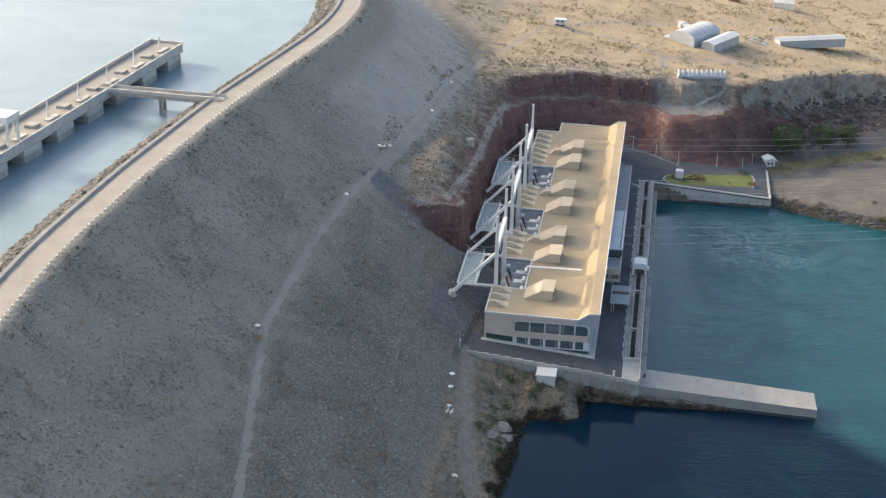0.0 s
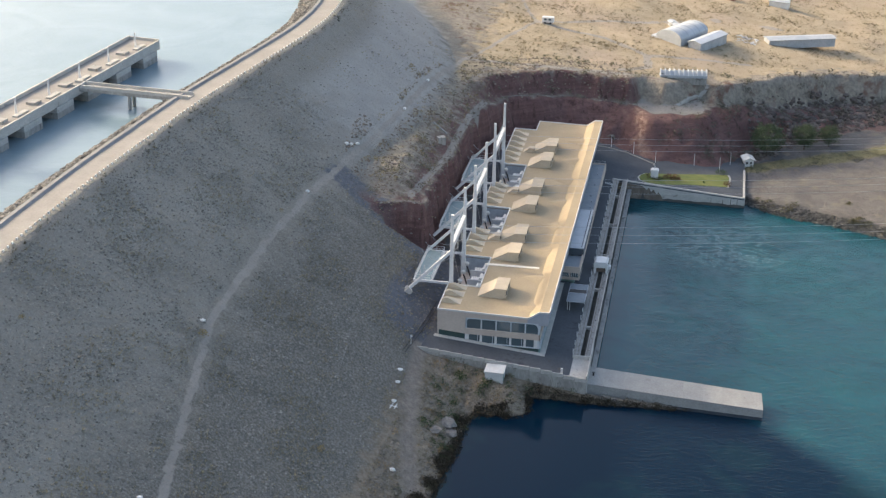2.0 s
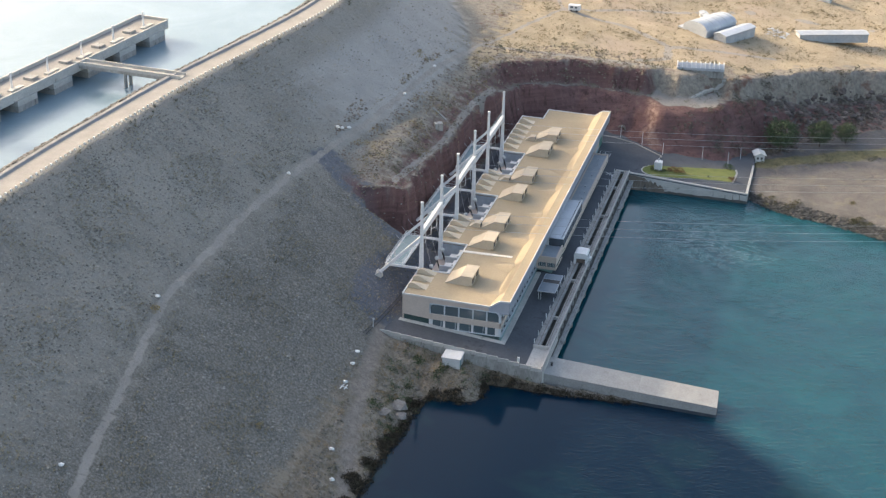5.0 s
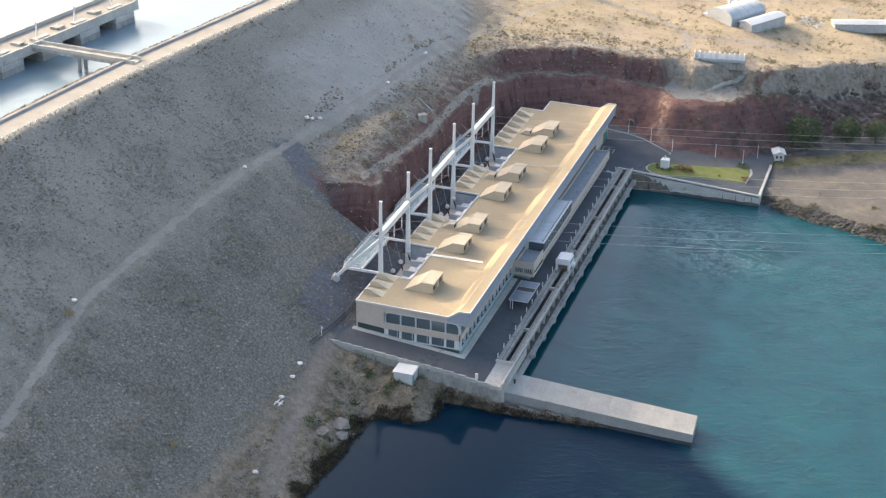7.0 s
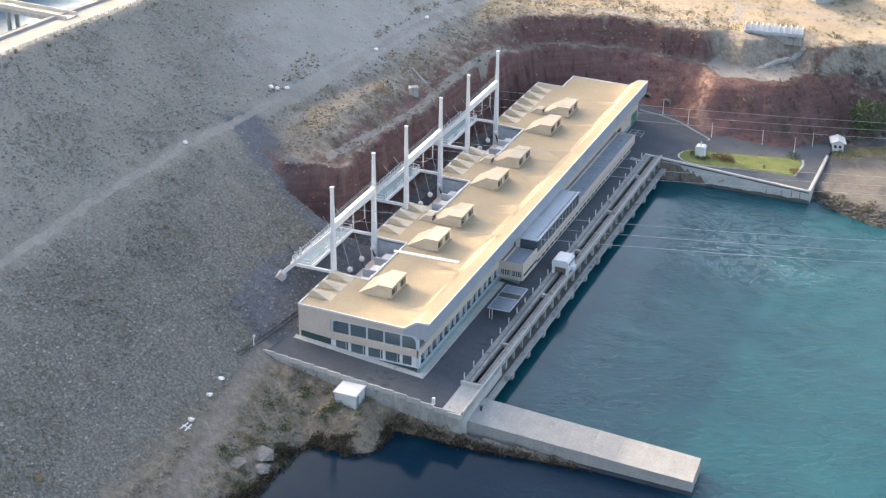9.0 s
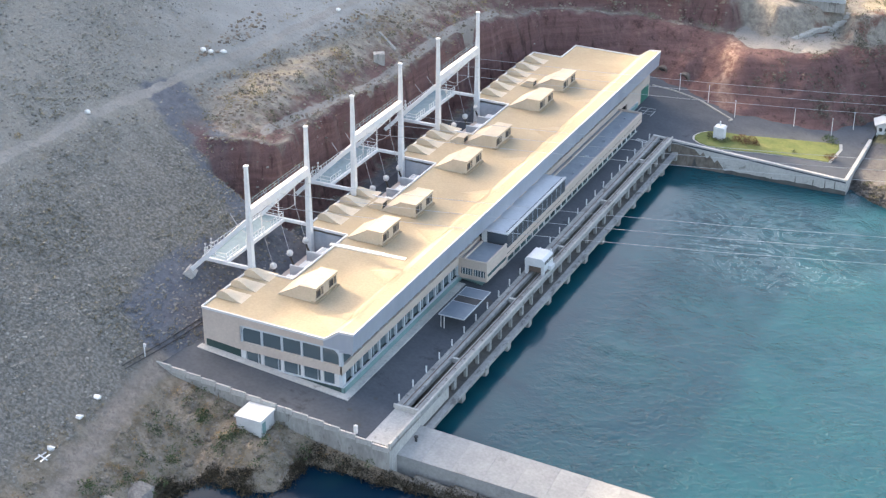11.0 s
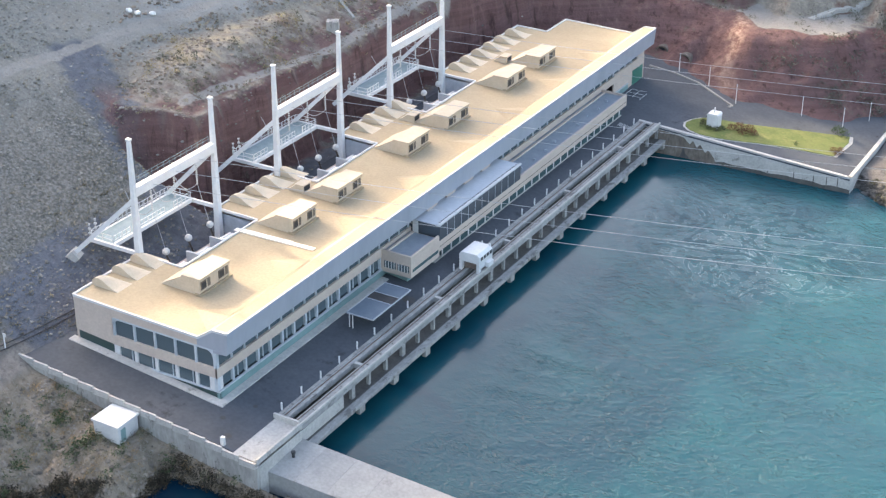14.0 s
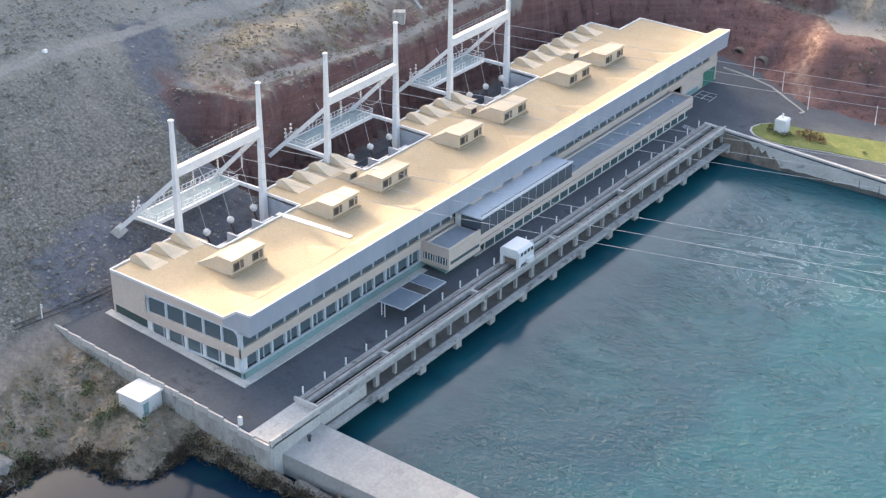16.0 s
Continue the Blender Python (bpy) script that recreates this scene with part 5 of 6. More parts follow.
# ---- line gantries over the transformer bays ----
def make_gantry(k):
    y0, y1 = 11.55 + 30.35 * k, 27.8 + 30.35 * k
    g = thing("line_gantry", "tall white steel line gantry with inclined legs and grating platform", "gantry", "line gantries")
    for y in (y0, y1):
        bm = bmesh.new()
        beam(bm, (-22.8, y, 2.4), (-22.8, y, 24.75), 1.0, 1.0, 0.5, 0.5)
        part("post", bm, WHITE_STEEL, g, soft=0.06)
        boxed("post_cap", (-23.1, -22.5, y - 0.3, y + 0.3, 24.7, 24.95), WHITE_STEEL, g)
    bm = bmesh.new()
    beam(bm, (-22.8, y0, 17.7), (-22.8, y1, 17.9), 0.8, 1.25)
    part("crossbeam", bm, WHITE_STEEL, g)
    bm = bmesh.new()
    for z in (18.9, 19.3):
        tube(bm, (-23.1, y0 + 0.5, z), (-23.1, y1 - 0.5, z + 0.2), 0.03, sides=5)
    for q in range(14):
        y = y0 + 0.6 + q * (y1 - y0 - 1.2) / 13
        tube(bm, (-23.1, y, 18.3), (-23.1, y, 19.45), 0.03, sides=5)
    part("beam_rail", bm, GALV, g)
    bm = bmesh.new()
    beam(bm, (-22.9, y0 - 0.1, 16.6), (-32.0, y0 - 2.3, 7.6), 0.55, 0.6)
    part("leg", bm, WHITE_STEEL, g)
    bm = bmesh.new()
    beam(bm, (-22.9, y1, 17.4), (-31.0, y1 - 0.6, 9.2), 0.5, 0.55)
    part("leg", bm, WHITE_STEEL, g)
    if k == 0:
        bm = bmesh.new()
        beam(bm, (-33.4, y0 - 2.9, 6.0), (-31.4, y0 - 2.1, 7.9), 1.7, 1.4)
        part("footing", bm, CONCRETE, g, "pale concrete footing")
    # platform
    bm = bmesh.new()
    for a, b in (((-31.0, y0, 9), (-22.8, y0, 9)), ((-31, y1, 9), (-22.8, y1, 9)), ((-31, y0, 9), (-31, y1, 9)), ((-27.2, y0, 9), (-27.2, y1, 9))):
        beam(bm, a, b, 0.35, 0.5)
    part("platform_frame", bm, WHITE_STEEL, g)
    boxed("grating", (-30.9, -27.3, y0 + 0.2, y1 - 0.2, 9.1, 9.2), GALV, g, "galvanised grating floor")
    for x in (-30.9, -27.2):
        for q in range(9):
            if x > -28 and q % 4 == 2:
                continue
            bm = bmesh.new()
            ya, yb = y0 + 0.3 + q * (y1 - y0 - 0.6) / 9, y0 + 0.1 + (q + 1) * (y1 - y0 - 0.6) / 9
            for z in (9.7, 10.3):
                tube(bm, (x, ya, z), (x, yb, z), 0.045, sides=5)
            for y in (ya, (ya + yb) / 2, yb):
                tube(bm, (x, y, 9.2), (x, y, 10.3), 0.045, sides=5)
            part("platform_rail", bm, WHITE_STEEL, g)
    for y in (y0 + 0.2, y1 - 0.2):
        bm = bmesh.new()
        for z in (9.7, 10.3):
            tube(bm, (-30.9, y, z), (-27.2, y, z), 0.045, sides=5)
        for x in (-30.9, -29, -27.2):
            tube(bm, (x, y, 9.2), (x, y, 10.3), 0.045, sides=5)
        part("platform_rail", bm, WHITE_STEEL, g)
    # insulator strings and hanging ball-shaped fittings with droppers
    for q in range(3):
        y = y0 + 3.2 + q * 4.6
        bm = bmesh.new()
        tube(bm, (-22.8, y, 17.2), (-22.8, y, 13.9), 0.05, sides=5)
        for z in np.arange(14.0, 16.6, 0.32):
            tube(bm, (-22.8, y, float(z)), (-22.8, y, float(z) + 0.1), 0.16, 0.12, 7)
        part("insulator_string", bm, PORCELAIN, g)
        bm = bmesh.new()
        tube(bm, (-22.8, y, 14.0), (-21.6, y + 0.4, 8.6), 0.035, sides=5)
        part("dropper", bm, CABLE, g)
        bm = bmesh.new()
        ball(bm, (-21.5, y + 0.45, 8.1), 0.52, 0.95)
        part("corona_ball", bm, PORCELAIN, g, "pale round corona fitting")
        bm = bmesh.new()
        tube(bm, (-21.5, y + 0.45, 7.6), (-20.3, y + 1.0, 3.4), 0.16, 0.2, 7)
        part("bushing", bm, BROWN_INS, g, "dark bushing")
        if q < 2:
            ax, ay, az = -28.4 - 0.9 * q, y0 - 1.5 - 0.2 * q, 11.0 - 0.9 * q
            bm = bmesh.new()
            tube(bm, (ax, ay, az), (ax, ay, az + 2.3), 0.05, sides=5)
            for r, z in ((0.2, 0.9), (0.2, 1.5), (0.15, 2.1)):
                tube(bm, (ax, ay, az + z), (ax, ay, az + z + 0.2), r, r, 8)
            part("arrester", bm, PORCELAIN, g, "pale surge arrester")
        # slack jumper
        bm = bmesh.new()
        cable(bm, [Vector((-22.8 - 8.0 * u / 8, y + 4.0 * u / 8, 14.0 - 2.5 * math.sin(u / 8 * math.pi / 1.15))) for u in range(9)], 0.045)
        part("jumper", bm, CABLE, g)
    # transformers down in the bay
    for q in range(3):
        y = y0 + 2.3 + q * 4.9
        t = thing("transformer", "grey power transformer with radiators", "transformer", "transformers")
        boxed("tank", (-20.6, -17.4, y, y + 3.0, 2.5, 5.6), STEEL_GREY, t, soft=0.08)
        boxed("fire_wall", (-20.4, -16.75, y - 0.95, y - 0.65, 2.5, 7.3), SHEET_WHITE, t, "pale fire wall")
        for i in range(5):
            boxed("radiator", (-19.8 + i * 0.45, -19.5 + i * 0.45, y + 0.3, y + 2.6, 5.6, 6.6), WHITE_STEEL, t)
        bm = bmesh.new()
        tube(bm, (-17.6, y + 0.3, 7.0), (-17.6, y + 2.7, 7.0), 0.4, sides=10)
        part("conservator", bm, WHITE_STEEL, t)


for unit in range(3):
    make_gantry(unit)


# ---- intake in the reservoir ----
def make_intake():
    t = thing("intake_tower", "long pale concrete intake with piers standing in the lake", "intake", kind="structure")
    a, b = Vector((-108.6, 71.2, 0)), Vector((-122.5, -40.0, 0))
    way = (b - a).normalized()
    side = Vector((way.y, -way.x, 0))
    if side.x > 0:
        side = -side
    n = (b - a).length

    def block(name, u0, u1, w0, w1, z0, z1, m, label="", parent=None):
        bm = bmesh.new()
        ring = [a + way * u + side * w for u, w in ((u0, w0), (u1, w0), (u1, w1), (u0, w1))]
        lo, hi = [bm.verts.new((p.x, p.y, z0)) for p in ring], [bm.verts.new((p.x, p.y, z1)) for p in ring]
        bm.faces.new(lo)
        bm.faces.new(hi)
        for k in range(4):
            bm.faces.new((lo[k], lo[(k + 1) % 4], hi[(k + 1) % 4], hi[k]))
        return part(name, bm, m, parent or t, label)

    block("deck", 0, n, 0, 8.5, 38.6, 40.3, CREST_ROAD)
    block("deck_edge", 0, n, -0.05, 0.35, 38.5, 40.75, CONCRETE)
    block("deck_edge", 0, n, 8.2, 8.6, 38.4, 41.1, CONCRETE)
    block("deck_edge", -0.1, 0.3, 0, 8.5, 38.3, 41.0, CONCRETE)
    for k in range(8):
        u = 2.5 + k * 13.6
        block("pier", u, u + 7.2, -0.5, 8.3, 30, 38.7, CONCRETE)
        block("tide_band", u - 0.03, u + 7.23, -0.53, 8.0, 30, 37.4, CONCRETE_OLD, "darker stained foot of the pier")
        block("pier", u + 7.2, u + 13.6, 4.6, 8.3, 30, 38.7, CONCRETE_OLD)
        block("gate_hatch", u + 2, u + 6.5, 1.4, 2.6, 40.3, 40.7, CONCRETE)
        block("equipment", u + 9, u + 11.5, 2.2, 4.6, 40.3, 40.9, CONCRETE_OLD)
        p = a + way * (u + 4.5) + side * 2.9
        bm = bmesh.new()
        tube(bm, (p.x, p.y, 40.3), (p.x, p.y, 44.2), 0.28, 0.2, 8)
        part("mast", bm, WHITE_STEEL, t, "white steel mast")
    # travelling gantry crane on the deck
    c = thing("gantry_crane", "white travelling gantry crane on the intake deck", "crane")
    for u in (76, 80):
        for w in (1.4, 7.2):
            p = a + way * u + side * w
            boxed("leg", (p.x - 0.25, p.x + 0.25, p.y - 0.25, p.y + 0.25, 40.3, 45.2), WHITE_STEEL, c)
    block("bridge", 75.5, 80.5, 1.0, 7.6, 45.2, 46.6, WHITE_STEEL, parent=c)
    # bridge to the crest
    g = thing("access_bridge", "slim concrete access bridge on paired columns", "bridge", kind="structure")
    bm = bmesh.new()
    p, q = Vector((-116.0, 33.6, 39.75)), Vector((-86.5, 31.2, 39.75))
    beam(bm, p, q, 3.2, 0.9)
    part("deck", bm, CONCRETE_OLD, g)
    cross = Vector((0.08, 1, 0)).normalized()
    for s in (-1.5, 1.5):
        bm = bmesh.new()
        beam(bm, p + cross * s + Vector((0, 0, 0.7)), q + cross * s + Vector((0, 0, 0.7)), 0.22, 0.75)
        part("parapet", bm, CONCRETE, g)
        bm = bmesh.new()
        tube(bm, Vector((-101.2, 32.4, 28)) + cross * s * 0.75, Vector((-101.2, 32.4, 39.4)) + cross * s * 0.75, 0.42, sides=10)
        part("column", bm, CONCRETE_OLD, g)


make_intake()


# ---- power lines from the gantries away over the river ----
def make_lines():
    for unit in range(3):
        for q in range(3):
            y = 14.75 + 30.35 * unit + 4.6 * q
            pts = [Vector((-22.8 + s, y + 0.38 * s, 17.6 - 0.1 * s + 0.0004 * s * s)) for s in range(0, 421, 20)]
            bm = bmesh.new()
            cable(bm, pts, 0.032)
            c = part("power_line", bm, CABLE)
            tagged(c, "thin aluminium power line strung across the river", "cable", "power lines")


make_lines()

# ---- loose stones, scrub, reeds ----
def rock_shape(rng):
    t = (1 + 5 ** 0.5) / 2
    v = np.array([(-1, t, 0), (1, t, 0), (-1, -t, 0), (1, -t, 0), (0, -1, t), (0, 1, t), (0, -1, -t), (0, 1, -t), (t, 0, -1), (t, 0, 1), (-t, 0, -1), (-t, 0, 1)]) / 1.9
    f = [(0, 11, 5), (0, 5, 1), (0, 1, 7), (0, 7, 10), (0, 10, 11), (1, 5, 9), (5, 11, 4), (11, 10, 2), (10, 7, 6), (7, 1, 8), (3, 9, 4), (3, 4, 2), (3, 2, 6), (3, 6, 8), (3, 8, 9), (4, 9, 5), (2, 4, 11), (6, 2, 10), (8, 6, 7), (9, 8, 1)]
    return v * rng.uniform(0.7, 1.15, (12, 1)) * (1, 0.85, 0.65), np.array(f)


def bush_shape(rng, leaves=26, tall=1.0, leaf=0.34):
    vs, fs = [], []
    for k in range(leaves):
        a, r, h = rng.uniform(0, math.tau), math.sqrt(rng.uniform(0, 1)), rng.uniform(0.05, 1)
        c = np.array((math.cos(a) * r * math.sqrt(max(0.05, 1 - h * h * 0.8)), math.sin(a) * r * math.sqrt(max(0.05, 1 - h * h * 0.8)), h * tall))
        u, w = rng.normal(0, 1, 3), rng.normal(0, 1, 3)
        u, w = u / np.linalg.norm(u) * leaf, w / np.linalg.norm(w) * leaf
        n = len(vs)
        vs += [c - u * 0.6, c + w * 0.5, c + u * 0.8]
        fs.append((n, n + 1, n + 2))
    return np.array(vs), np.array(fs)


def tuft_shape(rng, blades=9):
    vs, fs = [], []
    for k in range(blades):
        a, lean = rng.uniform(0, math.tau), rng.uniform(0.2, 0.8)
        b = np.array((math.cos(a), math.sin(a), 0))
        side = np.array((-b[1], b[0], 0)) * 0.16
        n = len(vs)
        vs += [b * 0.25 - side, b * 0.25 + side, b * (0.25 + lean) + (0, 0, rng.uniform(0.5, 1.0))]
        fs.append((n, n + 1, n + 2))
    return np.array(vs), np.array(fs)


def scatter(name, label, category, count, xr, yr, chance, shape, sizes, material, seed, sink=0.15, kinds=5, flatten=1.0):
    """Many small pieces strewn over the land, as one object."""
    rng = np.random.RandomState(seed)
    x, y = rng.uniform(*xr, count * 8), rng.uniform(*yr, count * 8)
    ok = rng.uniform(0, 1, count * 8) < chance(x, y)
    x, y = x[ok][:count], y[ok][:count]
    z = land(x, y)
    shapes = [shape(rng) for _ in range(kinds)]
    which = rng.randint(0, kinds, len(x))
    size = sizes[0] + (sizes[1] - sizes[0]) * rng.uniform(0, 1, len(x)) ** 2.2
    turn = rng.uniform(0, math.tau, len(x))
    verts, faces, base = [], [], 0
    for k, (v, f) in enumerate(shapes):
        i = np.nonzero(which == k)[0]
        if not len(i):
            continue
        c, s = np.cos(turn[i])[:, None], np.sin(turn[i])[:, None]
        p = np.stack([(c * v[:, 0] - s * v[:, 1]) * size[i][:, None] + x[i][:, None], (s * v[:, 0] + c * v[:, 1]) * size[i][:, None] + y[i][:, None],
                      (v[:, 2] * flatten - sink) * size[i][:, None] + z[i][:, None]], -1)
        verts.append(p.reshape(-1, 3))
        faces.append((f[None] + (np.arange(len(i)) * len(v))[:, None, None] + base).reshape(-1, 3))
        base += len(i) * len(v)
    me = bpy.data.meshes.new(name)
    me.from_pydata(np.concatenate(verts).tolist(), [], np.concatenate(faces).tolist())
    me.materials.append(material)
    return tagged(new(name, me), label, category, kind="stuff")


def patchy(x, y, size, seed, lo=-0.1, hi=0.4):
    return ramp(fbm(x, y, size, 4, seed), lo, hi)


def on_face(x, y):
    s = x - crest_x(y)
    d, _, _ = rim_distance(x, y)
    plain = 14.5 - 0.13 * x
    return ((s > 1.5) & (s < 62) & (d < 0.5) & (x < -25)) | ((s > 1.5) & (d >= 0.5) & (CREST_Z - s / SLOPE > plain))


def off_track(x, y):
    return (near_line(x, y, FACE_TRACK) > 1.6) & (near_line(x, y, TOE_TRACK) > 1.7)


PEBBLE = mat("face_stone", (0.155, 0.146, 0.128), (0.255, 0.24, 0.21), 1.5, 0.95, fine=0.2, fine_size=0.2, island=0.45)
DRY_TUFT = mat("ochre_tuft", (0.23, 0.195, 0.12), (0.33, 0.28, 0.17), 1.5, 0.95, island=0.35)
DARK_TUFT = mat("dark_tuft", (0.13, 0.12, 0.085), (0.18, 0.165, 0.115), 1.5, 0.95, island=0.3)
BUSH_GREY = mat("grey_green_bush", (0.10, 0.10, 0.065), (0.17, 0.16, 0.10), 1.5, 0.9, island=0.4)
BUSH_STRAW = mat("straw_bush", (0.24, 0.18, 0.085), (0.34, 0.26, 0.12), 1.5, 0.9, island=0.35)
REED = mat("dark_reed", (0.028, 0.022, 0.014), (0.05, 0.04, 0.022), 1.5, 0.85, island=0.45)
STONE_PALE = mat("pale_boulder", (0.155, 0.142, 0.13), (0.25, 0.232, 0.21), 1.2, 0.95, bump=0.05, fine=0.2, fine_size=0.3)
RIPRAP = mat("grey_riprap", (0.075, 0.073, 0.07), (0.165, 0.16, 0.152), 1.2, 0.95, bump=0.04, fine=0.2, fine_size=0.3, island=0.45)

scatter("face_stones", "grey stones strewn over the dam face", "stones", 26000, (-90, -24), (-118, 160), lambda x, y: on_face(x, y) * off_track(x, y) * (0.25 + 0.75 * patchy(x, y, 20, 21)) * (1 - 0.9 * ramp(y, 10, 75)), rock_shape, (0.12, 0.4), PEBBLE, 31, flatten=0.75)
scatter("face_scrub", "dry ochre tufts on the dam face", "scrub", 15000, (-90, -24), (-118, 150), lambda x, y: on_face(x, y) * off_track(x, y) * (0.06 + 0.94 * patchy(x, y, 26, 22)) * (1 - 0.85 * ramp(y, 10, 75)), tuft_shape, (0.25, 0.65), DRY_TUFT, 32, flatten=0.55)
scatter("face_dark_scrub", "dark low tufts on the dam face", "scrub", 1500, (-88, -24), (-118, 150), lambda x, y: on_face(x, y) * off_track(x, y) * (0.1 + 0.9 * patchy(x, y, 17, 23)) * (1 - 0.8 * ramp(y, 10, 75)), tuft_shape, (0.16, 0.42), DARK_TUFT, 33, flatten=0.6)
scatter("crest_verge", "low dark scrub below the crest edge", "scrub", 900, (-92, -70), (-118, 160), lambda x, y: (np.abs(x - crest_x(y) - 1.3) < 0.9) * (0.3 + 0.7 * patchy(x, y, 9, 24)), tuft_shape, (0.3, 0.8), DARK_TUFT, 34)
scatter("riprap", "dark grey riprap blocks along the reservoir shore", "rocks", 6500, (-112, -78), (-118, 160), lambda x, y: (x - crest_x(y) < -7.0) & (x - crest_x(y) > -15.5), rock_shape, (0.35, 1.0), RIPRAP, 35)
scatter("slope_stones", "stones and clods on the slope above the rock cut", "stones", 3800, (-56, 6), (30, 160), lambda x, y: (rim_distance(x, y)[0] > 0.3) * (rim_distance(x, y)[0] < 17) * off_track(x, y) * (0.25 + 0.75 * patchy(x, y, 10, 25)), rock_shape, (0.15, 0.5), mat("cut_stone", (0.16, 0.12, 0.095), (0.26, 0.22, 0.17), 1.5, 0.95, island=0.35), 36)
scatter("slope_bushes", "grey-green bushes on the slope above the rock cut", "bushes", 900, (-56, 40), (32, 175), lambda x, y: (rim_distance(x, y)[0] > 0.8) * (rim_distance(x, y)[0] < 19) * off_track(x, y) * (0.12 + 0.88 * patchy(x, y, 16, 26)) * (x - crest_x(y) > 33), bush_shape, (0.35, 1.35), BUSH_GREY, 37)
scatter("slope_straw", "yellow straw bushes beside the gravel track", "bushes", 380, (-52, -28), (34, 140), lambda x, y: (rim_distance(x, y)[0] > 2) * off_track(x, y) * patchy(x, y, 18, 27, 0.0, 0.35), bush_shape, (0.3, 0.9), BUSH_STRAW, 38)
scatter("plain_tufts", "dark tufts in the straw-coloured plain", "scrub", 8500, (-60, 130), (140, 330), lambda x, y: (rim_distance(x, y)[0] > 11) * (x - crest_x(y) > 36) * (0.12 + 0.88 * patchy(x, y, 30, 28)), bush_shape, (0.25, 0.85), mat("steppe_tuft", (0.13, 0.10, 0.05), (0.22, 0.175, 0.09), 3, 0.95, island=0.4), 39)
scatter("rim_bushes", "dark bushes along the edge of the plain", "bushes", 1500, (15, 130), (135, 240), lambda x, y: (rim_distance(x, y)[0] > -14) * (rim_distance(x, y)[0] < 7) * ((x > 30) | (rim_distance(x, y)[0] < -1)) * (0.2 + 0.8 * patchy(x, y, 14, 29)), bush_shape, (0.5, 1.8), mat("rim_bush", (0.08, 0.077, 0.058), (0.15, 0.135, 0.105), 2, 0.9, island=0.45), 40)
scatter("cliff_blocks", "dark blocks on the broken cliff", "rocks", 2200, (40, 130), (130, 235), lambda x, y: (rim_distance(x, y)[0] > -15) * (rim_distance(x, y)[0] < 3) * (0.3 + 0.7 * patchy(x, y, 9, 30)), rock_shape, (0.4, 1.6), mat("cliff_block", (0.09, 0.075, 0.07), (0.16, 0.13, 0.115), 2, 0.95, island=0.35), 41)


def on_bank(x, y):
    return ((x - crest_x(y)) > 63.5) * (y < -7.6) * (land(x, y) > river_z(x) - 0.3) * (near_line(x, y, TOE_TRACK) > 1.8)


scatter("bank_stones", "pale stones on the river bank", "stones", 4500, (-27, 24), (-118, -7.6), lambda x, y: on_bank(x, y) * (0.3 + 0.7 * patchy(x, y, 6, 41)), rock_shape, (0.1, 0.5), mat("bank_stone", (0.145, 0.122, 0.098), (0.24, 0.207, 0.17), 1, 0.95, island=0.3), 42)
scatter("bank_scrub", "straw and ochre scrub on the river bank", "scrub", 1300, (-27, 10), (-118, -7.6), lambda x, y: on_bank(x, y) * (land(x, y) > -7.5) * (0.2 + 0.8 * patchy(x, y, 8, 42)), bush_shape, (0.2, 0.6), mat("brown_bush", (0.17, 0.125, 0.075), (0.30, 0.225, 0.13), 1.5, 0.9, island=0.4), 43)
scatter("bank_bushes", "grey-green bushes on the river bank", "bushes", 620, (-27, 10), (-118, -7.6), lambda x, y: on_bank(x, y) * (0.15 + 0.85 * patchy(x, y, 9, 43)), bush_shape, (0.25, 0.85), BUSH_GREY, 44)
scatter("bank_ochre", "ochre and amber shrubs on the river bank", "bushes", 330, (-27, 4), (-60, -7.6), lambda x, y: on_bank(x, y) * (land(x, y) > -7) * patchy(x, y, 6, 47, 0.0, 0.4), bush_shape, (0.25, 0.75), mat("ochre_bush", (0.27, 0.17, 0.08), (0.36, 0.24, 0.12), 1.5, 0.9, island=0.35), 52)
scatter("bank_green", "dark green bushes on the river bank", "bushes", 160, (-24, 8), (-40, -7.6), lambda x, y: on_bank(x, y) * (land(x, y) > -8) * patchy(x, y, 7, 48, 0.1, 0.45), lambda r: bush_shape(r, 60, 1.0, 0.26), (0.6, 1.4), mat("green_bush", (0.045, 0.07, 0.03), (0.08, 0.11, 0.045), 1.5, 0.9, island=0.4), 53)
scatter("shore_reeds", "dark reeds and willow scrub at the water's edge", "reeds", 8000, (-24, 32), (-118, -1.5), lambda x, y: (y < -8.0 + 0.18 * np.maximum(x - 8, 0)) * (x > -19) * (land(x, y) > river_z(x) - 0.7) * (land(x, y) < np.where(x > -2, -3.3, -4.9) - 0.1 * np.maximum(x - 8, 0) + 1.6 * fbm(x, y, 10, 3, 44)), lambda r: bush_shape(r, 34, 1.0, 0.30), (0.5, 1.35), REED, 45)
scatter("quay_riprap", "grey riprap on the east shore", "rocks", 5200, (40, 110), (80, 128), lambda x, y: (land(x, y) < -7.2) * (land(x, y) > -10.4), rock_shape, (0.3, 0.75), mat("dark_riprap", (0.045, 0.043, 0.04), (0.105, 0.10, 0.092), 1.2, 0.95, island=0.45), 46)
scatter("east_scrub", "dry scrub on the east bank", "scrub", 900, (38, 110), (118, 165), lambda x, y: (land(x, y) > -9) * (np.abs(y - 0.58 * (x - 38) - 137) < 5) * (0.15 + 0.85 * patchy(x, y, 12, 46)), bush_shape, (0.25, 0.8), BUSH_GREY, 47)


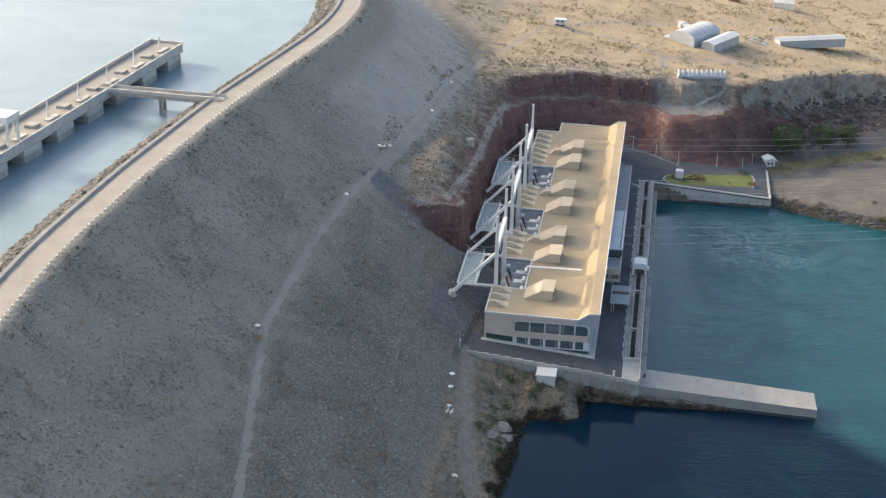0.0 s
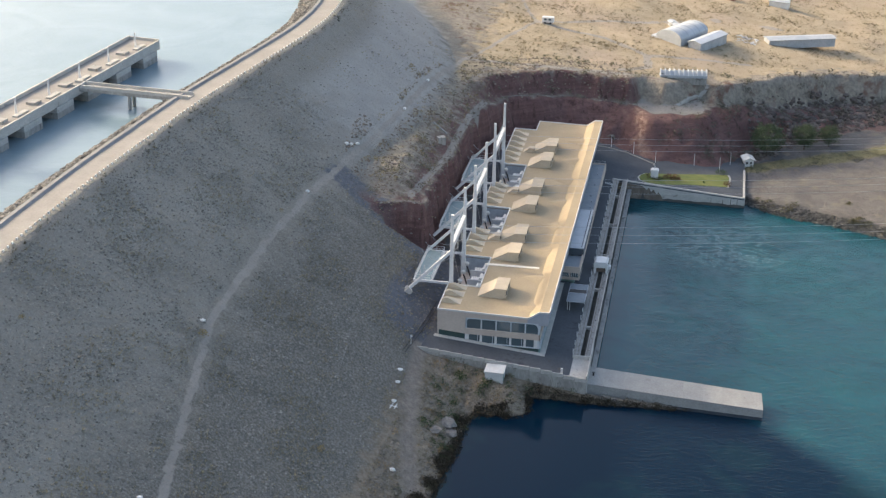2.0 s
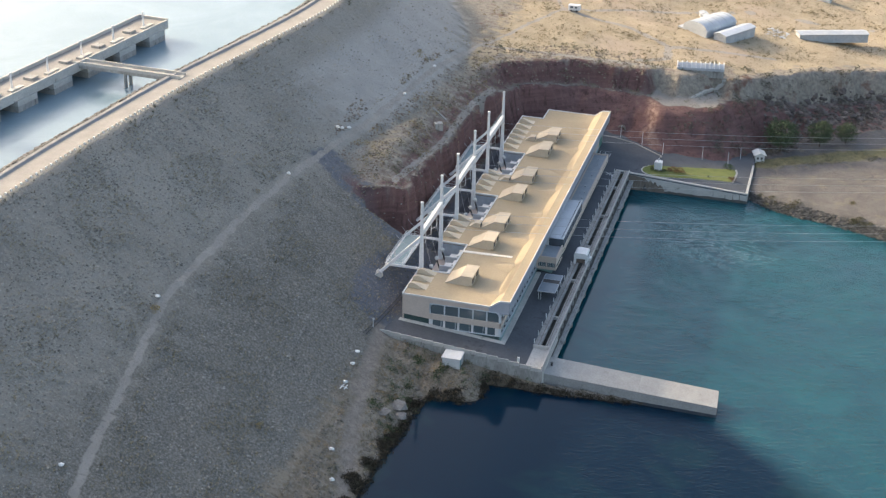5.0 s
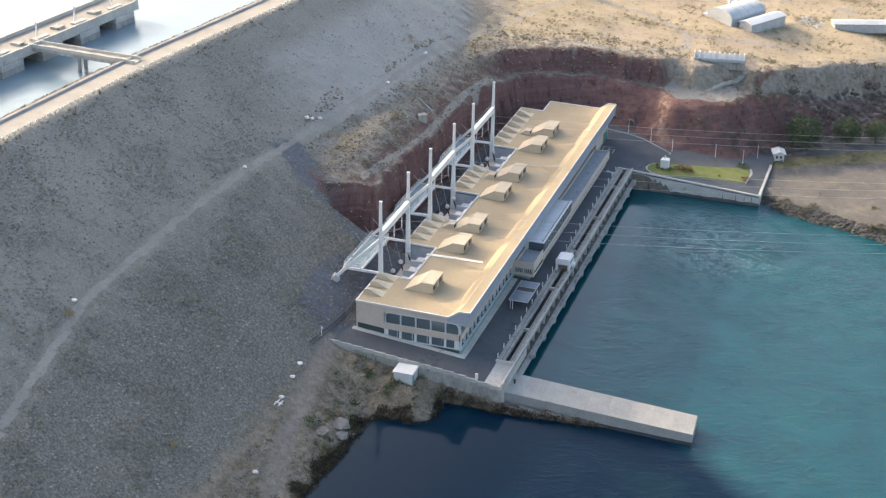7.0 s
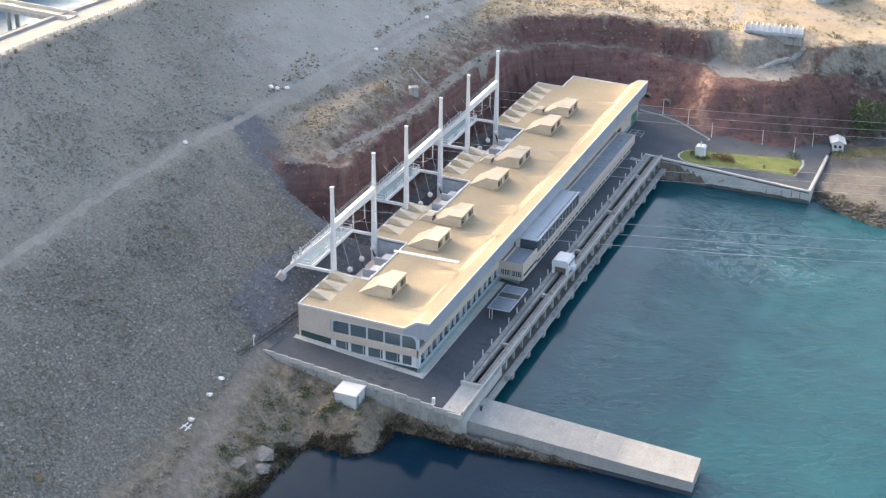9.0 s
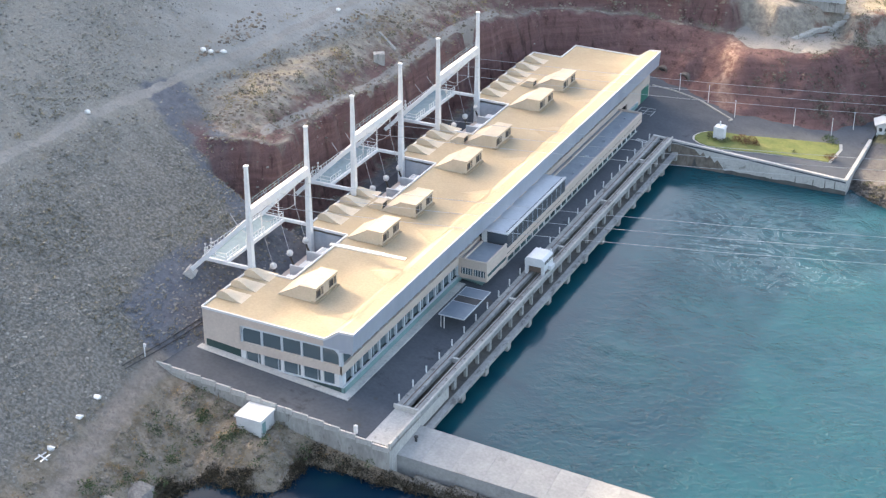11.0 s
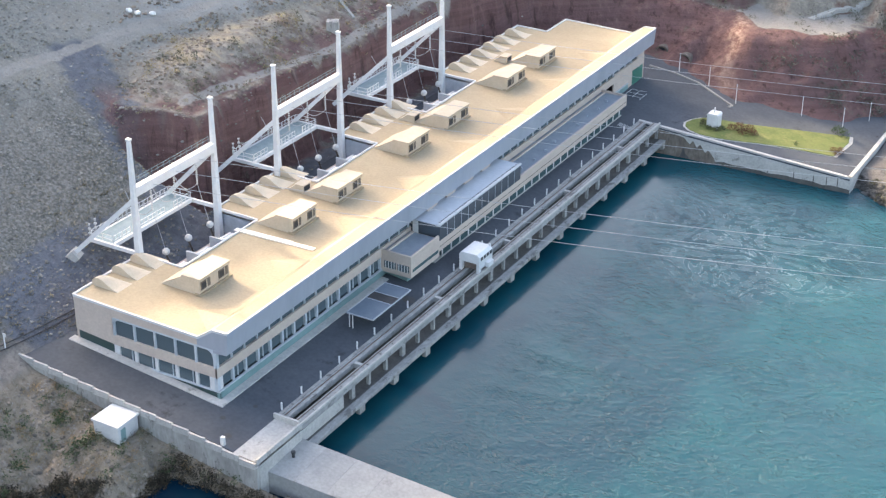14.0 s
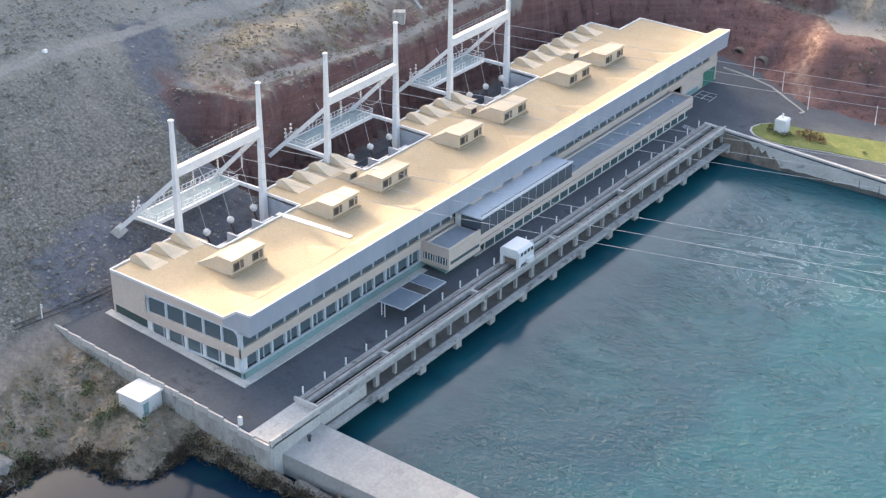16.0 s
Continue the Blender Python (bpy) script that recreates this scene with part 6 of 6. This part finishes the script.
scatter("shore_bushes", "dark green and ochre bushes over the east shore rocks", "bushes", 170, (42, 100), (84, 124), lambda x, y: (land(x, y) < -6.8) * (land(x, y) > -9.0) * patchy(x, y, 9, 51, 0.0, 0.3), lambda r: bush_shape(r, 60, 0.8, 0.26), (0.7, 1.7), mat("shore_bush", (0.05, 0.055, 0.025), (0.12, 0.10, 0.04), 2, 0.9, island=0.45), 54)


# ---- marker stones along the tracks ----
def make_markers():
    rng = np.random.RandomState(4)
    spots = [(-52.4, -95.7), (-59.9, -42.6), (-57.0, 21.1), (-54.2, 50.5), (-53.2, 52.8), (-55.0, 49.6), (-47.8, 82.3), (-46.4, 105.8), (-22.6, -49.6), (-26.6, -29.6), (-27.2, -23.0), (-27.6, -18.6), (-20.0, -57)]
    for x, y in spots:
        v, f = rock_shape(rng)
        me = bpy.data.meshes.new("marker_stone")
        z = float(land(x, y))
        me.from_pydata((v * 0.62 + (0, 0, 0.2)).tolist(), [], f.tolist())
        me.materials.append(STONE_WHITE)
        ob = new("marker_stone", me)
        ob.location = (x, y, z)
        tagged(ob, "whitewashed marker stone beside the gravel track", "stone", "marker stones")


make_markers()


# ---- huts, lawn, east yard ----
def gabled(name, label, w, l, h, rise, wall, roof, at, turn, category="building", over=0.3):
    t = thing(name, label, category, at=at)
    t.rotation_euler = (0, 0, radians(turn))
    boxed("wall", (-w / 2, w / 2, -l / 2, l / 2, -1.2, h), wall, t)
    bm = bmesh.new()
    prism(bm, [(-w / 2 - over, h - 0.02), (0, h + rise), (w / 2 + over, h - 0.02), (w / 2 + over, h + 0.14), (0, h + rise + 0.16), (-w / 2 - over, h + 0.14)], "y", -l / 2 - over, l / 2 + over)
    part("roof", bm, roof, t)
    bm = bmesh.new()
    prism(bm, [(-w / 2, h - 0.05), (w / 2, h - 0.05), (0, h + rise)], "y", -l / 2 + 0.02, l / 2 - 0.02)
    part("gable", bm, wall, t)
    return t


def make_hut():
    h = thing("pump_hut", "small white concrete hut below the yard wall", "hut")
    boxed("body", (-11.6, -7.9, -11.1, -7.7, -3.8, 0.35), WHITE_TRIM, h)
    boxed("roof", (-11.8, -7.7, -11.3, -7.5, 0.35, 0.65), WHITE_TRIM, h, soft=0.04)
    boxed("door", (-7.92, -7.85, -10.7, -9.9, -1.7, 0.0), TEAL, h, "grey-green door")
    v = thing("visitor_hut", "white booth with a cap on the lawn", "booth")
    z = float(deck_z(15.6))
    boxed("body", (14.6, 16.6, 114.6, 116.4, z, z + 2.2), WHITE_STEEL, v)
    bm = bmesh.new()
    prism(bm, [(14.5, z + 2.2), (16.7, z + 2.2), (16.4, z + 2.5), (14.8, z + 2.5)], "y", 114.5, 116.5)
    part("cap", bm, WHITE_STEEL, v)
    boxed("finial", (15.5, 15.7, 115.4, 115.6, z + 2.5, z + 3.4), WHITE_STEEL, v)
    lawn = thing("lawn", "kerbed visitor lawn with clipped shrubs", "lawn", kind="structure")
    ring = [(x + 0.045 * (x - 12) - 0.3, y + 1.4 + 0.045 * (x - 12)) for x, y in ((11.5, 111.4), (11.9, 113.4), (13.0, 115.4), (15, 116.9), (19, 118.3), (27, 123.0), (35.3, 127.6), (35.9, 125), (35.4, 117.6), (30, 115.6), (24.0, 112.9), (20.6, 110.8), (17.6, 109.3), (15.0, 108.7), (13.0, 109.0), (11.9, 110.0))]
    for name, grow, up, m in (("kerb", 1.0, 0.06, CONCRETE), ("turf", 0.965, 0.14, LAWN)):
        cx, cy = sum(p[0] for p in ring) / len(ring), sum(p[1] for p in ring) / len(ring)
        bm = bmesh.new()
        top = [bm.verts.new((cx + (x - cx) * grow, cy + (y - cy) * grow, float(deck_z(cx + (x - cx) * grow)) + up)) for x, y in ring]
        face = bm.faces.new(top)
        ext = bmesh.ops.extrude_face_region(bm, geom=[face])
        for e in ext["geom"]:
            if isinstance(e, bmesh.types.BMVert):
                e.co.z -= 0.5
        part(name, bm, m, lawn)
    rng = np.random.RandomState(9)

    def shrub(x, y, r, m, label):
        v, f = bush_shape(rng, 160, 1.0, 0.24)
        me = bpy.data.meshes.new("shrub")
        me.from_pydata((v * r).tolist(), [], f.tolist())
        me.materials.append(m)
        ob = new("shrub", me)
        ob.location = (x, y, float(deck_z(x)) + 0.08)
        tagged(ob, label, "shrub")

    for x, y, r in ((14.2, 113.7, 0.75), (15.5, 113.5, 0.7), (16.7, 113.8, 0.8), (17.3, 115.0, 0.7), (13.8, 115.2, 0.7)):
        shrub(x, y, r, LEAF_DARK, "dark clipped shrub round the booth on the lawn")
    for x, y, r in ((18.6, 116.3, 1.0), (19.6, 117.3, 1.25), (20.6, 116.4, 1.1), (21.4, 117.8, 1.25), (22.2, 117.2, 0.9)):
        shrub(x, y, r, LEAF_RUST, "dark russet shrub in a clump on the lawn")
    for x, y, r in ((33.2, 129.6, 1.2), (34.4, 129.2, 1.3)):
        shrub(x, y, r, LEAF_GREEN, "green bush at the end of the lawn")
    for x, y, r in ((36.0, 122.2, 0.9), (35.0, 121.6, 0.8), (35.9, 120.9, 0.7)):
        shrub(x, y, r, LEAF_RUST, "rust-coloured shrub at the end of the lawn")
    shrub(29.2, 119.2, 0.55, LEAF_GREEN, "small round shrub on the lawn")
    # kerb and lamp posts along the foot of the cliff
    bm = bmesh.new()
    for (ax, ay), (bx, by) in zip([(-3.0, 130.6), (1.6, 130.8), (6.8, 130.2), (15.2, 125.6)], [(1.6, 130.8), (6.8, 130.2), (15.2, 125.6), (14.8, 124.6)]):
        beam(bm, (ax, ay, float(deck_z(ax)) + 0.1), (bx, by, float(deck_z(bx)) + 0.08), 0.35, 0.2)
    tagged(part("kerb_cliff", bm, CONCRETE_OLD), "pale kerb at the foot of the cliff", "kerb", kind="structure")
    for x, y in ((2.3, 132.0), (8.8, 130.4), (15.2, 127.2), (26.0, 131.6), (33.2, 132.8), (36.2, 138.9)):
        z = max(float(deck_z(x)), float(land(x, y)))
        p = thing("lamp_post", "slim pale lamp post by the cliff", "lamp post", "yard lamp posts", at=(x, y, z))
        bm = bmesh.new()
        tube(bm, (0, 0, -0.2), (0, 0, 3.4), 0.075, 0.05, 7)
        part("pole", bm, WHITE_STEEL, p)
        boxed("lamp_head", (-0.1, 0.1, -0.1, 0.1, 3.4, 3.55), STEEL_GREY, p)
    # painted marks on the yard
    bm = bmesh.new()
    for k in range(12):
        x = 3.0 + k * 0.26
        z = float(deck_z(x)) + 0.012
        vs = [bm.verts.new(p) for p in ((x, 103, z), (x + 0.13, 103, z), (x + 0.13, 104.4, z), (x, 104.4, z))]
        bm.faces.new(vs)
    tagged(part("road_marking", bm, WHITE_LINE), "worn white hatched road marking", "marking", kind="structure")
    bm = bmesh.new()
    for (x0, x1, y0, y1) in ((-1.2, 1.8, 115.3, 115.45), (-1.2, 1.8, 118.4, 118.55), (-1.2, -1.05, 115.3, 118.5), (0.2, 0.35, 115.3, 118.5), (1.65, 1.8, 115.3, 118.5), (-1.2, 1.8, 116.8, 116.95)):
        vs = [bm.verts.new((x, y, max(float(deck_z(x0)), float(deck_z(x1)), 0.0 if x0 < 0 < x1 else -9) + 0.014)) for x, y in ((x0, y0), (x1, y0), (x1, y1), (x0, y1))]
        bm.faces.new(vs)
    tagged(part("bay_marking", bm, WHITE_LINE), "white painted parking bay lines", "marking", kind="structure")
    # drain covers and oil stains on the yard
    for x, y, r in ((0.6, -2.6, 0.35), (3.0, -4.9, 0.5), (2.2, 1.6, 0.3), (4.1, 33.5, 0.9)):
        bm = bmesh.new()
        bmesh.ops.create_circle(bm, cap_ends=True, segments=10, radius=r)
        ob = part("drain_cover", bm, LOUVRE, at=Matrix.Translation((x, y, float(deck_z(x)) + 0.03)) @ Matrix.Rotation(0.148, 4, "Y"))
        tagged(ob, "dark round cover in the asphalt", "cover", kind="structure")


make_hut()


def make_tunnels():
    for x, z in ((-3.2, -0.1), (1.7, -0.5)):
        y = next(v for v in np.arange(126, 148, 0.1) if float(land(x, v)) > z + 0.8)
        t = thing("tunnel_portal", "arched concrete tunnel portal in the red cliff", "portal", "tunnel portals")
        bm = bmesh.new()
        n = 10
        outer = [(x + 1.3 * math.cos(math.pi * k / n), z + 1.2 + 1.25 * math.sin(math.pi * k / n)) for k in range(n + 1)]
        inner = [(x + 1.0 * math.cos(math.pi * k / n), z + 1.2 + 0.95 * math.sin(math.pi * k / n)) for k in range(n + 1)]
        outer = [(x + 1.3, z - 0.5)] + outer + [(x - 1.3, z - 0.5)]
        inner = [(x + 1.0, z - 0.5)] + inner + [(x - 1.0, z - 0.5)]
        for ya in (y - 0.2,):
            for k in range(len(outer) - 1):
                prism(bm, [outer[k], outer[k + 1], inner[k + 1], inner[k]], "y", ya + 0.9, ya + 7)
        part("arch", bm, STAIN_BROWN, t)
        # near-black sheet across the mouth paints the shade inside the tunnel
        bm = bmesh.new()
        prism(bm, inner, "y", y + 1.0, y + 1.3)
        part("dark_mouth", bm, SHADE_BLACK, t)


make_tunnels()


def make_plain_buildings():
    # barrel-roofed hall with a side shed
    z = float(land(18, 200)) - 0.2
    t = thing("barrel_hall", "white barrel-roofed hall on the dry plain", "hall", at=(18.3, 205.5, z))
    t.rotation_euler = (0, 0, radians(-30))
    boxed("wall", (-4.6, 4.6, -8, 8, -1, 2.4), SHEET_WHITE, t)
    n, bm = 14, bmesh.new()
    arc = [(4.7 * math.cos(math.pi * k / n), 2.3 + 2.5 * math.sin(math.pi * k / n)) for k in range(n + 1)]
    prism(bm, arc, "y", -8.1, 8.1)
    part("barrel_roof", bm, SHEET_WHITE, t)
    boxed("side_room", (-6.8, -4.6, -8, 2, -1, 1.9), SHEET_WHITE, t)
    for k in range(5):
        bm = bmesh.new()
        arc2 = [(4.76 * math.cos(math.pi * q / n), 2.3 + 2.56 * math.sin(math.pi * q / n)) for q in range(n + 1)]
        prism(bm, arc2, "y", -7 + k * 3.4, -6.85 + k * 3.4)
        part("rib", bm, SHEET_GREY, t)
    s = gabled("side_shed", "grey sheet-metal shed beside the hall", 4.6, 16, 2.6, 0.7, SHEET_GREY, ROOF_LIGHT, (26.6, 202.6, float(land(26, 202)) - 0.1), -30, "shed")
    for k in range(3):
        boxed("shed_door", (2.29, 2.34, -5.5 + k * 4.4, -3.4 + k * 4.4, -0.2, 2.0), SHEET_WHITE, s)
    g = gabled("long_shed", "long low shed with a sheet roof on a brick base", 5.0, 23, 1.5, 0.4, SHEET_GREY, SHEET_GREY, (56.6, 225.5, float(land(56, 225)) + 1.5), -70, "shed")
    for k in range(8):
        boxed("window", (-2.53, -2.48, -8.6 + k * 2.4, -7.4 + k * 2.4, 0.9, 1.7), LOUVRE, g)
    gabled("far_house", "white cottage far out on the plain", 4.0, 7, 2.2, 0.8, WHITE_TRIM, SHEET_WHITE, (51, 278, float(land(51, 278))), 80, "house")
    gabled("far_shed", "small pale shed far out on the plain", 2.6, 4, 1.8, 0.5, BRICK_RED, SHEET_WHITE, (33, 276, float(land(33, 276))), 80, "shed")
    for x, y in ((14.5, 222.0), (16.0, 219.0)):
        gabled("equipment_shelter", "small grey equipment shelter", 2.2, 2.8, 1.5, 0.4, SHEET_GREY, SHEET_GREY, (x, y, float(land(x, y))), 20, "shelter")
    c = thing("site_caravan", "white site caravan parked on the plain", "caravan", at=(-24.1, 193.5, float(land(-24.1, 193.5))))
    boxed("body", (-1.9, 1.9, -1.0, 1.0, 0.4, 2.2), WHITE_STEEL, c, soft=0.15)
    for x in (-0.9, 0.9):
        for y in (-0.95, 0.95):
            bm = bmesh.new()
            tube(bm, (x, y - 0.1, 0.32), (x, y + 0.1, 0.32), 0.34, sides=12)
            part("wheel", bm, LOUVRE, c)
    for x in (-1.2, 0.2):
        boxed("window", (x, x + 0.9, -1.02, -0.97, 1.2, 1.8), GLASS, c)
    # white finned cooler bank above the cliff
    b = thing("cooler_bank", "row of white finned cooler units above the cliff", "cooler bank", at=(20.5, 161.5, max(float(land(14, 159)), float(land(20.5, 161.5)), float(land(27, 163))) + 0.1))
    b.rotation_euler = (0, 0, radians(8))
    boxed("base", (-7.0, 7.0, -1.2, 1.2, -0.2, 0.5), SHEET_WHITE, b)
    boxed("footing", (-6.9, 6.9, -0.9, 1.1, -2.4, -0.2), CONCRETE_OLD, b)
    for k in range(11):
        x = -6.8 + k * 1.36
        bm = bmesh.new()
        prism(bm, [(-1.15, 0.5), (1.15, 0.5), (1.15, 1.9), (-0.3, 1.9)], "x", x - 0.1, x + 0.16)
        part("fin", bm, WHITE_STEEL, b)
        if k < 10:
            boxed("louvre", (x + 0.2, x + 1.2, -1.22, -1.18, -0.3, 0.2), SHEET_GREY, b)
            bm = bmesh.new()
            prism(bm, [(-1.0, 0.45), (1.0, 0.45), (1.0, 1.5)], "x", x + 0.16, x + 1.26)
            part("slope_panel", bm, SHEET_WHITE, b)
    # stairs down from the coolers to the ledge
    st = thing("cliff_stair", "narrow concrete stair down to the rock ledge", "stair", kind="structure")
    for k in range(26):
        u = k / 25
        x, y = 28.0 - 8.2 * u, 164.3 - 11.7 * u
        zz = float(land(28, 164.3)) * (1 - u) + float(land(19.8, 152.6)) * u + 0.15
        boxed("step", (x - 0.6, x + 0.6, y - 0.35, y + 0.35, min(zz, float(land(x, y))) - 0.4, min(max(zz, float(land(x, y)) + 0.1), float(land(x, y)) + 0.45)), CONCRETE, st)
    h = gabled("gate_house", "small white gate house with a hipped roof", 2.6, 3.2, 2.0, 0.7, WHITE_TRIM, WHITE_TRIM, (41.2, 143.4, float(land(41.2, 143.4)) - 0.1), 15, "house", 0.5)
    for k in range(2):
        boxed("window", (-0.9 + k * 1.1, -0.3 + k * 1.1, -1.64, -1.58, 0.8, 1.5), LOUVRE, h)
    # scrap heap by the sheds
    scatter("scrap_heap", "pale heap of scrap beside the sheds", "scrap", 60, (36, 43), (214, 224), lambda x, y: x * 0 + 1, rock_shape, (0.3, 0.8), SHEET_WHITE, 61)


make_plain_buildings()


def make_tree(x, y, r, seed):
    rng = np.random.RandomState(seed)
    z = float(land(x, y))
    t = thing("tree", "round dark green tree at the foot of the cliff", "tree", "cliff trees", at=(x, y, z))
    bm = bmesh.new()
    tube(bm, (0, 0, -0.3), (0.1, 0, r * 0.9), 0.22, 0.12, 7)
    for k in range(6):
        a = rng.uniform(0, math.tau)
        tube(bm, (0.1, 0, r * rng.uniform(0.35, 0.9)), (math.cos(a) * r * 0.7, math.sin(a) * r * 0.7, r * rng.uniform(0.9, 1.5)), 0.09, 0.03, 5)
    part("trunk", bm, BARK, t)
    vs, fs, n = [], [], 0
    for k in range(260):
        d = rng.normal(0, 1, 3)
        d = d / np.linalg.norm(d) * r * rng.uniform(0.55, 1.0)
        c = np.array((d[0], d[1], max(0.25, r * 1.05 + d[2] * 0.85)))
        v, f = bush_shape(rng, 16, 1.0, 0.42)
        vs.append(v * r * rng.uniform(0.16, 0.3) + c)
        fs.append(f + n)
        n += len(v)
    me = bpy.data.meshes.new("crown")
    me.from_pydata(np.concatenate(vs).tolist(), [], np.concatenate(fs).tolist())
    me.materials.append(mat("tree_leaves", (0.04, 0.066, 0.03), (0.07, 0.10, 0.045), 1.5, 0.7, island=0.4))
    ob = new("crown", me)
    ob.parent = t


for tx, ty, tr, ts in ((46.6, 151.8, 4.9, 1), (57.6, 159.0, 3.8, 2), (65.0, 163.5, 3.2, 3)):
    make_tree(tx, ty, tr, ts)


# ---- small things by the yard ----
def make_small():
    p = thing("pipe_run", "pair of dark pipes beside the yard edge", "pipe")
    for off in (0.0, 0.55):
        bm = bmesh.new()
        pts = [(-28.0 - off, -12), (-26.9 - off, -4), (-26.0 - off, 5), (-25.4 - off, 12)]
        for a, b in zip(pts, pts[1:]):
            tube(bm, (*a, float(land(*a)) + 0.2), (*b, float(land(*b)) + 0.2), 0.08, sides=7)
        part("pipe", bm, LOUVRE, p)
    for x, y in ((-27.6, -8.2),):
        s = thing("sign_post", "short white post with a plate", "post", at=(x, y, float(land(x, y))))
        boxed("pole", (-0.06, 0.06, -0.06, 0.06, -0.2, 2.2), WHITE_STEEL, s)
        boxed("plate", (-0.1, 0.3, -0.05, 0.05, 1.8, 2.25), WHITE_STEEL, s)
    b = thing("bollard", "short dark mooring bollard on the jetty", "bollard", at=(9.8, -1.6, -3.05))
    bm = bmesh.new()
    tube(bm, (0, 0, -0.2), (0, 0, 0.7), 0.2, 0.17, 9)
    part("stem", bm, LOUVRE, b)
    bm = bmesh.new()
    tube(bm, (0, 0, 0.7), (0, 0, 0.85), 0.28, 0.28, 9)
    part("head", bm, LOUVRE, b)
    w = thing("warning_box", "small white cabinet on the yard parapet", "cabinet", at=(3.6, -6.5, float(deck_z(3.6))))
    boxed("body", (-0.22, 0.22, -0.2, 0.2, 0, 1.1), WHITE_STEEL, w)
    # pale slab of rock on the bank
    rng = np.random.RandomState(12)
    for x, y, r in ((-17.0, -26.0, 2.5), (-15.8, -28.3, 2.0), (-18.5, -30.5, 1.8)):
        v, f = rock_shape(rng)
        me = bpy.data.meshes.new("boulder")
        me.from_pydata((v * (r, r, r * 0.55)).tolist(), [], f.tolist())
        me.materials.append(STONE_PALE)
        ob = new("boulder", me)
        ob.location = (x, y, float(land(x, y)) + 0.1)
        tagged(ob, "pale broken boulder on the river bank", "boulder", "bank boulders")


make_small()

# ---- odd things on the slopes ----
def make_odd_things():
    rng = np.random.RandomState(77)
    for x, y, r in FACE_BUSHES:
        v, f = bush_shape(rng, 120, 0.9, 0.26)
        me = bpy.data.meshes.new("ochre_bush")
        me.from_pydata((v * r).tolist(), [], f.tolist())
        me.materials.append(BUSH_STRAW)
        ob = new("ochre_bush", me)
        ob.location = (x, y, float(land(x, y)) - 0.1)
        tagged(ob, "lone ochre bush on the gravel dam face", "bush", "lone face bushes")
    x, y = FRAME_AT
    z = float(land(x, y))
    t = thing("broken_frame", "broken white steel frame lying on the slope", "frame", at=(x, y, z + 0.15))
    for p, q in (((-1.1, 0.3, 0.1), (1.2, -0.2, 0.0)), ((-0.2, -0.8, 0.0), (0.1, 1.0, 0.1)), ((0.7, -0.9, 0.0), (0.9, 0.7, 0.2))):
        bm = bmesh.new()
        beam(bm, p, q, 0.16, 0.12)
        part("bar", bm, WHITE_STEEL, t)
    x, y = BLOCK_AT
    t = thing("concrete_block", "weathered concrete anchor block above the rock cut", "block", at=(x, y, float(land(x, y))))
    t.rotation_euler = (0, 0, 0.5)
    boxed("body", (-1.0, 1.0, -0.9, 0.9, -0.6, 1.5), CONCRETE_OLD, t, soft=0.05)
    (xa, ya), (xb, yb) = BEAM_AT
    t = thing("fallen_beam", "long concrete beam lying down the slope", "beam")
    bm = bmesh.new()
    beam(bm, (xa, ya, float(land(xa, ya)) + 0.2), (xb, yb, float(land(xb, yb)) + 0.2), 0.5, 0.4)
    part("body", bm, CONCRETE_OLD, t)


FACE_BUSHES = [(-59.3, 7.8, 0.7), (-34.3, -56.4, 0.95), (-58.7, -46.3, 1.2), (-80.8, -72.2, 0.7)]
FRAME_AT, BLOCK_AT, BEAM_AT = (-26.6, -31.6), (-37.5, 78.4), ((-40.9, 84.9), (-37.0, 83.9))
make_odd_things()
